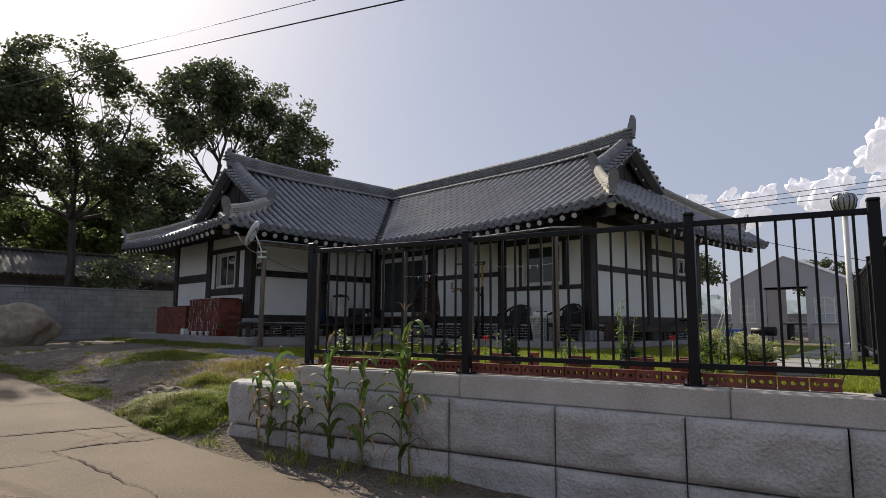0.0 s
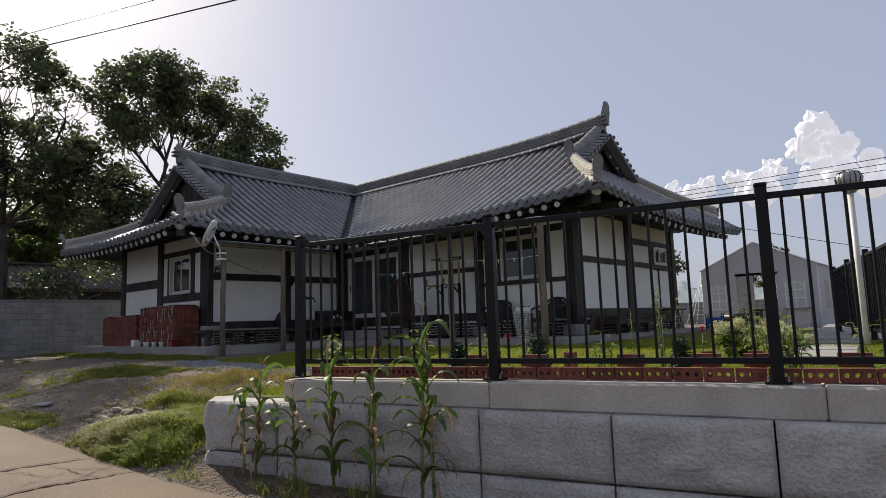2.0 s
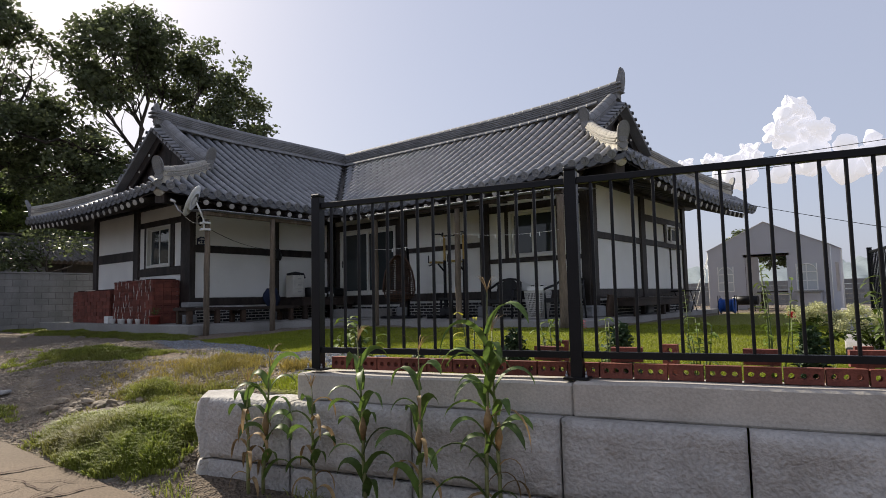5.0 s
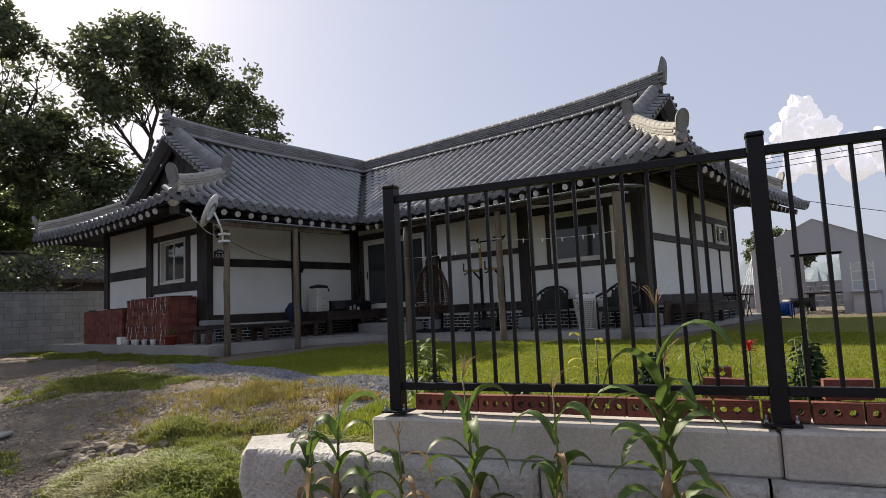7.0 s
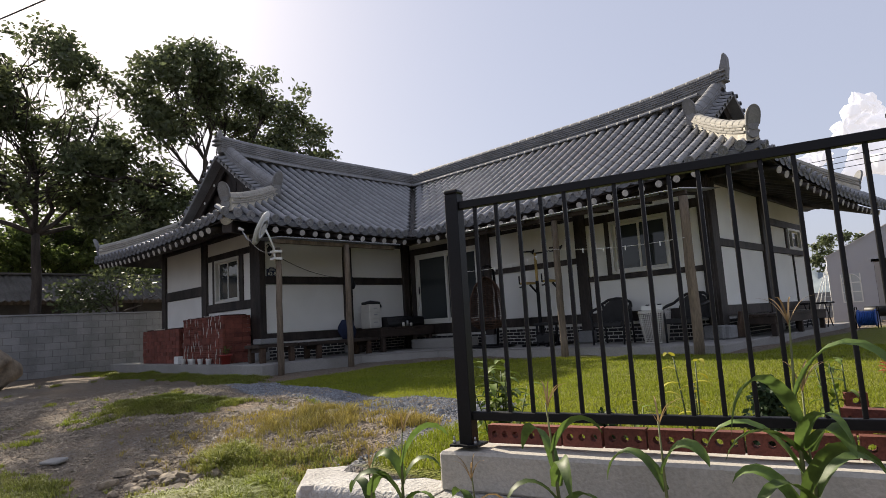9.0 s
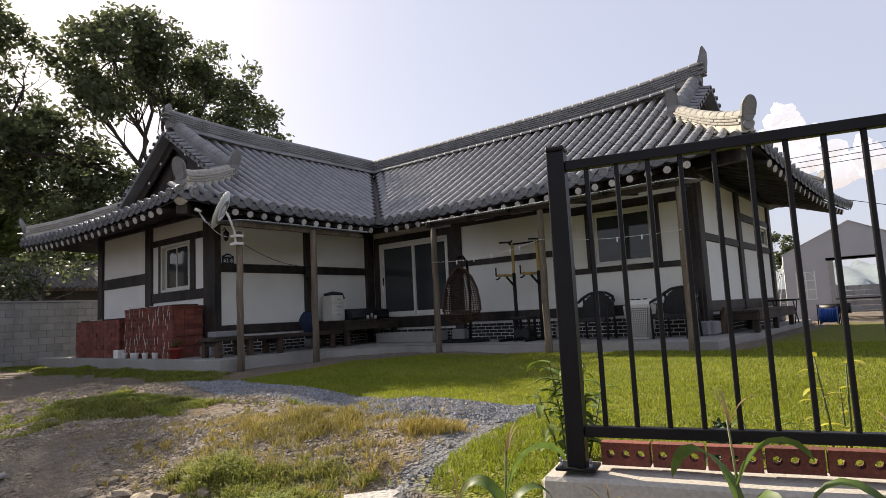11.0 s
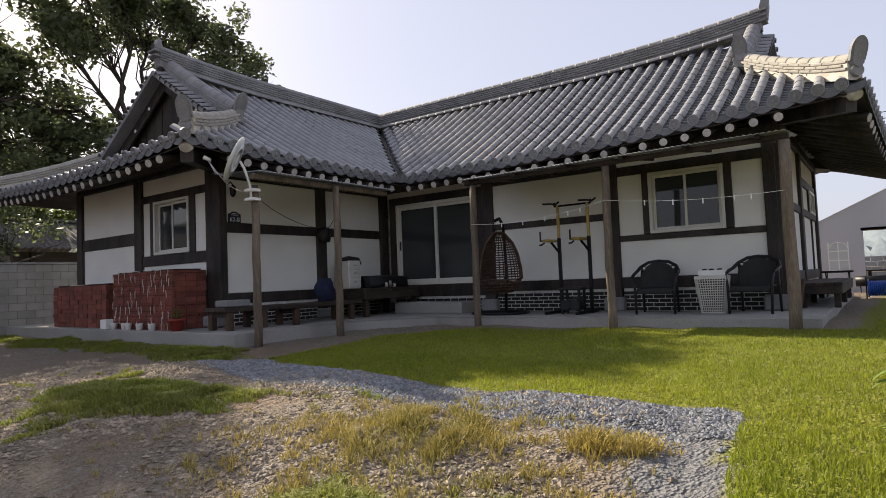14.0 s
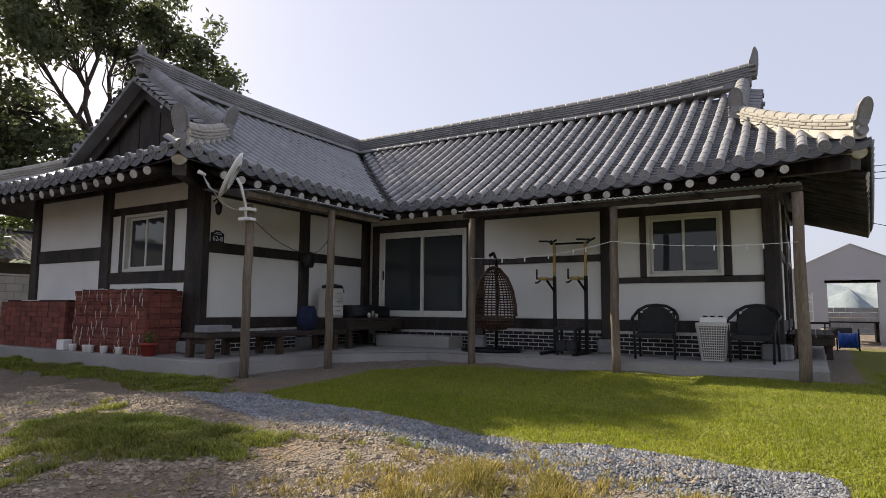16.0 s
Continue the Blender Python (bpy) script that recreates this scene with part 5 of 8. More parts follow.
def tree(at, height, fork, crown, seed, leaf=0.20, density=1.0, label="tall broadleaf tree with an uneven dark green crown", lean=(0, 0), mat_leaf=None):
    """crown: (centre offset x, y, z, radius x, y, z) lobes relative to the foot."""
    rng, nrng = random.Random(seed), np.random.default_rng(seed)
    t = thing("tree", at, label, "tree", "trees behind the house")
    foot = Vector(at)
    bm = bmesh.new()
    top = foot + Vector((lean[0], lean[1], fork))
    limb(bm, foot - Vector((0, 0, 0.3)), top, height * 0.015 + 0.03, height * 0.010, rng, 6, 0.05)
    centres = []
    for (cx, cy, cz, rx, ry, rz) in crown:
        c = foot + Vector((cx, cy, cz))
        main = limb(bm, top, c, height * 0.007, height * 0.003, rng, 6, 0.25)
        n = int(26 * rx * ry * rz ** 0.5 * density) + 8
        for k in range(n):
            while True:
                d = Vector((rng.uniform(-1, 1), rng.uniform(-1, 1), rng.uniform(-1, 1)))
                if 0.25 < d.length < 1:
                    break
            d = d.normalized() * (d.length ** 0.45)
            p = c + Vector((d.x * rx, d.y * ry, d.z * rz))
            if noise.noise(p * 0.55 + Vector((seed, 0, 0))) < -0.11:
                continue
            centres.append(p)
            if k % 3 == 0:
                limb(bm, main[rng.randint(2, 6)], p, height * 0.002, 0.006, rng, 4, 0.3)
    part("trunk", bm, M_BARK, t)
    v, f = leaf_cards([tuple(p) for p in centres], int(50), 0.50, leaf, nrng)
    part("crown", np_mesh("crown", v, f, mat_leaf or M_LEAF), None, t)
    return t


M_LEAF_PALE = mat("pale_leaf", (0.14, 0.175, 0.055), 0.55, 0.3, 0.5, 8, 0.0, rnd=0.4, col2=(0.065, 0.10, 0.025), trans=0.55)
tree((-27.5, 6.6, 0.9), 12.5, 4.6, [(0.3, -0.6, 9.9, 2.0, 2.4, 1.9), (0.2, -2.6, 8.6, 1.7, 1.8, 1.7), (-0.4, 2.0, 9.2, 1.6, 1.7, 1.7), (0.5, -0.3, 6.6, 1.5, 2.0, 1.0), (-0.3, -3.0, 5.9, 1.2, 1.4, 1.2), (0.2, 2.6, 5.6, 1.2, 1.4, 0.9), (0.1, 3.0, 7.4, 1.2, 1.3, 1.1)], 3, density=1.35)
tree((-26.3, 12.3, 0.9), 12.0, 6.2, [(0.2, -1.5, 10.3, 1.8, 1.7, 1.6), (0.3, 0.6, 10.4, 1.5, 1.6, 1.3), (-0.2, 2.3, 9.9, 1.6, 1.7, 1.5), (0.1, 3.9, 8.8, 1.5, 1.5, 1.5), (0.0, 4.3, 7.4, 1.3, 1.2, 1.2), (0.2, -0.6, 11.3, 1.3, 1.4, 1.0), (0.2, 2.7, 11.0, 1.2, 1.3, 1.0), (0.1, -2.6, 6.6, 1.2, 1.2, 1.1), (0.4, -2.4, 8.4, 1.3, 1.2, 1.0), (0.3, 2.0, 7.8, 1.5, 1.6, 0.8), (0.3, -3.4, 5.2, 1.3, 1.4, 1.2), (0.2, -1.5, 5.4, 1.2, 1.2, 0.9), (0.2, -4.6, 6.6, 1.0, 1.0, 0.9)], 5, label="tall broadleaf tree whose forked trunk rises behind the roof")
tree((-28.5, 2.2, 0.9), 11.5, 4.2, [(0, 0.3, 9.2, 1.9, 2.0, 1.7), (0.2, -1.6, 7.6, 1.6, 1.7, 1.4), (-0.3, 2.0, 7.3, 1.5, 1.5, 1.5), (0.3, 0.3, 5.6, 1.6, 1.8, 0.9)], 8)
tree((-36.0, 11.0, 1.2), 8.0, 2.4, [(0, 0, 5.3, 2.2, 2.4, 1.8), (0.4, 2.4, 4.6, 1.8, 2.0, 1.5), (0.2, -2.6, 4.6, 2.0, 2.2, 1.5)], 11, 0.26, 0.8, "sunlit yellow-green tree beyond the wall", mat_leaf=M_LEAF_PALE)
tree((-37.0, 4.5, 1.15), 8.0, 2.2, [(0, 0, 5.0, 2.4, 2.6, 1.9), (0.2, -2.8, 4.4, 2.0, 2.2, 1.5), (0.2, 2.8, 4.2, 2.0, 2.0, 1.5)], 12, 0.26, 0.8, "sunlit yellow-green tree beyond the wall", mat_leaf=M_LEAF_PALE)
tree((-33.0, 8.0, 1.0), 9.0, 2.4, [(0, 0, 5.8, 2.0, 2.2, 1.8), (0.3, 2.2, 4.6, 1.8, 1.8, 1.6), (0.2, -2.3, 4.9, 1.8, 2.0, 1.6)], 21, 0.22, 0.8, "sunlit yellow-green tree beyond the wall", mat_leaf=M_LEAF_PALE)
tree((-25.6, 8.6, 0.9), 4.2, 1.7, [(0, 0, 2.7, 0.9, 1.1, 0.6), (0.2, 1.2, 2.4, 0.7, 0.8, 0.5), (0, -1.1, 2.3, 0.6, 0.8, 0.5)], 14, 0.16, 1.0, "small broadleaf tree leaning over the block wall")
tree((-14.6, 34.0, 0.8), 6.0, 2.0, [(0, 0, 3.8, 1.6, 1.6, 1.2)], 15, 0.25, 0.7, "round-headed tree far beyond the house", mat_leaf=M_LEAF)
tree((-17.5, 72.0, 0.6), 8.5, 2.4, [(0, 0, 5.6, 2.6, 2.4, 2.0), (2.2, 0, 4.8, 1.6, 1.6, 1.3)], 16, 0.34, 0.5, "round-headed tree far beyond the tent")


def hills(name, ring, height, seed, material, label, arc):
    """A wooded ridge: a crumpled sheet with a bumpy canopy outline."""
    rng = random.Random(seed)
    v, f = [], []
    n, m = 220, 9
    for i in range(n + 1):
        a = radians(arc[0] + (arc[1] - arc[0]) * i / n)
        h = height * (0.62 + 0.38 * noise.noise(Vector((i * 0.045, seed, 0)))) * min(1, i / 18 + 0.12, (n - i) / 18 + 0.12)
        for j in range(m + 1):
            t = j / m
            r = ring * (1 + 0.35 * t)
            z = h * math.sin(t * math.pi / 2) + (0.035 * ring * abs(noise.noise(Vector((i * 0.55, j * 1.7, seed)))) if j else -2)
            v.append((-8 + r * math.cos(a), 8 + r * math.sin(a), z))
    for i in range(n):
        for j in range(m):
            k = i * (m + 1) + j
            f.append((k, k + 1, k + m + 2, k + m + 1))
    return tagged(new(name, np_mesh(name, v, f, material, True)), label, "hill", kind="structure")


M_HILL = mat("wooded_slope", (0.085, 0.115, 0.055), 0.95, 0.4, 0.12, 1.1, 1.0, col2=(0.05, 0.075, 0.04), dist=1.0)
# distance haze is mixed into the far hills' colour as pale blue-grey
M_HILL_FAR = mat("haze_tinted_slope", (0.22, 0.26, 0.28), 0.95, 0.15, 0.02, 0.3, 0.3, col2=(0.19, 0.23, 0.25), dist=1.0)
hills("backdrop_hill", 70, 15, 2, M_HILL, "wooded green hillside beyond the village", (120, 235))
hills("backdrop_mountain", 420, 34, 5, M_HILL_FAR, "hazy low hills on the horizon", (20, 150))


def cloud(at, lobes, seed):
    """A heap of cumulus: many overlapping uneven billows."""
    rng = random.Random(seed)
    bm = bmesh.new()
    for (x, z, r) in lobes:
        for k in range(20):
            a, t = rng.uniform(0, 2 * math.pi), rng.random() ** 0.5
            rr = r * rng.uniform(0.22, 0.48)
            c = Vector(at) + Vector((x + r * t * math.cos(a) * 0.9, rng.uniform(-0.5, 0.5) * r, z + max(-0.55, math.sin(a) * t) * r * 0.85))
            bmesh.ops.create_icosphere(bm, subdivisions=2, radius=rr, matrix=Matrix.Translation(c))
    for v in bm.verts:
        v.co += Vector((noise.noise(v.co * 0.045), noise.noise(v.co * 0.045 + Vector((7, 0, 0))), noise.noise(v.co * 0.045 + Vector((0, 9, 0))))) * 9
        v.co += noise.noise_vector(v.co * 0.15) * 3.5
    for f in bm.faces:
        f.smooth = True
    return struct("backdrop_cloud", bm, M_CLOUD, "bright heaped cumulus cloud low in the sky", "cloud")


def cloud_mat():
    m = bpy.data.materials.new("cloud")
    m.use_nodes = True
    b = m.node_tree.nodes["Principled BSDF"]
    b.inputs["Base Color"].default_value = (0.50, 0.50, 0.52, 1)
    b.inputs["Roughness"].default_value = 1.0
    b.inputs["Specular IOR Level"].default_value = 0.0
    # emission adds the brightness of sunlit billows; a cloud has no glow of its own
    b.inputs["Emission Color"].default_value = (0.72, 0.72, 0.80, 1)
    b.inputs["Emission Strength"].default_value = 0.5
    return m


M_CLOUD = cloud_mat()
cloud((-150, 900, 0), ((10, 240, 16), (12, 220, 22), (-6, 206, 20), (30, 206, 20), (-45, 190, 16), (-85, 182, 14), (-130, 182, 15), (-180, 180, 13), (-225, 184, 12), (10, 172, 34), (-70, 160, 28), (-150, 158, 26), (-220, 158, 24), (80, 164, 34)), 6)


def cable(points, r, label, sagging=0.4):
    bm = bmesh.new()
    pts = []
    a, b = Vector(points[0]), Vector(points[1])
    for k in range(25):
        t = k / 24
        p = a.lerp(b, t)
        p.z -= sagging * 4 * t * (1 - t)
        pts.append(p)
    add_tube(bm, pts, r, 5)
    return tagged(part("power_line", bm, M_IRON), label, "cable", "overhead cables")


cable(((-52.0, -5.96, 10.6), (14.0, 10.6, 3.95)), 0.012, "thick black overhead cable across the sky", 0.0)
cable(((-52.0, -6.35, 10.5), (14.0, 10.2, 4.1)), 0.006, "thin black overhead cable across the sky", 0.0)
for dz in (0.0, -0.5, -1.0):
    cable(((-60.0, 45.0, 10.7 + dz * 0.2), (30.0, 45.0, 10.9 + dz * 1.1)), 0.022, "thin overhead power cable far behind the house", 0.5)
cable(((-6.4, 18.9, 4.05), (1.5, 19.0, 1.9)), 0.008, "thin service cable from the eave corner", 0.1)


def old_shed():
    """Low old farm building beyond the wall: dark walls and a patched corrugated roof."""
    h = thing("farm_shed", (-29.5, 7.5, 0.9), "old dark farm shed with a patched corrugated roof", "shed")
    bm = bmesh.new()
    add_box(bm, (-30.6, 6.0, 2.0), (3.6, 13.0, 2.4))
    part("wall", bm, M_SHED, h)
    for y in (1.0, 3.4, 5.6, 7.8, 10.2):
        box_part("post", (-28.74, y, 2.05), (0.14, 0.14, 2.3), M_WOOD, h, 0.01)
    box_part("door", (-28.77, 6.9, 1.85), (0.05, 1.3, 1.7), M_WOOD, h, 0.01)
    box_part("panel", (-28.77, 8.9, 2.9), (0.05, 1.4, 0.35), M_CMU, h, 0.01)
    for sgn, x0, x1 in ((1, -30.6, -28.1), (-1, -30.6, -33.2)):
        v, f = [], []
        n = 260
        for i in range(n + 1):
            y = -1.0 + 14.0 * i / n
            z = 0.03 * math.cos(i * math.pi / 2)
            v += [(x0, y, 4.42 + z), (x1, y, 3.30 + z), (x1, y, 3.27 + z)]
        for i in range(n):
            k = 3 * i
            f += [(k, k + 1, k + 4, k + 3), (k + 1, k + 2, k + 5, k + 4)]
        part("roof", np_mesh("roof", v, f, M_SHED_ROOF), None, h)
    bm = bmesh.new()
    add_box(bm, (-30.6, 6.0, 4.45), (0.4, 14.1, 0.08), 0, None, 0.02)
    part("ridge_cap", bm, M_SHED_ROOF, h)
    h2 = thing("farm_shed", (-30.0, 15.0, 0.9), "old dark farm shed with a blue sheet roof", "shed")
    bm = bmesh.new()
    add_box(bm, (-28.0, 15.2, 2.2), (4.0, 3.2, 2.8))
    part("wall", bm, M_CMU, h2)
    bm = bmesh.new()
    add_prism(bm, [(-2.4, 3.5), (2.3, 3.5), (2.3, 3.58), (0, 4.5), (-2.4, 3.58)], lambda u, v: Vector((-28.0 + u, 13.3, v)), lambda u, v: Vector((-28.0 + u, 17.0, v)))
    part("roof", bm, M_BLUE_SHEET, h2)


M_SHED = mat("old_mud_wall", (0.10, 0.085, 0.07), 0.95, 0.3, 1.5, 30, 0.5)
M_SHED_ROOF = mat("old_asbestos_sheet", (0.16, 0.15, 0.145), 0.9, 0.4, 1.2, 25, 0.5, col2=(0.09, 0.085, 0.08))
M_BLUE_SHEET = mat("blue_sheet", (0.10, 0.22, 0.42), 0.5, 0.15, 2, 40, 0.1)
old_shed()


def boulder():
    bm = bmesh.new()
    bmesh.ops.create_icosphere(bm, subdivisions=4, radius=1.0)
    for v in bm.verts:
        p = v.co.copy()
        k = 1 + 0.28 * noise.noise(p * 1.3 + Vector((3, 1, 0))) + 0.10 * noise.noise(p * 4)
        v.co = Vector((p.x * 0.9 * k, p.y * 1.25 * k, p.z * 0.72 * k + 0.22 * p.y))
    for f in bm.faces:
        f.smooth = True
    bmesh.ops.translate(bm, verts=bm.verts[:], vec=(-20.5, 3.55, 1.10))
    tagged(part("boulder", bm, M_RUBBLE), "large weathered tan boulder at the yard edge", "boulder")


boulder()

# ---------------------------------------------------------------- porch posts, awnings, things on the porch
M_BLACKP = mat("black_resin_wicker", (0.014, 0.014, 0.016), 0.5, 0.3, 10, 120, 0.5)
M_WICKER = mat("brown_wicker", (0.10, 0.05, 0.03), 0.6, 0.4, 10, 90, 0.8)
M_CREAM = mat("cream_plastic", (0.62, 0.60, 0.55), 0.45, 0.08, 6, 60, 0.1)
M_YELLOW = mat("ochre_paint", (0.50, 0.34, 0.10), 0.5, 0.2, 6, 60, 0.1)
M_NAVY = mat("navy_cloth", (0.018, 0.028, 0.07), 0.9, 0.3, 8, 90, 0.5)
M_PLATE = mat("navy_plate", (0.012, 0.02, 0.05), 0.35, 0.15, 6, 60, 0.0)
M_TERRA = mat("red_plastic_pot", (0.35, 0.05, 0.035), 0.5, 0.2, 6, 60, 0.1)
M_GREEN = mat("garden_leaf", (0.17, 0.245, 0.035), 0.6, 0.3, 3, 20, 0.0, rnd=0.3, trans=0.3)
M_STEM = mat("green_stem", (0.10, 0.14, 0.04), 0.6, 0.3, 3, 20, 0.0)
M_DARKROUGH = mat("dark_old_wood", (0.05, 0.034, 0.026), 0.75, 0.4, 5, 50, 0.5, stretch=(1, 0.3, 1))
M_LOGW = mat("log_bench_wood", (0.085, 0.052, 0.034), 0.8, 0.4, 5, 50, 0.5)


def porch_post(x, y, top, r=0.062, label="weathered round timber porch post"):
    p = thing("porch_post", (x, y, 0.9), label, "post", "porch posts")
    rng = random.Random(int(x * 100))
    bm = bmesh.new()
    pts = [(x + rng.uniform(-0.008, 0.008), y + rng.uniform(-0.008, 0.008), 0.80 + (top - 0.80) * k / 7) for k in range(8)]
    add_tube(bm, pts, [r * (1.05 - 0.02 * k + rng.uniform(-0.03, 0.03)) for k in range(8)], 12)
    part("shaft", bm, M_POST, p)
    return p


P_TOPS = ((-13.945, 7.845, 3.30), (-13.70, 9.31, 3.40), (-11.976, 10.89, 3.36), (-9.587, 10.89, 3.36), (-7.211, 10.89, 3.36))
for x, y, z in P_TOPS:
    porch_post(x, y, z, 0.075 if x > -8 else 0.062)


def corrugated(name, a, b, axis, label, waves=0.076):
    """Corrugated sheet from corner a (high) to corner b (low); ribs run down the fall."""
    v, f = [], []
    along0, along1 = (a[0], b[0]) if axis == 'x' else (a[1], b[1])
    n = int(abs(along1 - along0) / waves * 4)
    for i in range(n + 1):
        u = along0 + (along1 - along0) * i / n
        w = 0.011 * math.sin(i * math.pi / 2)
        for t in (0, 1):
            if axis == 'x':
                v.append((u, a[1] + (b[1] - a[1]) * t, a[2] + (b[2] - a[2]) * t + w))
            else:
                v.append((a[0] + (b[0] - a[0]) * t, u, a[2] + (b[2] - a[2]) * t + w))
        v += [(p[0], p[1], p[2] - 0.004) for p in v[-2:]]
    for i in range(n):
        k = 4 * i
        f += [(k, k + 1, k + 5, k + 4), (k + 2, k + 6, k + 7, k + 3), (k + 1, k + 3, k + 7, k + 5), (k, k + 4, k + 6, k + 2)]
    return np_mesh(name, v, f, M_ZINC, True)


def awnings():
    a = thing("awning", (-9.8, 10.9, 3.3), "corrugated metal awning on a timber beam over the porch", "awning", "porch awnings")
    part("sheet", corrugated("sheet", (-12.15, 12.35, 3.66), (-7.15, 10.72, 3.46), 'x', ""), None, a)
    box_part("beam", (-9.65, 10.9, 3.41), (5.0, 0.08, 0.07), M_DARKROUGH, a)
    for x in np.arange(-12.0, -7.1, 0.9):
        bm = bmesh.new()
        m = frame_at(Vector((float(x), 10.78, 3.435)), Vector((0, 1.55, 0.19)), Vector((0, 0, 1)))
        add_prism(bm, [(-0.03, -0.03), (0.03, -0.03), (0.03, 0.02), (-0.03, 0.02)], lambda u, v: m @ Vector((u, 0, v)), lambda u, v: m @ Vector((u, 1.55, v)))
        part("joist", bm, M_WOOD, a)
    b = thing("awning", (-13.9, 9.2, 3.3), "short corrugated metal awning over the side porch", "awning", "porch awnings")
    part("sheet", corrugated("sheet", (-14.9, 7.75, 3.60), (-13.62, 10.75, 3.47), 'y', ""), None, b)
    box_part("beam", (-13.82, 9.2, 3.41), (0.09, 3.0, 0.08), M_POST, b)


awnings()


def satellite_dish():
    d = thing("satellite_dish", (-13.93, 7.72, 2.95), "white satellite dish on a bracket at a porch post", "satellite dish")
    c = Vector((-13.98, 7.52, 3.67))
    nrm = Vector((-0.62, -0.66, 0.42)).normalized()
    m = frame_at(c, nrm, Vector((0, 0, 1)))
    bm = bmesh.new()
    rings = []
    for k in range(7):
        r = 0.335 * k / 6
        rings.append([bm.verts.new(m @ Vector((r * 0.92 * math.cos(a), 0.5 * r * r - 0.05, r * 1.05 * math.sin(a)))) for a in (2 * math.pi * i / 28 for i in range(28))])
    for p, q in zip(rings[1:], rings[2:]):
        for i in range(28):
            bm.faces.new((p[i], p[(i + 1) % 28], q[(i + 1) % 28], q[i])).smooth = True
    bm.faces.new(rings[1])
    bmesh.ops.delete(bm, geom=rings[0], context='VERTS')
    bmesh.ops.solidify(bm, geom=bm.faces[:], thickness=0.008)
    part("reflector", bm, M_WHITE, d)
    bm = bmesh.new()
    feed = m @ Vector((0, 0.34, -0.16))
    add_tube(bm, [m @ Vector((0, -0.02, -0.30)), m @ Vector((0, 0.16, -0.30)), feed], 0.011, 8)
    part("feed_arm", bm, M_ZINC, d)
    bm = bmesh.new()
    add_tube(bm, [feed - nrm * 0.05, feed + nrm * 0.06], [0.02, 0.032], 12)
    part("receiver", bm, M_CREAM, d)
    bm = bmesh.new()
    back = m @ Vector((0, -0.09, 0))
    add_tube(bm, [back, back + Vector((0.06, 0.02, -0.10)), (-13.93, 7.75, 3.30), (-13.93, 7.77, 3.05)], 0.02, 8)
    part("mast", bm, M_WHITE, d)
    for z in (3.22, 3.08):
        box_part("clamp", (-13.94, 7.80, z), (0.18, 0.17, 0.045), M_WHITE, d, 0.006)
    bm = bmesh.new()
    pts = [feed]
    for k in range(1, 9):
        pts.append(feed.lerp(Vector((-13.93, 7.78, 3.2)), k / 8) - Vector((0, 0, 0.16 * math.sin(math.pi * k / 8))))
    add_tube(bm, pts, 0.005, 5)
    part("lead", bm, M_CREAM, d)


satellite_dish()


def text_mesh(body, size, m, material, parent, name="lettering", depth=0.003):
    cu = bpy.data.curves.new(name, 'FONT')
    cu.body, cu.size, cu.extrude = body, size, depth
    cu.align_x, cu.align_y = 'CENTER', 'CENTER'
    tmp = bpy.data.objects.new(name, cu)
    me = bpy.data.meshes.new_from_object(tmp)
    bpy.data.objects.remove(tmp)
    me.transform(m)
    me.materials.clear()
    me.materials.append(material)
    return part(name, me, None, parent)


def number_plate():
    p = thing("house_number_plate", (-15.70, 8.71, 3.02), "navy house number plate reading 62-8", "sign")
    bm = bmesh.new()
    o = [(-0.13, -0.10), (0.13, -0.10), (0.13, 0.065), (0.07, 0.085), (0.05, 0.11), (-0.05, 0.11), (-0.07, 0.085), (-0.13, 0.065)]
    add_prism(bm, o, lambda u, v: Vector((-15.718, 8.71 + u, 3.02 + v)), lambda u, v: Vector((-15.700, 8.71 + u, 3.02 + v)))
    part("plate", bm, M_PLATE, p)
    m = Matrix(((0, 0, 1, -15.6985), (1, 0, 0, 8.71), (0, 1, 0, 2.985), (0, 0, 0, 1)))
    text_mesh("62-8", 0.115, m, M_WHITE, p, "number")
    for y, w in ((8.71, 0.15), (8.71, 0.09)):
        box_part("writing_bar", (-15.698, y, 3.068 if w > 0.1 else 3.092), (0.003, w, 0.010), M_WHITE, p, 0.0)


number_plate()


def wall_lantern():
    l = thing("wall_lantern", (-15.60, 8.56, 3.5), "small black iron wall lantern", "lantern")
    bm = bmesh.new()
    add_tube(bm, [(-15.66, 8.56, 3.60), (-15.58, 8.56, 3.64), (-15.52, 8.56, 3.58)], 0.012, 6)
    part("bracket", bm, M_IRON, l)
    bm = bmesh.new()
    add_tube(bm, [(-15.52, 8.56, 3.58), (-15.52, 8.56, 3.53), (-15.52, 8.56, 3.40), (-15.52, 8.56, 3.36)], [0.02, 0.06, 0.045, 0.015], 6, smooth=False)
    part("body", bm, M_IRON, l)


wall_lantern()


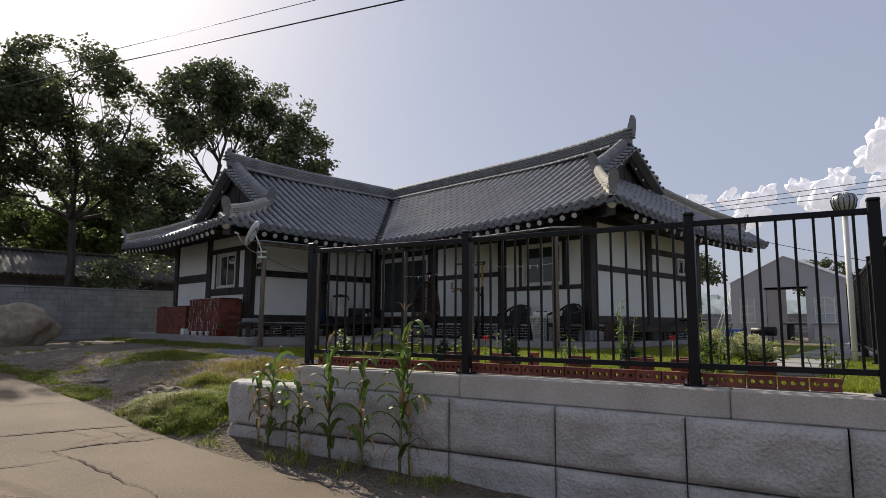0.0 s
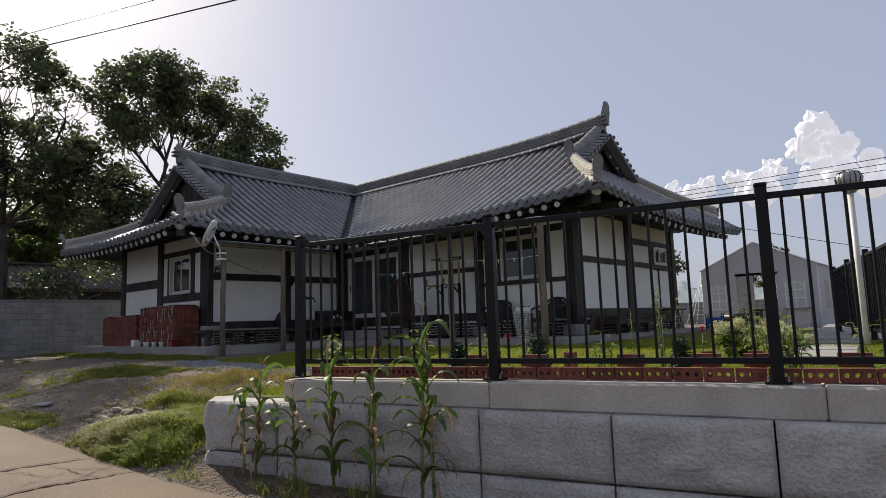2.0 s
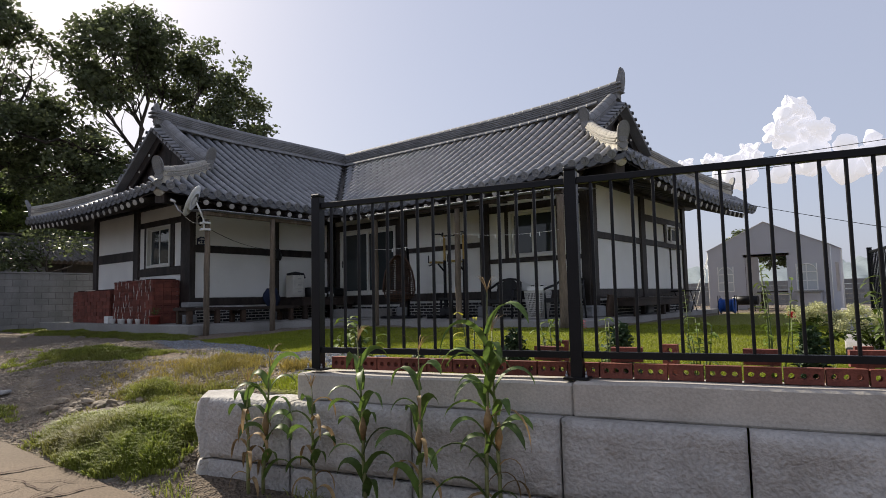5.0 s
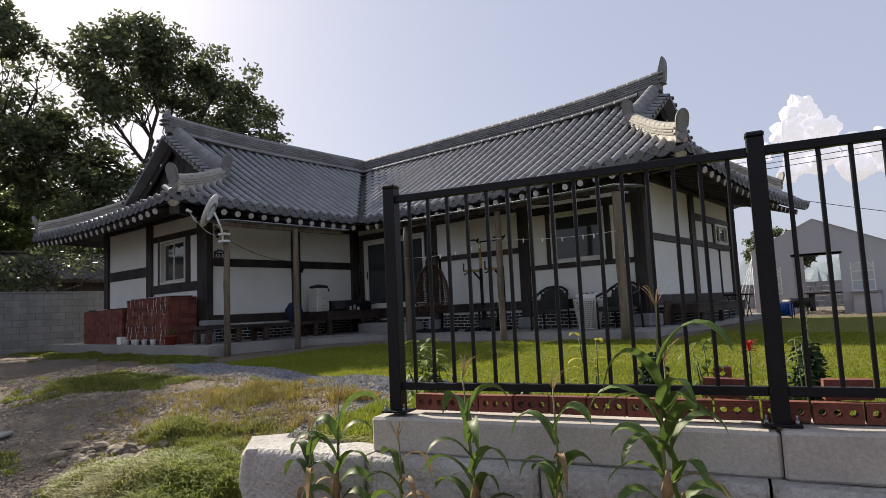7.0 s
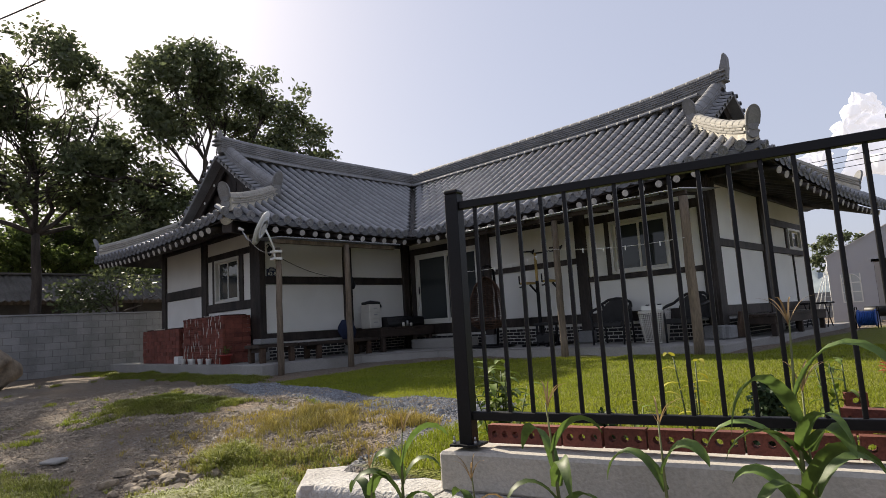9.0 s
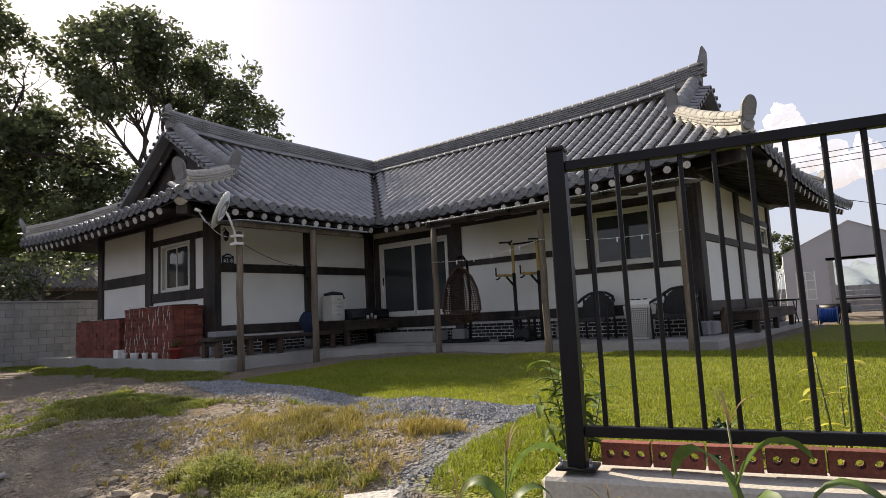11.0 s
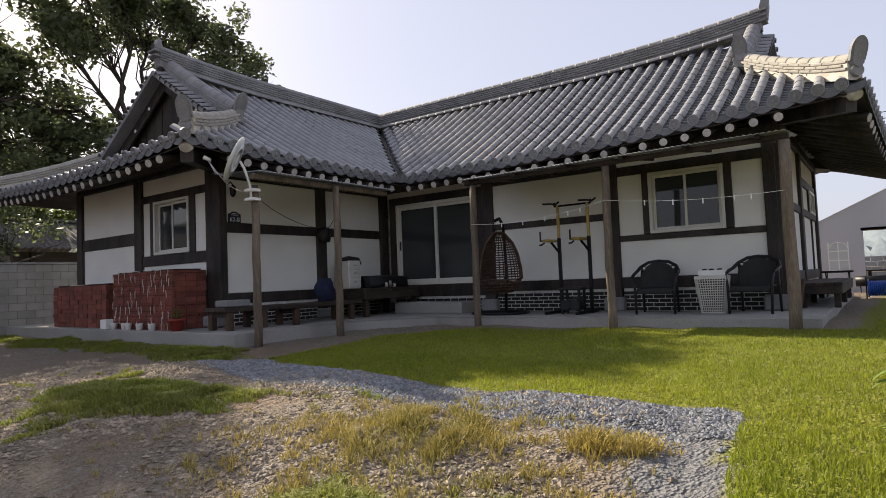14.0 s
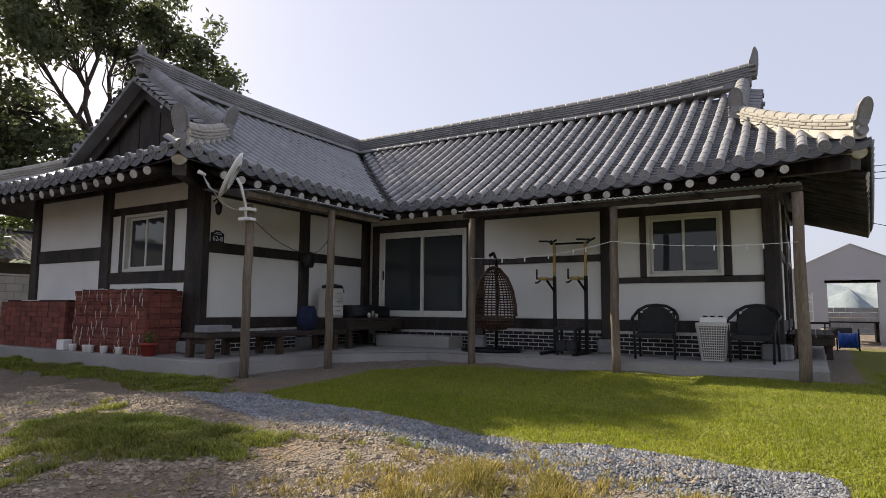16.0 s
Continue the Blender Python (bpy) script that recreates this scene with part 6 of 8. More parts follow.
def brick_stack(x0, x1, y0, y1, z1, holed, label, seed):
    """Bricks stacked on edge in courses, bound with cord; the outer bricks are pieces of their own."""
    rng = random.Random(seed)
    s = thing("brick_stack", ((x0 + x1) / 2, (y0 + y1) / 2, SLAB), label, "brick stack", "brick stacks")
    # core coloured near black to give the shade inside the brick holes
    box_part("core", ((x0 + x1) / 2, (y0 + y1) / 2 + 0.03, (SLAB + z1) / 2 - 0.01), (x1 - x0 - 0.13, y1 - y0 - 0.12, z1 - SLAB - 0.03), M_HOLE, s, 0)
    bh = 0.0935
    courses = int((z1 - SLAB) / bh)
    plain = bmesh.new()
    add_box(plain, (0, 0, 0.045), (0.190, 0.057, 0.090), 0, None, 0.003)
    plain_me = to_mesh("brick", plain, M_REDBRICK)
    n = int((x1 - x0) / 0.196)
    w = (x1 - x0) / n
    side_n = int((y1 - y0) / 0.196)

    def put(me, p, rz):
        o = new("brick", me)
        o.parent = s
        o.matrix_basis = Matrix.Translation(Vector(p) - s.location) @ Matrix.Rotation(radians(rz + rng.uniform(-1.2, 1.2)), 4, 'Z')

    for c in range(courses):
        z = SLAB + bh * c + 0.003
        for i in range(n):
            me = BRICK if (holed and c not in (5,)) else plain_me
            put(me, (x0 + w * (i + 0.5) + rng.uniform(-0.004, 0.004), y0 + 0.03 + rng.uniform(-0.008, 0.008), z), 0)
        for i in range(side_n):
            me = BRICK if (holed and c in (2, 4, courses - 1)) else plain_me
            put(me, (x1 - 0.03 + rng.uniform(-0.006, 0.006), y0 + 0.165 + 0.196 * i, z), 90)
    z = SLAB + bh * courses
    for i in range(n):
        for j in range(side_n):
            if rng.random() < 0.9:
                put(plain_me, (x0 + w * (i + 0.5), y0 + 0.12 + 0.14 * j, z - 0.092), 0)
    if holed:
        for c in range(courses):
            for i in range(n):
                if rng.random() < 0.55 and c not in (5,):
                    bm = bmesh.new()
                    x, za = x0 + w * (i + rng.uniform(0.1, 0.9)), SLAB + bh * (c + rng.uniform(-0.1, 0.2))
                    add_tube(bm, [(x + rng.uniform(-0.012, 0.012), y0 - 0.012, za + 0.045 * k) for k in range(4)], 0.0055, 4)
                    part("binding_cord", bm, M_CREAM, s)
    for _ in range(3):
        bm = bmesh.new()
        x = rng.uniform(x0 + 0.2, x1 - 0.5)
        add_tube(bm, [(x + 0.1 * k, y0 + 0.05 + rng.uniform(-0.03, 0.03), z + 0.012 + rng.uniform(0, 0.02)) for k in range(6)], 0.007, 5)
        part("binding_cord", bm, M_CREAM, s)
    return s


brick_stack(-20.95, -18.56, 7.78, 8.36, 1.97, False, "tall stack of plain red bricks on the porch", 2)
brick_stack(-18.16, -16.10, 7.72, 8.34, 2.15, True, "corded stack of three-holed red bricks on the porch", 3)


def cups():
    bm = bmesh.new()
    add_tube(bm, [(0, 0, 0), (0, 0, 0.11), (0, 0, 0.12)], [0.048, 0.062, 0.066], 14)
    for i, x in enumerate((-17.95, -17.55, -17.42, -17.02, -16.60)):
        me = to_mesh("rim_cup", bm.copy(), M_WHITE)
        o = tagged(part("paper_cup", me, None), "white paper cup on the porch edge", "cup", "white cups")
        o.location = (x, 7.63, SLAB)
    bm.free()
    bm = bmesh.new()
    add_box(bm, (-18.36, 7.72, SLAB + 0.09), (0.22, 0.2, 0.18), 0, None, 0.01)
    tagged(part("white_block", bm, M_WHITE), "white painted block between the brick stacks", "block")


cups()


def leaf_ribbon(bm, root, way, length, width, droop, rng, up=0.6, twist=0.0):
    """An arching leaf with a folded midrib."""
    p, d = Vector(root), Vector((way[0], way[1], up)).normalized()
    n, rows = 9, []
    for k in range(n + 1):
        t = k / n
        side = d.cross(Vector((0, 0, 1)))
        side = side.normalized() if side.length > 1e-3 else Vector((1, 0, 0))
        side = (Matrix.Rotation(twist * t, 3, d) @ side)
        w = width * (0.35 + 1.6 * t) * (1 - t) ** 0.8 if t > 0.25 else width * (0.55 + t)
        w = min(w, width)
        nrm = side.cross(d).normalized()
        rows.append([bm.verts.new(p - side * w / 2 + nrm * w * 0.16), bm.verts.new(p), bm.verts.new(p + side * w / 2 + nrm * w * 0.16)])
        p = p + d * (length / n)
        d = (d + Vector((0, 0, -droop / n * (0.5 + 1.6 * t)))).normalized()
    for a, b in zip(rows, rows[1:]):
        for i in range(2):
            bm.faces.new((a[i], a[i + 1], b[i + 1], b[i])).smooth = True


def leafy(name, at, height, n_stem, leaves, leaf_len, leaf_w, label, category, seed, material=None, group="garden plants", spread_r=0.16):
    """A bushy herb: stems with pairs of pointed leaves."""
    rng = random.Random(seed)
    t = thing(name, at, label, category, group)
    for s in range(n_stem):
        a = rng.uniform(0, 2 * math.pi)
        lean = rng.uniform(0.1, 1.0) * spread_r
        h = height * rng.uniform(0.65, 1.0)
        root = Vector(at) + Vector((math.cos(a), math.sin(a), 0)) * lean * 0.35
        tip = Vector(at) + Vector((math.cos(a) * lean, math.sin(a) * lean, h))
        bm = bmesh.new()
        add_tube(bm, [root - Vector((0, 0, 0.04)), root.lerp(tip, 0.5) + Vector((0.01, 0, 0)), tip], [0.007, 0.005, 0.003], 6)
        part("stem", bm, M_STEM, t)
        bm = bmesh.new()
        for k in range(leaves):
            q = root.lerp(tip, 0.22 + 0.78 * k / max(1, leaves - 1))
            b = rng.uniform(0, 2 * math.pi)
            leaf_ribbon(bm, q, (math.cos(b), math.sin(b)), leaf_len * rng.uniform(0.7, 1.1), leaf_w, 1.3, rng, rng.uniform(0.0, 0.7))
        part("foliage", bm, material or M_GREEN, t)
    return t


def flower_pot(x, y, z, label, r=0.13, h=0.2):
    p = thing("flower_pot", (x, y, z), label, "flower pot")
    bm = bmesh.new()
    add_tube(bm, [(x, y, z), (x, y, z + h * 0.85), (x, y, z + h * 0.86), (x, y, z + h)], [r * 0.7, r * 0.95, r * 1.06, r * 1.06], 16)
    part("pot", bm, M_TERRA, p)
    return p


flower_pot(-15.93, 7.70, SLAB, "red plastic flower pot on the porch edge")
leafy("pot_plant", (-15.93, 7.70, SLAB + 0.2), 0.18, 5, 6, 0.10, 0.035, "small dark green plant in a red pot", "plant", 41, None, "", 0.1)


def bench(x0, x1, y0, y1, top, label, legs, thick=0.07, material=None):
    material = material or M_DARKROUGH
    b = thing("porch_bench", ((x0 + x1) / 2, (y0 + y1) / 2, SLAB), label, "bench")
    n = 4
    wx = (x1 - x0) / n
    for i in range(n):
        box_part("plank", (x0 + wx * (i + 0.5), (y0 + y1) / 2, top - thick / 2), (wx - 0.008, y1 - y0, thick), material, b, 0.006)
    for y in legs:
        for x in (x0 + 0.07, x1 - 0.07):
            bm = bmesh.new()
            add_box(bm, (x, y, (SLAB + top - thick) / 2), (0.10, 0.11, top - thick - SLAB), 0, None, 0.012)
            part("leg", bm, M_LOGW, b)
        box_part("crossbar", ((x0 + x1) / 2, y, top - thick - 0.05), (x1 - x0 - 0.24, 0.06, 0.08), material, b, 0.006)
    return b


bench(-15.15, -14.55, 8.85, 10.75, 1.43, "long dark plank bench on log legs along the wall", (9.15, 10.5))
bench(-15.30, -14.70, 7.80, 8.70, 1.44, "short dark plank bench on log legs at the wall corner", (7.92, 8.58))
bm = bmesh.new()
add_box(bm, (-15.0, 8.15, 1.50), (0.32, 0.46, 0.11), 0, None, 0.015)
tagged(part("concrete_block", bm, M_CMU), "grey concrete block lying on the short bench", "block")


def deck():
    d = thing("porch_deck", (-15.1, 11.6, SLAB), "low dark raised timber deck by the sliding door", "deck")
    for i in range(8):
        box_part("board", (-15.11, 10.98 + 0.215 * i, 1.615), (1.06, 0.207, 0.05), M_DARKROUGH, d, 0.005)
    box_part("apron", (-14.60, 11.72, 1.50), (0.05, 1.72, 0.17), M_DARKROUGH, d, 0.006)
    box_part("apron", (-15.11, 10.90, 1.50), (1.06, 0.05, 0.17), M_DARKROUGH, d, 0.006)
    for x, y in ((-14.68, 10.98), (-15.5, 10.98), (-14.68, 12.5), (-15.5, 12.5)):
        box_part("leg", (x, y, 1.24), (0.11, 0.11, 0.34), M_DARKROUGH, d, 0.008)
    bm = bmesh.new()
    for k in range(3):
        add_tube(bm, [(-14.9 - 0.02 * k, 11.3, 1.70 + 0.06 * k), (-14.95, 11.9, 1.72 + 0.05 * k), (-14.9, 12.5, 1.70 + 0.05 * k)], [0.07, 0.085, 0.07], 10)
    tagged(part("rolled_mat", bm, M_BLACKP), "dark rolled mats lying on the deck", "mat")
    s = thing("drawer_unit", (-15.25, 11.05, 1.64), "cream plastic drawer unit standing on the deck", "drawer unit")
    box_part("body", (-15.28, 11.12, 1.93), (0.36, 0.34, 0.58), M_CREAM, s, 0.015)
    for z in (1.76, 1.94, 2.10):
        dr = box_part("drawer", (-15.09, 11.12, z), (0.02, 0.30, 0.15), M_CREAM, s, 0.006)
        box_part("pull", (-15.075, 11.12, z + 0.02), (0.015, 0.10, 0.02), M_ZINC, dr, 0.003)
    bm = bmesh.new()
    add_tube(bm, [(-15.25, 10.85, 2.24), (-15.25, 11.1, 2.27), (-15.2, 11.33, 2.24), (-15.15, 11.36, 2.14)], [0.03, 0.05, 0.05, 0.02], 8)
    tagged(part("gloves", bm, M_BLACKP), "dark work gloves on top of the drawer unit", "gloves")
    bm = bmesh.new()
    add_box(bm, (-15.1, 11.45, 1.77), (0.16, 0.16, 0.25), 0, None, 0.01)
    tagged(part("speaker_box", bm, M_BLACKP), "small black box on the deck", "box")
    rng = random.Random(6)
    for k, (y, m, h) in enumerate(((11.65, M_BLACKP, 0.12), (11.80, M_CREAM, 0.10), (11.93, M_ZINC, 0.14), (12.05, M_CREAM, 0.08))):
        bm = bmesh.new()
        add_tube(bm, [(-14.85, y, 1.642), (-14.85, y, 1.642 + h * 0.8), (-14.85, y, 1.642 + h)], [0.035, 0.035, 0.02], 10)
        tagged(part("jar", bm, m), ("small dark jar on the deck", "small pale jar on the deck", "small tin can on the deck", "low pale pot on the deck")[k], "jar", "jars on the deck")


deck()


def hanging_cloth(name, at, w, h, material, label, category):
    """A bunched hanging cloth or bag with folds."""
    bm = bmesh.new()
    n, m = 12, 8
    rows = []
    for j in range(m + 1):
        t = j / m
        r = w / 2 * (0.45 + 0.7 * math.sin(math.pi * min(1, t * 0.75 + 0.1)))
        rows.append([bm.verts.new((at[0] + r * (1 + 0.16 * math.sin(3 * a + 4 * t)) * math.cos(a) * 0.55, at[1] + r * (1 + 0.16 * math.sin(3 * a + 4 * t)) * math.sin(a), at[2] - h * t)) for a in (2 * math.pi * i / n for i in range(n))])
    for p, q in zip(rows, rows[1:]):
        for i in range(n):
            bm.faces.new((p[i], p[(i + 1) % n], q[(i + 1) % n], q[i])).smooth = True
    bm.faces.new(rows[0])
    bm.faces.new(rows[-1][::-1])
    return tagged(part(name, bm, material), label, category)


hanging_cloth("hanging_bag", (-15.52, 10.72, 2.92), 0.26, 0.30, M_BLACKP, "black bag hanging on the wall column", "bag")
hanging_cloth("folded_jacket", (-15.02, 10.22, 1.87), 0.40, 0.44, M_NAVY, "navy jacket draped on the bench", "jacket")


def wicker_chair(label):
    """Black woven garden armchair: seat, round back, curved arms, four legs. Stands at the origin, faces -y."""
    c = thing("garden_chair", (0, 0, 0), label, "chair", "porch armchairs")
    for i in range(12):
        bm = bmesh.new()
        add_box(bm, (0, -0.26 + 0.045 * i, 0.40), (0.50, 0.036, 0.03), 0, None, 0.004)
        part("seat_slat", bm, M_BLACKP, c, local=True)
    bm = bmesh.new()
    add_box(bm, (0, -0.29, 0.37), (0.54, 0.05, 0.09), 0, None, 0.01)
    part("seat_front", bm, M_BLACKP, c, local=True)
    for i in range(15):
        bm = bmesh.new()
        u = -1 + 2 * i / 14
        x = 0.27 * u
        h = 0.40 + 0.43 * (1 - abs(u) ** 2.6 * 0.45)
        add_box(bm, (x, 0.25 - 0.05 * u * u, (0.40 + h) / 2), (0.036, 0.022, h - 0.40), 0, None, 0.004)
        part("back_slat", bm, M_BLACKP, c, local=True)
    bm = bmesh.new()
    grid = []
    for i in range(13):
        u = -1 + i / 6
        h = 0.41 + 0.42 * (1 - abs(u) ** 2.6 * 0.45)
        grid.append([[bm.verts.new((0.265 * u, 0.235 - 0.05 * u * u + d, z)) for z in (0.40, h)] for d in (0.0, 0.008)])
    for p, q in zip(grid, grid[1:]):
        bm.faces.new((p[0][0], q[0][0], q[0][1], p[0][1]))
        bm.faces.new((q[1][0], p[1][0], p[1][1], q[1][1]))
        bm.faces.new((p[0][1], q[0][1], q[1][1], p[1][1]))
    part("back_panel", bm, M_BLACKP, c, local=True)
    for k in range(7):
        bm = bmesh.new()
        z = 0.46 + 0.05 * k
        add_tube(bm, [(0.265 * math.sin(u), 0.255 - 0.05 * math.sin(u) ** 2, z) for u in np.linspace(-1.5, 1.5, 9)], 0.008, 5)
        part("back_weave", bm, M_BLACKP, c, local=True)
    bm = bmesh.new()
    arc = [(-0.33, -0.28, 0.60), (-0.34, -0.10, 0.64), (-0.33, 0.10, 0.68), (-0.28, 0.22, 0.76), (-0.16, 0.26, 0.83), (0, 0.27, 0.85), (0.16, 0.26, 0.83), (0.28, 0.22, 0.76), (0.33, 0.10, 0.68), (0.34, -0.10, 0.64), (0.33, -0.28, 0.60)]
    add_tube(bm, arc, 0.026, 8)
    part("arm_rail", bm, M_BLACKP, c, local=True)
    for sx in (-1, 1):
        bm = bmesh.new()
        add_tube(bm, [(sx * 0.33, -0.28, 0.60), (sx * 0.30, -0.29, 0.42), (sx * 0.29, -0.30, 0.0)], 0.020, 7)
        part("leg", bm, M_BLACKP, c, local=True)
        bm = bmesh.new()
        add_tube(bm, [(sx * 0.27, 0.22, 0.78), (sx * 0.27, 0.25, 0.40), (sx * 0.27, 0.30, 0.0)], 0.020, 7)
        part("leg", bm, M_BLACKP, c, local=True)
    return c


chair = wicker_chair("black woven resin garden armchair on the porch")
chair.matrix_basis = pose(-9.28, 12.12, SLAB, 0, 0, 8)
copy_thing(chair, pose(-7.86, 12.20, SLAB, 0, 0, -6))


def hamper():
    h = thing("laundry_hamper", (-8.42, 12.05, SLAB), "tapered cream plastic lattice laundry hamper", "hamper")
    bm = bmesh.new()
    z0, z1 = SLAB + 0.02, SLAB + 0.54

    def rad(z):
        t = (z - z0) / (z1 - z0)
        return 0.155 + 0.065 * t, 0.13 + 0.05 * t

    for k in range(15):
        z = z0 + (z1 - z0) * k / 14
        a, b = rad(z)
        w = 0.022 if k in (0, 14) else 0.011
        for p, s in (((-8.42, 12.05 - b, z), (2 * a, 0.008, w)), ((-8.42, 12.05 + b, z), (2 * a, 0.008, w)), ((-8.42 - a, 12.05, z), (0.008, 2 * b, w)), ((-8.42 + a, 12.05, z), (0.008, 2 * b, w))):
            add_box(bm, p, s)
    for i in range(13):
        u = -1 + 2 * i / 12
        for sy in (-1, 1):
            a0, b0 = rad(z0)
            a1, b1 = rad(z1)
            add_tube(bm, [(-8.42 + u * a0, 12.05 + sy * b0, z0), (-8.42 + u * a1, 12.05 + sy * b1, z1)], 0.006, 4)
            add_tube(bm, [(-8.42 + sy * a0, 12.05 + u * b0, z0), (-8.42 + sy * a1, 12.05 + u * b1, z1)], 0.006, 4)
    part("basket", bm, M_CREAM, h)
    # dark inner block paints the shade seen through the lattice holes
    bm = bmesh.new()
    add_prism(bm, [(-0.13, -0.11), (0.13, -0.11), (0.13, 0.11), (-0.13, 0.11)], lambda u, v: Vector((-8.42 + u, 12.05 + v, z0 + 0.01)), lambda u, v: Vector((-8.42 + u * 1.36, 12.05 + v * 1.32, z1 - 0.02)))
    part("inside_shade", bm, M_DARKROUGH, h)
    box_part("lid", (-8.42, 12.05, z1 + 0.022), (0.45, 0.37, 0.03), M_CREAM, h, 0.01)
    t = thing("tissue_tray", (-8.40, 12.02, z1 + 0.037), "white tray with dark jars on the hamper", "tray")
    box_part("tray", (-8.40, 12.02, z1 + 0.08), (0.38, 0.24, 0.085), M_WHITE, t, 0.01)
    for x in (-8.52, -8.42, -8.30):
        bm = bmesh.new()
        add_tube(bm, [(x, 12.02, z1 + 0.122), (x, 12.02, z1 + 0.145)], 0.035, 10)
        part("jar_lid", bm, M_BLACKP, t)


hamper()


def egg_swing():
    s = thing("hanging_egg_chair", (-12.0, 11.75, SLAB), "brown wicker hanging egg chair on a curved stand", "swing chair")
    bm = bmesh.new()
    add_tube(bm, [(-12.15, 12.15, SLAB + 0.03), (-12.15, 12.22, 2.0), (-12.14, 12.15, 2.75), (-12.10, 11.95, 2.86), (-12.05, 11.72, 2.80)], 0.03, 10)
    part("stand_pole", bm, M_IRON, s)
    bm = bmesh.new()
    add_tube(bm, [(-12.1 + 0.55 * math.cos(a), 11.85 + 0.42 * math.sin(a), SLAB + 0.03) for a in np.linspace(0, 2 * math.pi, 25)], 0.025, 8, cap=False)
    part("base_ring", bm, M_IRON, s)
    bm = bmesh.new()
    add_tube(bm, [(-12.05, 11.72, 2.80), (-12.05, 11.70, 2.58)], 0.008, 5)
    part("chain", bm, M_IRON, s)
    c = Vector((-11.92, 11.60, 1.46))
    shell = bmesh.new()
    prof = [(0.02, 0.0), (0.22, 0.03), (0.34, 0.12), (0.385, 0.25), (0.375, 0.45), (0.33, 0.70), (0.24, 0.92), (0.11, 1.08), (0.02, 1.12)]
    for k in range(30):
        a = 2 * math.pi * k / 30
        front = math.cos(a - radians(-52))
        pts = [c + Vector((r * math.cos(a), r * math.sin(a) * 0.92, z)) for r, z in prof if not (front > 0.25 and 0.28 < z < 1.0)]
        if front > 0.25:
            pts = pts[:4]
        add_tube(shell, pts, 0.010, 5)
    for r, z in ((0.22, 0.03), (0.30, 0.08), (0.34, 0.12), (0.365, 0.18), (0.385, 0.25)):
        add_tube(shell, [c + Vector((r * math.cos(a), r * math.sin(a) * 0.92, z)) for a in np.linspace(0, 2 * math.pi, 31)], 0.012, 5, cap=False)
    for z in np.arange(0.30, 1.06, 0.045):
        r = float(np.interp(z, [q for _, q in prof], [p for p, _ in prof]))
        add_tube(shell, [c + Vector((r * math.cos(a), r * math.sin(a) * 0.92, float(z))) for a in np.linspace(radians(26), radians(230), 20)], 0.013, 5)
    part("shell", shell, M_WICKER, s)["kind"] = "stuff"
    bm = bmesh.new()
    for sgn in (-1, 1):
        a0 = radians(-52) + sgn * radians(72)
        pts = [c + Vector((r * math.cos(a0) * (1 + 0.05), r * math.sin(a0), z)) for r, z in prof[3:]]
        add_tube(bm, pts, 0.018, 7)
    part("rim", bm, M_WICKER, s)
    bm = bmesh.new()
    bmesh.ops.create_uvsphere(bm, u_segments=16, v_segments=8, radius=1.0, matrix=Matrix.Translation(c + Vector((0, 0, 0.16))) @ Matrix.Diagonal((0.31, 0.29, 0.09, 1)))
    part("cushion", bm, M_DARKROUGH, s)


egg_swing()


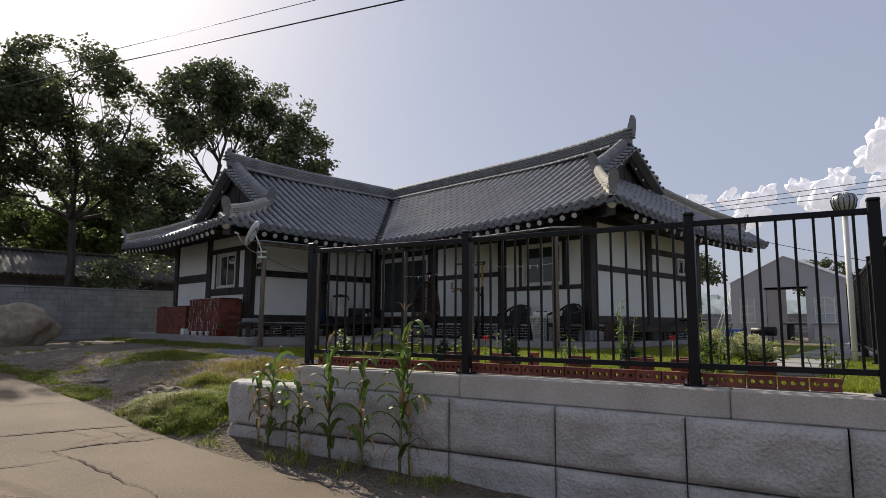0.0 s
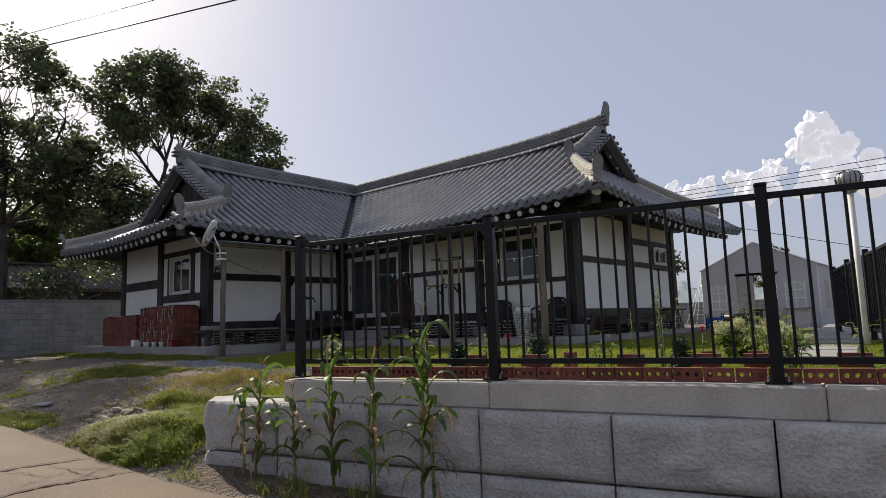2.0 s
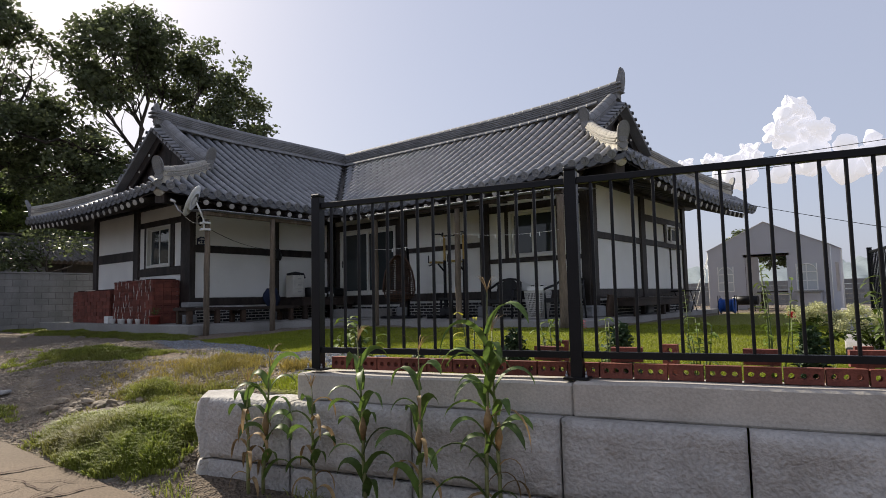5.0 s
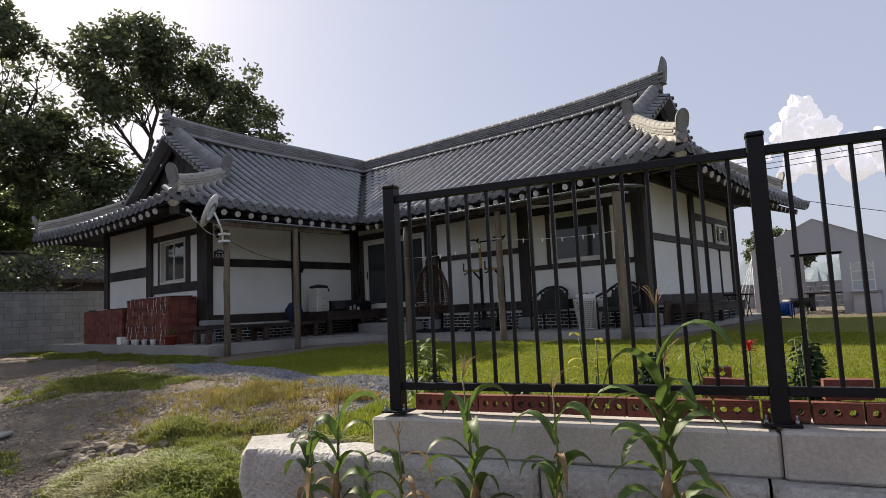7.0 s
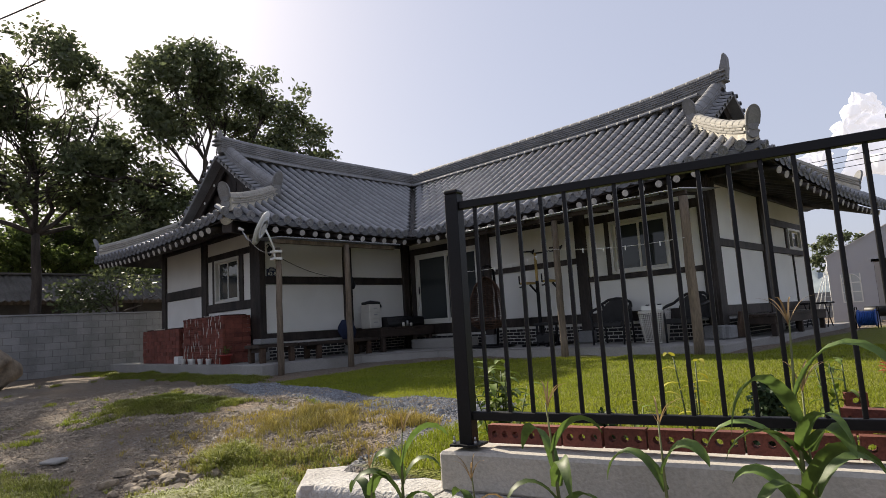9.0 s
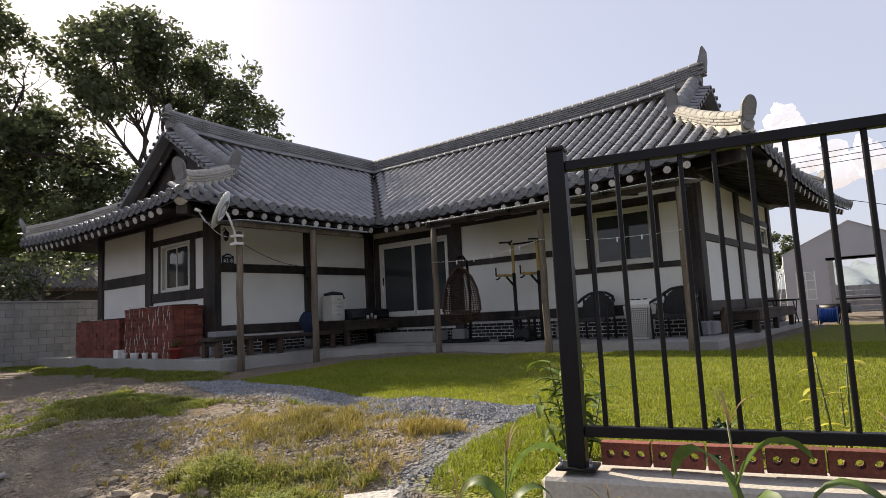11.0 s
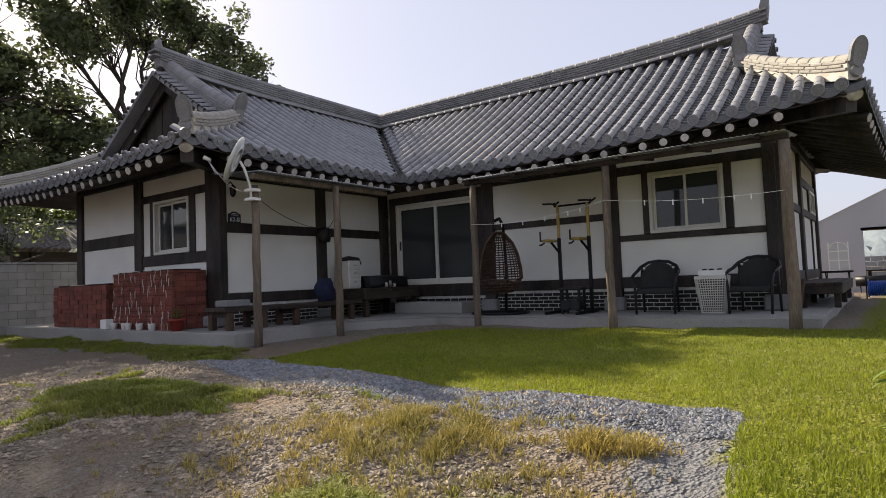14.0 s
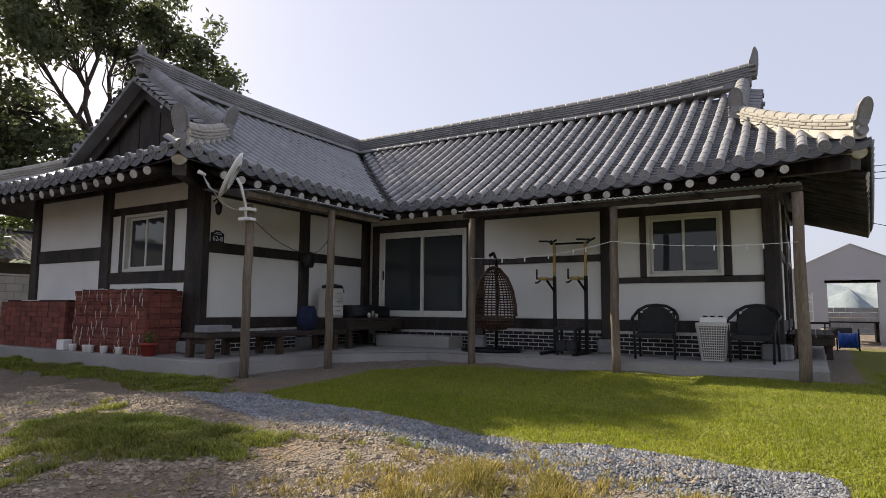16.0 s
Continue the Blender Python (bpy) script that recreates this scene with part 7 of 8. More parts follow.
def power_tower():
    t = thing("dip_station", (-10.73, 12.2, SLAB), "pull-up and dip station with ochre upper posts", "exercise station")
    for x in (-11.02, -10.45):
        bm = bmesh.new()
        add_box(bm, (x, 12.22, (SLAB + 2.42) / 2), (0.055, 0.055, 2.42 - SLAB), 0, None, 0.005)
        part("lower_post", bm, M_IRON, t)
        bm = bmesh.new()
        add_box(bm, (x, 12.22, 2.70), (0.045, 0.045, 0.62), 0, None, 0.005)
        part("upper_post", bm, M_YELLOW, t)
        bm = bmesh.new()
        add_box(bm, (x - 0.02, 12.05, SLAB + 0.03), (0.06, 0.9, 0.05), 0, None, 0.008)
        part("foot", bm, M_IRON, t)
        bm = bmesh.new()
        m = frame_at(Vector((x, 12.2, 2.20)), Vector((-0.10, -0.12, 0.16)), Vector((0, 0, 1)))
        add_tube(bm, [(x, 12.2, 2.16), (x - 0.09, 12.08, 2.34)], 0.022, 7)
        part("brace", bm, M_IRON, t)
        box_part("arm_pad", (x - 0.10, 12.04, 2.37), (0.16, 0.36, 0.045), M_YELLOW, t, 0.012)
        bm = bmesh.new()
        add_tube(bm, [(x - 0.17, 11.9, 2.36), (x - 0.19, 11.86, 2.36), (x - 0.19, 11.86, 2.53)], 0.016, 7)
        add_tube(bm, [(x - 0.17, 11.98, 2.34), (x - 0.22, 11.95, 2.30), (x - 0.26, 11.95, 2.30)], 0.016, 7)
        part("grip", bm, M_BLACKP, t)
    bm = bmesh.new()
    add_tube(bm, [(-11.08, 12.22, 3.0), (-10.39, 12.22, 3.0)], 0.018, 8)
    part("crossbar", bm, M_IRON, t)
    for x in (-11.08, -10.39):
        bm = bmesh.new()
        add_tube(bm, [(x - 0.18, 12.1, 3.05), (x - 0.05, 12.18, 3.05), (x + 0.02, 12.22, 3.03), (x + 0.16, 12.05, 3.05)], 0.018, 7)
        add_tube(bm, [(x, 12.22, 3.0), (x, 12.22, 3.07)], 0.02, 6)
        part("pull_handle", bm, M_BLACKP, t)
    r = thing("weight_bench", (-10.75, 11.95, SLAB), "small black weight bench under the dip station", "bench")
    box_part("pad", (-10.68, 11.95, SLAB + 0.44), (0.42, 0.30, 0.06), M_BLACKP, r, 0.015)
    for x in (-10.84, -10.52):
        for y in (11.84, 12.06):
            box_part("leg", (x, y, SLAB + 0.205), (0.04, 0.04, 0.41), M_IRON, r, 0.004)
    for x in (-10.76, -10.60):
        bm = bmesh.new()
        add_tube(bm, [(x, 11.80, SLAB + 0.16), (x, 12.10, SLAB + 0.16)], 0.09, 14)
        part("weight_plate", bm, M_BLACKP, r)


power_tower()


def clothes_line():
    c = thing("clothes_line", (-9.6, 10.88, 2.7), "white clothes line with pegs strung between the posts", "clothes line")
    knots = [(-11.98, 10.82, 2.68), (-9.59, 10.82, 2.84), (-7.22, 10.82, 2.71)]
    rng = random.Random(9)
    for a, b in zip(knots, knots[1:]):
        bm = bmesh.new()
        pts = []
        for k in range(13):
            t = k / 12
            p = Vector(a).lerp(Vector(b), t)
            p.z -= 0.10 * 4 * t * (1 - t) * (0.6 if a[0] > -10 else 1)
            pts.append(p)
        add_tube(bm, pts, 0.004, 4)
        part("line", bm, M_WHITE, c)
        for t in (0.22, 0.42, 0.56, 0.72, 0.80):
            p = pts[round(t * 12)]
            bm = bmesh.new()
            add_box(bm, (p.x, p.y, p.z - 0.025), (0.016, 0.012, 0.075), rng.uniform(-20, 20), None, 0.002)
            part("peg", bm, M_WHITE, c)


clothes_line()
for a, b in (((-13.94, 7.90, 3.10), (-15.60, 10.78, 2.92)), ((-15.60, 10.78, 2.92), (-13.72, 9.34, 3.02))):
    bm = bmesh.new()
    add_tube(bm, [Vector(a).lerp(Vector(b), k / 10) - Vector((0, 0, 0.12 * 4 * k / 10 * (1 - k / 10))) for k in range(11)], 0.006, 5)
    tagged(part("dish_cable", bm, M_IRON), "thin black cable slung from the dish post", "cable", "porch cables")


def east_bench():
    b = thing("low_table", (-7.2, 15.0, SLAB), "low dark timber platform table beside the end wall", "table")
    for i in range(5):
        box_part("board", (-7.40 + 0.13 * i, 15.0, SLAB + 0.37), (0.122, 3.4, 0.05), M_DARKROUGH, b, 0.005)
    box_part("apron", (-6.85, 15.0, SLAB + 0.28), (0.05, 3.3, 0.13), M_DARKROUGH, b, 0.006)
    box_part("apron", (-7.12, 13.34, SLAB + 0.28), (0.56, 0.05, 0.13), M_DARKROUGH, b, 0.006)
    for y in (13.42, 15.0, 16.6):
        for x in (-7.36, -6.90):
            box_part("leg", (x, y, SLAB + 0.17), (0.09, 0.09, 0.345), M_DARKROUGH, b, 0.008)
    f = thing("folding_stand", (-7.1, 17.3, SLAB), "small black metal folding stand with a tray", "stand")
    for x in (-7.3, -6.9):
        bm = bmesh.new()
        add_tube(bm, [(x, 17.0, SLAB), (x, 17.45, SLAB + 0.5)], 0.012, 6)
        add_tube(bm, [(x, 17.45, SLAB), (x, 17.0, SLAB + 0.5)], 0.012, 6)
        part("leg", bm, M_IRON, f)
    box_part("tray", (-7.1, 17.22, SLAB + 0.52), (0.55, 0.62, 0.04), M_IRON, f, 0.01)
    bm = bmesh.new()
    add_box(bm, (-7.36, 13.2, SLAB + 0.24), (0.05, 0.34, 0.46), 0, Matrix.Rotation(radians(10), 3, 'Y'), 0.006)
    tagged(part("leaning_board", bm, M_LOGW), "pale board leaning on the end wall", "board")


east_bench()

# ---------------------------------------------------------------- garden behind the fence
M_TENT = mat("white_canvas", (0.50, 0.50, 0.54), 0.75, 0.05, 1.0, 40, 0.15, trans=0.12)
M_CLEAR = mat("clear_vinyl", (0.55, 0.58, 0.60), 0.25, 0.08, 3, 40, 0.1)
M_BLUE = mat("blue_plastic", (0.02, 0.10, 0.42), 0.4, 0.15, 5, 50, 0.1)
M_PETAL = mat("hydrangea_petal", (0.60, 0.60, 0.34), 0.7, 0.2, 8, 40, 0.0, rnd=0.2, trans=0.3)
M_RED = mat("red_petal", (0.50, 0.03, 0.04), 0.6, 0.2, 8, 40, 0.0, trans=0.2)
M_YEL = mat("yellow_leaf", (0.45, 0.42, 0.05), 0.6, 0.2, 8, 40, 0.0, rnd=0.2, trans=0.35)
M_CONIF = mat("conifer_green", (0.035, 0.075, 0.025), 0.7, 0.3, 5, 30, 0.0, rnd=0.35)
M_CORN = mat("maize_leaf", (0.12, 0.19, 0.04), 0.5, 0.35, 4, 25, 0.0, rnd=0.4, col2=(0.08, 0.13, 0.03), trans=0.4)
M_CORN_DRY = mat("dry_maize", (0.40, 0.27, 0.13), 0.7, 0.3, 6, 30, 0.0, rnd=0.3, trans=0.25)
M_CORN_STEM = mat("maize_stem", (0.20, 0.21, 0.08), 0.6, 0.3, 6, 30, 0.0)


def tent():
    t = thing("party_tent", (-6.15, 23.5, 0.86), "white canvas party tent with arched window panels", "tent")
    x0, x1, xm, z0, ze, za = -7.86, -4.44, -6.15, 0.84, 2.90, 3.69
    y0, y1 = 22.0, 24.6
    bm = bmesh.new()
    holes = []

    def quad(u0, u1, v0, v1, y):
        vs = [bm.verts.new(p) for p in ((u0, y, v0), (u1, y, v0), (u1, y, v1), (u0, y, v1))]
        bm.faces.new(vs)

    # front with a doorway and two window openings
    for u0, u1, v0, v1 in ((x0, -7.56, z0, ze), (-7.56, -7.10, z0, 1.55), (-7.56, -7.10, 2.35, ze), (-7.10, -6.74, z0, ze), (-6.74, -5.58, 2.64, ze), (-5.58, -5.33, z0, ze), (-5.33, -4.80, z0, 1.55), (-5.33, -4.80, 2.35, ze), (-4.80, x1, z0, ze)):
        quad(u0, u1, v0, v1, y0)
    bm.faces.new([bm.verts.new(p) for p in ((x0, y0, ze), (x1, y0, ze), (xm, y0, za))])
    part("front_panel", bm, M_TENT, t)
    bm = bmesh.new()
    for xa, xb in ((x0, xm), (x1, xm)):
        bm.faces.new([bm.verts.new(p) for p in ((xa + (-0.05 if xa < xm else 0.05), y0 - 0.05, ze - 0.03), (xb, y0 - 0.05, za + 0.02), (xb, y1, za + 0.02), (xa + (-0.05 if xa < xm else 0.05), y1, ze - 0.03))])
    part("roof", bm, M_TENT, t)
    for xa in (x0, x1):
        bm = bmesh.new()
        for ya, yb, v0, v1 in ((y0, y0 + 1.0, z0, ze), (y0 + 1.0, y0 + 1.8, z0, 1.5), (y0 + 1.0, y0 + 1.8, 2.4, ze), (y0 + 1.8, y1, z0, ze)):
            bm.faces.new([bm.verts.new(p) for p in ((xa, ya, v0), (xa, yb, v0), (xa, yb, v1), (xa, ya, v1))])
        part("side_panel", bm, M_TENT, t)
    for u0, u1 in ((x0, -6.9), (-5.4, x1)):
        bm = bmesh.new()
        bm.faces.new([bm.verts.new(p) for p in ((u0, y1, z0), (u1, y1, z0), (u1, y1, ze), (u0, y1, ze))])
        part("back_panel", bm, M_TENT, t)
    for a, b in ((-7.56, -7.10), (-5.33, -4.80)):
        for k in range(3):
            box_part("window_bar", (a + (b - a) * k / 2, y0 - 0.012, 1.95), (0.03, 0.01, 0.8), M_WHITE, t, 0)
        for z in (1.56, 1.84, 2.1):
            box_part("window_bar", ((a + b) / 2, y0 - 0.018, z), (b - a, 0.008, 0.03), M_WHITE, t, 0)
        bm = bmesh.new()
        add_tube(bm, [((a + b) / 2 + (b - a) / 2 * math.cos(q), y0 - 0.012, 2.10 + 0.24 * math.sin(q)) for q in np.linspace(0, math.pi, 13)], 0.014, 5)
        part("window_arch", bm, M_WHITE, t)
        box_part("window_film", ((a + b) / 2, y0 + 0.004, 1.95), (b - a, 0.004, 0.80), M_CLEAR, t, 0)
    for x, y in ((x0, y0), (x1, y0), (x0, y1), (x1, y1), (-6.76, y0), (-5.56, y0)):
        bm = bmesh.new()
        add_tube(bm, [(x, y + 0.04, z0), (x, y + 0.04, ze if abs(x - xm) > 1 else 2.66)], 0.02, 8)
        part("pole", bm, M_WHITE if abs(x - xm) > 1 else M_LOGW, t)
    box_part("door_header", (xm, y0 + 0.03, 2.66), (1.3, 0.06, 0.09), M_LOGW, t, 0.008)
    for dx in (0.0, 0.16, 0.32):
        bm = bmesh.new()
        add_tube(bm, [(x0, y0 + 0.05, ze - 0.2), (x0 - 0.25 - dx * 1.2, y0 - 0.2, 0.86)], 0.012, 5)
        part("guy_rope", bm, M_WHITE, t)
    # what stands inside
    b = thing("picnic_table", (-6.1, 24.2, 0.86), "dark slatted picnic table inside the tent", "table")
    for i in range(5):
        box_part("slat", (-6.1, 23.9 + 0.14 * i, 1.52), (1.5, 0.12, 0.04), M_DARKROUGH, b, 0.004)
    for x in (-6.7, -5.5):
        box_part("leg", (x, 24.2, 1.18), (0.08, 0.6, 0.64), M_DARKROUGH, b, 0.006)
    s = thing("side_counter", (-4.98, 21.75, 0.86), "grey covered counter beside the tent front", "counter")
    box_part("top", (-5.0, 21.75, 1.52), (0.72, 0.4, 0.05), M_CMU, s, 0.006)
    box_part("body", (-5.0, 21.78, 1.17), (0.62, 0.3, 0.64), M_TENT, s, 0.01)
    bb = thing("barbecue_grill", (-6.6, 21.2, 0.86), "black barbecue grill on thin legs", "grill")
    bm = bmesh.new()
    add_tube(bm, [(-6.95, 21.2, 1.28), (-6.25, 21.2, 1.28)], 0.14, 12)
    part("drum", bm, M_IRON, bb)
    for x in (-6.85, -6.35):
        bm = bmesh.new()
        add_tube(bm, [(x, 21.05, 0.84), (x, 21.35, 1.22)], 0.012, 5)
        add_tube(bm, [(x, 21.35, 0.84), (x, 21.05, 1.22)], 0.012, 5)
        part("leg", bm, M_IRON, bb)


tent()


def hose_reel():
    h = thing("hose_reel", (-6.45, 18.6, 0.94), "blue garden hose reel standing on the grass", "hose reel")
    for r, x in ((0.20, -6.62), (0.20, -6.28)):
        bm = bmesh.new()
        add_tube(bm, [(x - 0.015, 18.6, 1.18), (x + 0.015, 18.6, 1.18)], r, 18)
        part("flange", bm, M_BLUE, h)
    bm = bmesh.new()
    for k in range(10):
        x = -6.60 + 0.033 * k
        add_tube(bm, [(x, 18.6 + 0.155 * math.cos(a), 1.18 + 0.155 * math.sin(a)) for a in np.linspace(0, 2 * math.pi, 19)], 0.017, 6, cap=False)
    part("hose", bm, M_BLUE, h)
    for x in (-6.66, -6.24):
        bm = bmesh.new()
        add_tube(bm, [(x, 18.45, 0.92), (x, 18.5, 1.44), (x, 18.7, 1.44), (x, 18.75, 0.92)], 0.012, 6)
        part("stand_leg", bm, M_IRON, h)


hose_reel()


def garden_lamp():
    l = thing("garden_lamp", (-2.03, 11.0, 0.9), "white garden lamp post with a ribbed globe", "street lamp")
    bm = bmesh.new()
    add_tube(bm, [(-2.03, 11, 0.85), (-2.03, 11, 3.12)], 0.040, 14)
    part("pole", bm, M_VINYL, l)
    bm = bmesh.new()
    add_tube(bm, [(-2.03, 11, 3.12), (-2.03, 11, 3.16), (-2.03, 11, 3.24), (-2.03, 11, 3.34), (-2.03, 11, 3.40), (-2.03, 11, 3.42)], [0.06, 0.10, 0.15, 0.17, 0.15, 0.12], 20)
    part("globe", bm, M_ZINC, l)
    bm = bmesh.new()
    for k in range(14):
        a = 2 * math.pi * k / 14
        add_tube(bm, [(-2.03 + r * math.cos(a), 11 + r * math.sin(a), z) for r, z in ((0.105, 3.16), (0.156, 3.24), (0.176, 3.34), (0.14, 3.42), (0.05, 3.45))], 0.006, 4)
    part("cage", bm, M_IRON, l)


garden_lamp()
bm = bmesh.new()
for k in range(9):
    add_box(bm, (-2.35 - 0.17 * k, 9.0 + 1.5 * k, 0.90 + 0.01 * k), (0.9, 1.48, 0.10), 6.5, None, 0.01)
struct("garden_path", bm, M_CONC, "pale concrete path slabs across the lawn", "path")
bm = bmesh.new()
for i in range(60):
    for c in range(6):
        add_box(bm, (-14.0 + 0.4 * i + (0.2 if c % 2 else 0), 31.0, 0.9 + 0.2 * c), (0.39, 0.15, 0.19))
struct("far_wall", bm, M_CMU, "grey block wall behind the tent", "wall")


def hydrangea(at, seed, n=16):
    rng = random.Random(seed)
    h = thing("hydrangea", at, "hydrangea bush with pale cream flower heads", "bush")
    base = Vector(at)
    leaves = bmesh.new()
    for k in range(n):
        a, r = rng.uniform(0, 2 * math.pi), rng.uniform(0.05, 0.30)
        c = base + Vector((r * math.cos(a), r * math.sin(a), rng.uniform(0.22, 0.46) * (1.1 - r * 0.7)))
        bm = bmesh.new()
        add_tube(bm, [base + Vector((0.03 * math.cos(a), 0.03 * math.sin(a), -0.03)), base.lerp(c, 0.6) + Vector((0, 0, 0.05)), c], [0.008, 0.006, 0.004], 5)
        part("stem", bm, M_STEM, h)
        for _ in range(9):
            b = rng.uniform(0, 2 * math.pi)
            leaf_ribbon(leaves, base.lerp(c, rng.uniform(0.3, 0.95)), (math.cos(b), math.sin(b)), 0.15, 0.075, 1.2, rng, 0.4)
        if k % 4 != 3:
            nr = np.random.default_rng(seed + k)
            v, f = leaf_cards([tuple(c + Vector((0, 0, 0.05)))], 420, 0.085, 0.022, nr, 0.8)
            part("flower_head", np_mesh("flower_head", v, f, M_PETAL), None, h)
    part("foliage", leaves, M_GREEN, h)


hydrangea((-2.98, 8.15, 0.88), 3, 14)
hydrangea((-2.45, 8.35, 0.88), 4, 12)


def dwarf_conifer(at, h, seed):
    nr = np.random.default_rng(seed)
    t = thing("dwarf_conifer", at, "small dark dwarf conifer planted in the lawn", "conifer", "dwarf conifers")
    bm = bmesh.new()
    add_tube(bm, [(at[0], at[1], at[2] - 0.05), (at[0], at[1], at[2] + h * 0.9)], [0.015, 0.004], 6)
    part("trunk", bm, M_BARK, t)
    cs = []
    for k in range(70):
        z = nr.random() ** 1.2
        r = 0.30 * h * (1 - z) ** 0.8 * nr.random() ** 0.4 * 1.4
        a = nr.random() * 2 * math.pi
        cs.append((at[0] + r * math.cos(a), at[1] + r * math.sin(a), at[2] + 0.03 + z * h))
    v, f = leaf_cards(cs, 40, 0.06 * h / 0.4, 0.035, nr, 1.2)
    part("foliage", np_mesh("foliage", v, f, M_CONIF), None, t)


for i, (x, y, h) in enumerate(((-4.45, 4.95, 0.36), (-3.70, 5.14, 0.40), (-5.24, 4.75, 0.20), (-2.6, 5.5, 0.36))):
    dwarf_conifer((x, y, 0.84), h, 20 + i)

leafy("garden_shrub", (-6.03, 4.80, 0.80), 0.56, 10, 10, 0.15, 0.065, "bushy green shrub planted at the lawn corner", "shrub", 31, spread_r=0.23)
leafy("flower_plant", (-4.80, 4.88, 0.84), 0.58, 3, 7, 0.12, 0.045, "tall plant with yellow-green top leaves", "plant", 33, M_YEL, spread_r=0.10)
leafy("flower_plant", (-4.15, 5.0, 0.84), 0.50, 4, 9, 0.13, 0.04, "tall leafy garden flower stems", "plant", 34, spread_r=0.14)
leafy("flower_plant", (-5.05, 4.72, 0.84), 0.30, 3, 7, 0.11, 0.035, "leafy green garden flower stems", "plant", 35, spread_r=0.12)
leafy("flower_plant", (-2.9, 5.9, 0.86), 0.85, 5, 12, 0.10, 0.03, "tall leafy garden flower stems", "plant", 36, spread_r=0.16)
leafy("flower_plant", (-3.3, 5.6, 0.86), 0.55, 5, 9, 0.12, 0.04, "leafy green garden flower stems", "plant", 37, spread_r=0.18)
leafy("flower_plant", (-2.2, 6.3, 0.86), 0.75, 6, 10, 0.12, 0.04, "tall leafy garden flower stems", "plant", 38, spread_r=0.22)
leafy("flower_plant", (-1.9, 5.6, 0.86), 0.6, 6, 9, 0.12, 0.05, "leafy green garden flower stems", "plant", 39, spread_r=0.22)
leafy("flower_plant", (-3.7, 4.95, 0.86), 0.5, 3, 7, 0.10, 0.03, "leafy green garden flower stems", "plant", 40, spread_r=0.10)
leafy("flower_plant", (-1.4, 7.0, 0.86), 0.5, 6, 9, 0.12, 0.05, "leafy green garden flower stems", "plant", 43, spread_r=0.25)
leafy("flower_plant", (-4.2, 8.2, 0.88), 0.7, 2, 12, 0.06, 0.02, "thin tall green seed stalks", "plant", 44, spread_r=0.06)


def zinnia(x, y, z, h):
    t = thing("zinnia", (x, y, z), "single red zinnia on a green stem", "flower")
    bm = bmesh.new()
    add_tube(bm, [(x, y, z - 0.03), (x + 0.01, y, z + h)], 0.005, 5)
    part("stem", bm, M_STEM, t)
    bm = bmesh.new()
    for k in range(22):
        a = 2.4 * k
        leaf_ribbon(bm, (x + 0.01, y, z + h + 0.002 * k), (math.cos(a), math.sin(a)), 0.05, 0.022, 0.9, random, 0.3 + 0.03 * k)
    part("petals", bm, M_RED, t)
    bm = bmesh.new()
    for k in range(6):
        a = 2.4 * k
        leaf_ribbon(bm, (x, y, z + h * (0.2 + 0.1 * k)), (math.cos(a), math.sin(a)), 0.10, 0.035, 1.0, random, 0.5)
    part("foliage", bm, M_GREEN, t)


zinnia(-3.97, 5.07, 0.86, 0.42)
zinnia(-3.0, 7.2, 0.88, 0.40)


def flower_bricks():
    for k, (x, y, rz) in enumerate(((-4.15, 5.05, 20), (-2.35, 5.25, 14), (-2.05, 5.33, 14), (-3.35, 5.0, 5))):
        o = tagged(new("loose_brick", BRICK), "loose three-holed red brick stood by the flower bed", "brick", "loose bricks")
        o.matrix_basis = Matrix.Translation((x, y, 1.10)) @ Matrix.Rotation(radians(rz), 4, 'Z') @ Matrix.Rotation(radians(90), 4, 'Y') @ Matrix.Translation((-0.0, 0, 0))


flower_bricks()


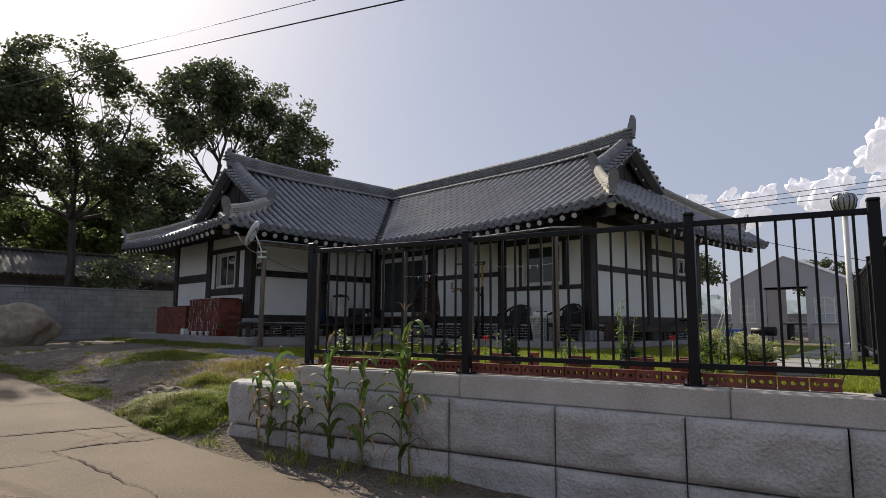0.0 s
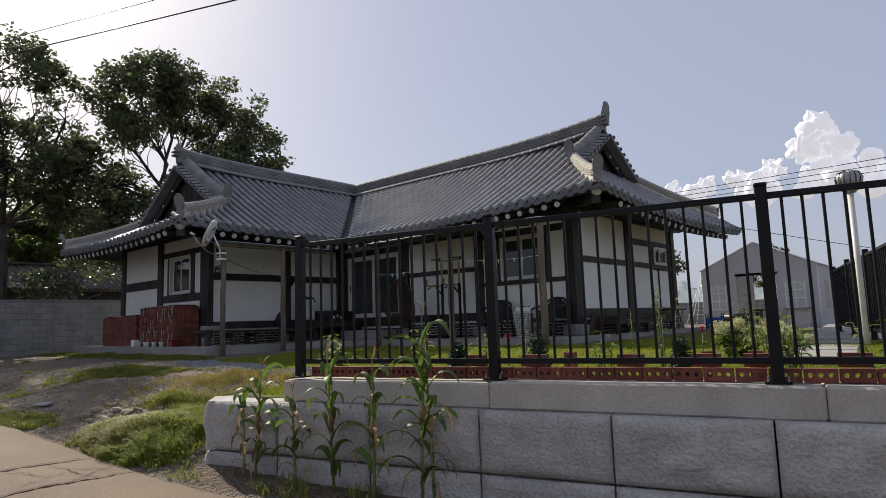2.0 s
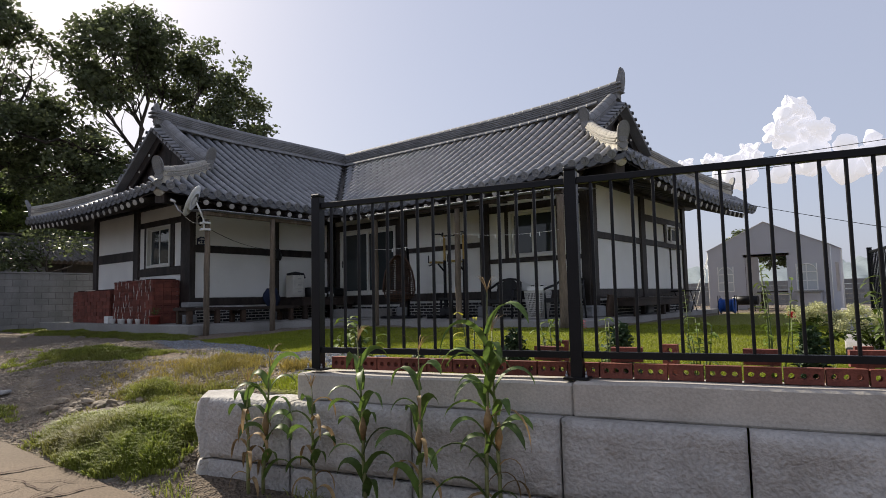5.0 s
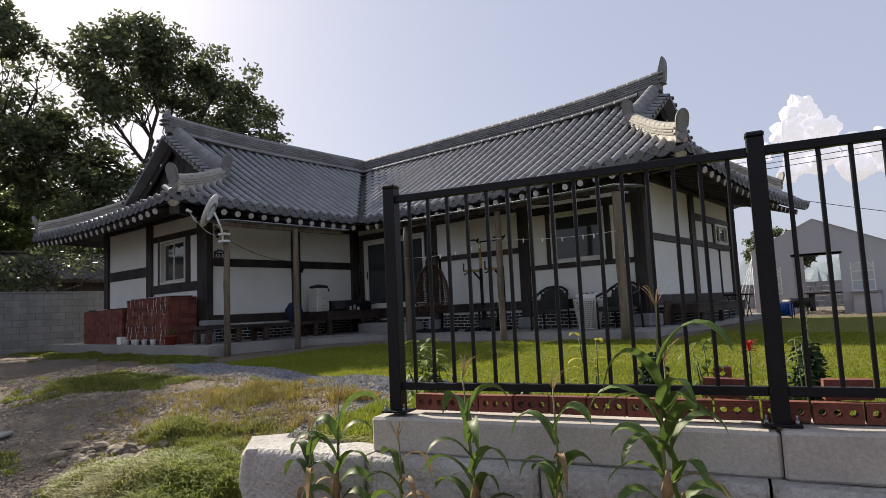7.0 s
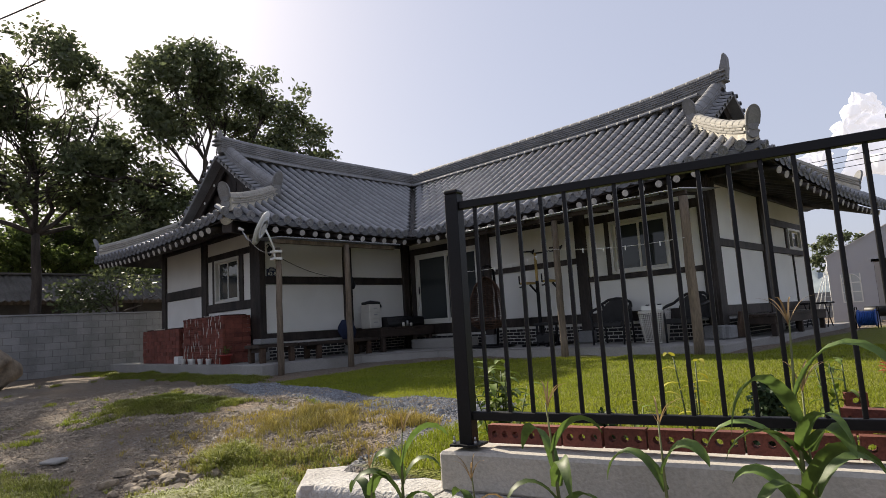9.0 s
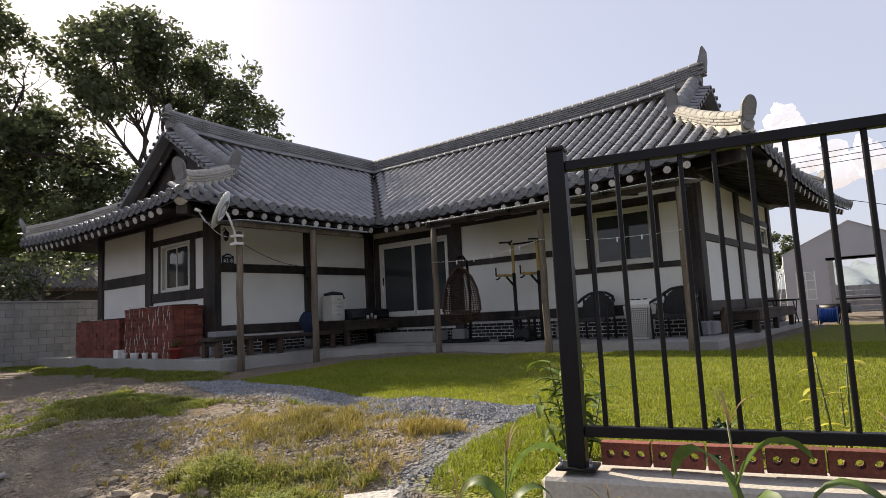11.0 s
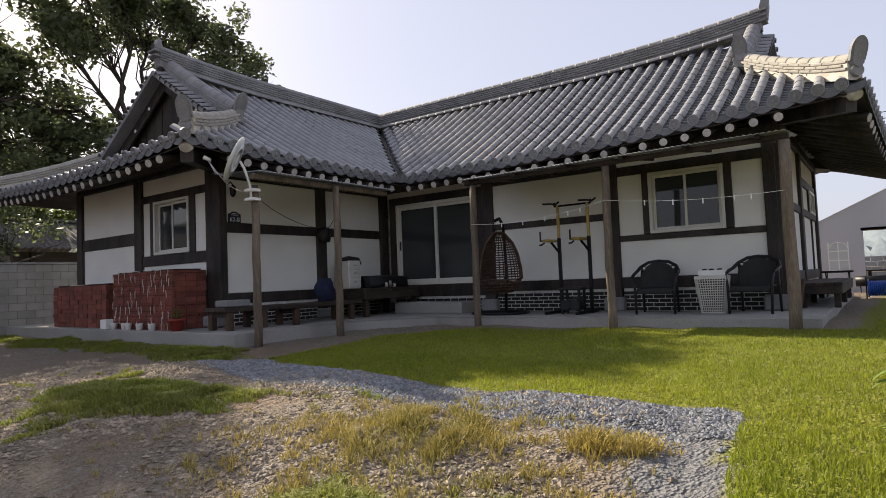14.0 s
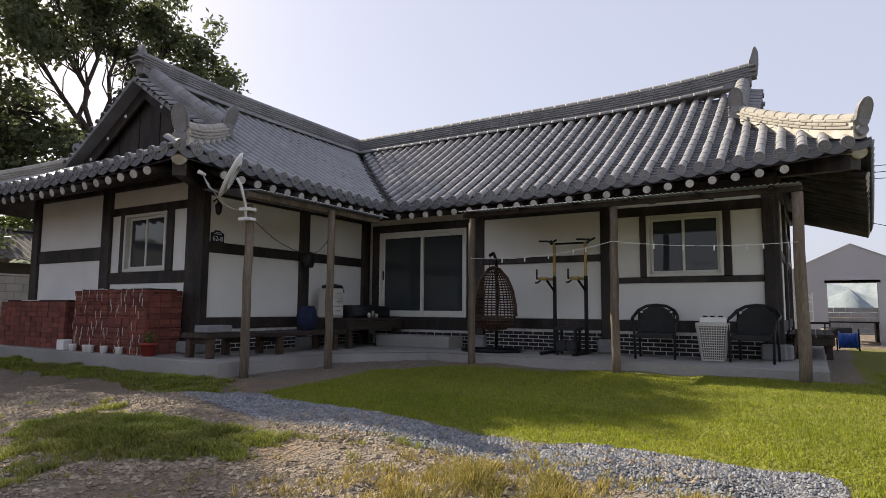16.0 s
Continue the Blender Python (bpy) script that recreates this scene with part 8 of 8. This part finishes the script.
# ---------------------------------------------------------------- maize along the wall
def maize(s, n, h, seed, dry):
    rng = random.Random(seed)
    p = wp(s, n, 0)
    z = land(p.x, p.y)
    at = Vector((p.x, p.y, z))
    t = thing("maize_plant", at, "maize plant with drying lower leaves" if dry < 0.5 else "half-dried yellowing maize plant", "maize", "maize along the wall")
    lean = Vector((rng.uniform(-0.06, 0.06), rng.uniform(-0.04, 0.02), 0))
    tip = at + lean + Vector((0, 0, h))
    bm = bmesh.new()
    pts = [at - Vector((0, 0, 0.05))] + [at.lerp(tip, k / 6) + Vector((rng.uniform(-0.008, 0.008), rng.uniform(-0.008, 0.008), 0)) for k in range(1, 7)]
    add_tube(bm, pts, [0.014, 0.013, 0.012, 0.010, 0.008, 0.005, 0.003], 8)
    part("stalk", bm, M_CORN_STEM, t)
    nl = 13
    for k in range(nl):
        u = 0.10 + 0.78 * k / nl
        a = rng.uniform(-0.9, 0.9) + (math.pi if k % 2 else 0) + radians(WALL_RZ)
        q = at.lerp(tip, u)
        is_dry = rng.random() < dry + (0.45 if k < 3 else 0.0)
        bm = bmesh.new()
        size = 0.10 + h * rng.uniform(0.15, 0.27)
        leaf_ribbon(bm, q, (math.cos(a), math.sin(a) - 0.25), size, 0.085 if not is_dry else 0.042, rng.uniform(2.4, 3.8) if not is_dry else 5.0, rng, rng.uniform(1.6, 2.8) if not is_dry else 1.2, rng.uniform(-1.2, 1.2))
        part("leaf", bm, M_CORN_DRY if is_dry else M_CORN, t, "dry brown leaf" if is_dry else "")
    bm = bmesh.new()
    for k in range(5):
        a = rng.uniform(0, 6.28)
        leaf_ribbon(bm, tip - Vector((0, 0, 0.02)), (math.cos(a), math.sin(a)), 0.16, 0.010, 1.6, rng, 2.4)
    part("tassel", bm, M_CORN_DRY, t, "dry straw-coloured tassel")
    if h > 0.9:
        bm = bmesh.new()
        q = at.lerp(tip, 0.42)
        add_tube(bm, [q, q + Vector((0.02, -0.02, 0.08)), q + Vector((0.03, -0.03, 0.17))], [0.012, 0.026, 0.006], 8)
        part("ear", bm, M_CORN_DRY, t, "dry husked ear")


for s, n, h, seed, dry in ((-2.24, -0.16, 0.80, 1, 0.5), (-2.14, -0.12, 0.98, 2, 0.15), (-1.68, -0.13, 0.80, 3, 0.3), (-1.27, -0.13, 1.15, 4, 0.1), (-0.88, -0.14, 1.10, 5, 0.4), (-0.42, -0.16, 1.48, 6, 0.1), (-0.34, -0.11, 1.25, 7, 0.25)):
    maize(s, n, h, seed, dry)


# ---------------------------------------------------------------- grass, gravel, rubble
def blades(name, pts, hts, width, material, seed, label, category, bend=0.5):
    """Many bent blades in one mesh: three corners and a bend each."""
    rng = np.random.default_rng(seed)
    n = len(pts)
    p, h = np.asarray(pts, np.float32), np.asarray(hts, np.float32)[:, None]
    a = rng.random(n) * 2 * math.pi
    side = np.stack([np.cos(a), np.sin(a), np.zeros(n)], 1) * width / 2
    b = rng.random(n) * 2 * math.pi
    lean = np.stack([np.cos(b), np.sin(b), np.zeros(n)], 1) * h * bend * rng.random((n, 1))
    up = np.array([0, 0, 1.0])
    v = np.stack([p - side, p + side, p + side * 0.7 + lean * 0.35 + up * h * 0.6, p - side * 0.7 + lean * 0.35 + up * h * 0.6, p + lean + up * h * 0.95], 1).reshape(-1, 3)
    k = np.arange(n)[:, None] * 5
    f = np.concatenate([k + [0, 1, 2], k + [0, 2, 3], k + [3, 2, 4]])
    return tagged(new(name, np_mesh(name, v, f, material)), label, category, kind="stuff")


def scatter(n, box, keep, seed):
    rng = random.Random(seed)
    out = []
    while len(out) < n:
        x, y = rng.uniform(box[0], box[1]), rng.uniform(box[2], box[3])
        k = keep(x, y, rng)
        if k:
            out.append((x, y, k))
    return out


def ground_z(x, y):
    z = land(x, y)
    e = road_edge(x)
    rough = smooth01(e, e + 0.6, y) * (0.3 if in_poly(x, y, LAWN) else 1.0)
    return z + rough * (0.05 * noise.noise(Vector((x * 0.9, y * 0.9, 0))) + 0.028 * noise.noise(Vector((x * 3.1, y * 3.1, 3))))


def tufts(name, spots, per, width, material, seed, label):
    """Tufts of bent blades that lean outwards from one root."""
    rng = np.random.default_rng(seed)
    c = np.repeat(np.asarray(spots, np.float64), per, 0)
    n = len(c)
    a = rng.random(n) * 2 * math.pi
    out = np.stack([np.cos(a), np.sin(a), np.zeros(n)], 1)
    h = (c[:, 3] * (0.45 + 0.75 * rng.random(n)))[:, None]
    p = c[:, :3] + out * (0.010 + 0.022 * rng.random((n, 1)))
    lean = out * h * (0.15 + 0.85 * rng.random((n, 1)))
    b = a + math.pi / 2 + rng.normal(size=n) * 0.7
    side = np.stack([np.cos(b), np.sin(b), np.zeros(n)], 1) * width / 2
    up = np.array([0, 0, 1.0])
    v = np.stack([p - side * 0.7, p + side * 0.7, p + side + lean * 0.25 + up * h * 0.55, p - side + lean * 0.25 + up * h * 0.55,
                  p + side * 0.7 + lean * 0.65 + up * h * 0.9, p - side * 0.7 + lean * 0.65 + up * h * 0.9, p + lean * 1.15 + up * h * 0.92], 1).reshape(-1, 3)
    k = np.arange(n)[:, None] * 7
    f = np.concatenate([k + [0, 1, 2], k + [0, 2, 3], k + [3, 2, 4], k + [3, 4, 5], k + [5, 4, 6]])
    return tagged(new(name, np_mesh(name, v, f, material)), label, "grass", kind="stuff")


def lawn_grass():
    pts, h = [], []
    for x, y, _ in scatter(150000, (-13.0, -0.5, 3.9, 12.5), lambda x, y, r: 1.0 if in_poly(x, y, LAWN) and r.random() < (1.0 if y < 8 else 0.55) and wall_side(x, y)[1] > 0.42 and not (x > -6.9 and y > 10.9 and x < -6.4) else 0, 1):
        pts.append((x, y, ground_z(x, y) - 0.006))
        edge = 1.0
        h.append((0.030 + 0.03 * abs(noise.noise(Vector((x * 2, y * 2, 0))))) * (1.35 if x < -6.0 and y < 6 else 1.0))
    blades("lawn_grass", pts, h, 0.007, M_GRASS, 1, "dense short sunlit lawn grass", "grass", 0.9)
    def weedy(x, y, r):
        if y < road_edge(x) + 0.02 or wall_side(x, y)[0] > -3.1 or in_poly(x, y, LAWN):
            return 0
        p = green_patch(x, y) + 0.55 * noise.noise(Vector((x * 5, y * 5, 21)))
        if in_poly(x, y, GRAVEL):
            p -= 0.55
        return max(0.05, min(1.2, p)) if p > 0 and r.random() < 0.12 + p else 0

    def straw(x, y, r):
        p = math.exp(-((x + 8.75) / 0.75) ** 2 - ((y - 5.2) / 0.42) ** 2) + 0.9 * math.exp(-((x + 7.5) / 0.3) ** 2 - ((y - 5.3) / 0.22) ** 2) + 0.4 * math.exp(-((x + 8.4) / 1.3) ** 2 - ((y - 4.4) / 0.5) ** 2)
        p *= 0.55 + noise.noise(Vector((x * 4, y * 4, 4)))
        return p if p > r.random() * 0.8 else 0

    low, tall = [], []
    for x, y, k in scatter(19000, (-23.5, -6.3, 2.0, 7.6), weedy, 2):
        clump = math.exp(-((x + 7.5) / 0.95) ** 2 - ((y - road_edge(x) - 0.5) / 0.5) ** 2) + math.exp(-((x + 8.6) / 0.3) ** 2 - ((y - 4.13) / 0.25) ** 2)
        (tall if clump > 0.35 else low).append((x, y, ground_z(x, y) - 0.01, (0.045 + 0.06 * k) * (1 + 1.1 * clump)))
    for x, y, k in scatter(2400, (-8.3, -6.4, 2.9, 4.6), lambda x, y, r: weedy(x, y, r) if green_patch(x, y) > 0.35 else 0, 9):
        tall.append((x, y, ground_z(x, y) - 0.01, 0.07 + 0.10 * k))
    tufts("weed_grass", low, 9, 0.0075, M_WEED, 2, "ragged green weeds in the dirt yard")
    tufts("tall_weed_grass", tall, 12, 0.009, M_WEED, 7, "rank green grass clump at the end of the wall")
    tufts("dry_grass", [(x, y, ground_z(x, y) - 0.008, 0.05 + 0.08 * k) for x, y, k in scatter(1100, (-11.8, -7.0, 3.6, 6.2), straw, 3)], 9, 0.006, M_STRAW, 3, "yellowed dry grass on the worn yard")
    foot = scatter(110, (-7.0, -2.0, 3.0, 4.6), lambda x, y, r: 1.0 if -0.42 < wall_side(x, y)[1] < -0.03 and y > road_edge(x) - 0.05 and -3.1 < wall_side(x, y)[0] < 0.4 and noise.noise(Vector((x * 2, y * 3, 3))) > 0.0 else 0, 4)
    tufts("foot_weeds", [(x, y, land(x, y) - 0.01, 0.09) for x, y, _ in foot], 7, 0.007, M_WEED, 4, "thin weeds along the foot of the wall")


lawn_grass()


def stones(name, places, material, seed, label, category):
    """Many small broken stones in one mesh."""
    rng = np.random.default_rng(seed)
    t = (1 + 5 ** 0.5) / 2
    base = np.array([(1, 0, 0.1), (-1, 0.1, 0), (0, 1, 0), (0.1, -1, 0), (0, 0.1, 1), (0, 0, -1)], np.float32)
    tri = np.array([(0, 2, 4), (2, 1, 4), (1, 3, 4), (3, 0, 4), (2, 0, 5), (1, 2, 5), (3, 1, 5), (0, 3, 5)])
    n = len(places)
    p = np.array([q[:3] for q in places], np.float32)
    s = np.array([q[3] for q in places], np.float32)
    v = base[None] * (1 + 0.5 * (rng.random((n, 6, 3)) - 0.5))
    v *= np.array([1, 0.8, 0.6]) * (0.7 + 0.6 * rng.random((n, 1, 3)))
    a = rng.random(n) * 6.283
    c, d = np.cos(a), np.sin(a)
    rot = np.zeros((n, 3, 3))
    rot[:, 0, 0], rot[:, 0, 1], rot[:, 1, 0], rot[:, 1, 1], rot[:, 2, 2] = c, -d, d, c, 1
    v = np.einsum("nij,nkj->nki", rot, v) * s[:, None, None] + p[:, None]
    f = (tri[None] + 6 * np.arange(n)[:, None, None]).reshape(-1, 3)
    return tagged(new(name, np_mesh(name, v.reshape(-1, 3), f, material)), label, category, kind="stuff")


g = scatter(17000, (-13.4, -6.4, 3.8, 7.0), lambda x, y, r: 0.010 + 0.014 * r.random() ** 2 if in_poly(x, y, GRAVEL) and not in_poly(x, y, LAWN) and noise.noise(Vector((x * 1.3, y * 1.3, 8))) + (0.75 if (y - 4.9 > 0.12 * (x + 13)) else 0.1) > r.random() * 0.6 else 0, 5)
stones("gravel", [(x, y, ground_z(x, y) + 0.003, s) for x, y, s in g], M_STONE, 5, "loose grey-blue crushed stone gravel", "gravel")
g = scatter(32000, (-15.5, -6.6, 2.6, 6.6), lambda x, y, r: 0.006 + 0.026 * r.random() ** 3 if y > road_edge(x) + 0.1 and not in_poly(x, y, LAWN) and wall_side(x, y)[0] < -3.0 and noise.noise(Vector((x * 0.9, y * 1.2, 12))) + 0.35 > r.random() else 0, 6)
stones("pebbles", [(x, y, ground_z(x, y) + 0.002, s) for x, y, s in g], M_RUBBLE, 6, "scattered pebbles on the worn dirt", "pebbles")


def rubble():
    rng = random.Random(12)
    for k in range(120):
        if k < 90:
            x, y = rng.gauss(-8.5, 0.36), rng.gauss(3.70, 0.16)
        else:
            x, y = rng.gauss(-7.25, 0.22), rng.gauss(3.75, 0.14)
        if y < road_edge(x) + 0.05 or wall_side(x, y)[0] > -3.25:
            continue
        s = rng.uniform(0.025, 0.085)
        bm = bmesh.new()
        bmesh.ops.create_icosphere(bm, subdivisions=1, radius=1.0)
        o = Vector((k * 3.7, 0, 0))
        for v in bm.verts:
            q = v.co.copy()
            m = 1 + 0.45 * noise.noise(q * 1.1 + o)
            v.co = Vector((q.x * m * s * 1.3, q.y * m * s, q.z * m * s * 0.6))
        bmesh.ops.rotate(bm, verts=bm.verts[:], cent=(0, 0, 0), matrix=Matrix.Rotation(rng.uniform(0, 6.28), 3, 'Z') @ Matrix.Rotation(rng.uniform(-0.4, 0.4), 3, 'X'))
        ob = tagged(part("rubble_stone", bm, M_RUBBLE), "rough broken brown stone in the yard edge", "stone", "rubble stones")
        ob.location = (x, y, ground_z(x, y) + s * 0.25)


rubble()
bm = bmesh.new()
add_box(bm, (0, 0, 0), (0.22, 0.13, 0.035), 25, None, 0.01)
for v in bm.verts:
    v.co += noise.noise_vector(v.co * 9) * 0.02
ob = tagged(part("paving_fragment", bm, M_CONC), "flat pale broken paving piece on the dirt", "paving stone")
ob.location = (-10.4, 3.3, ground_z(-10.4, 3.3) + 0.02)
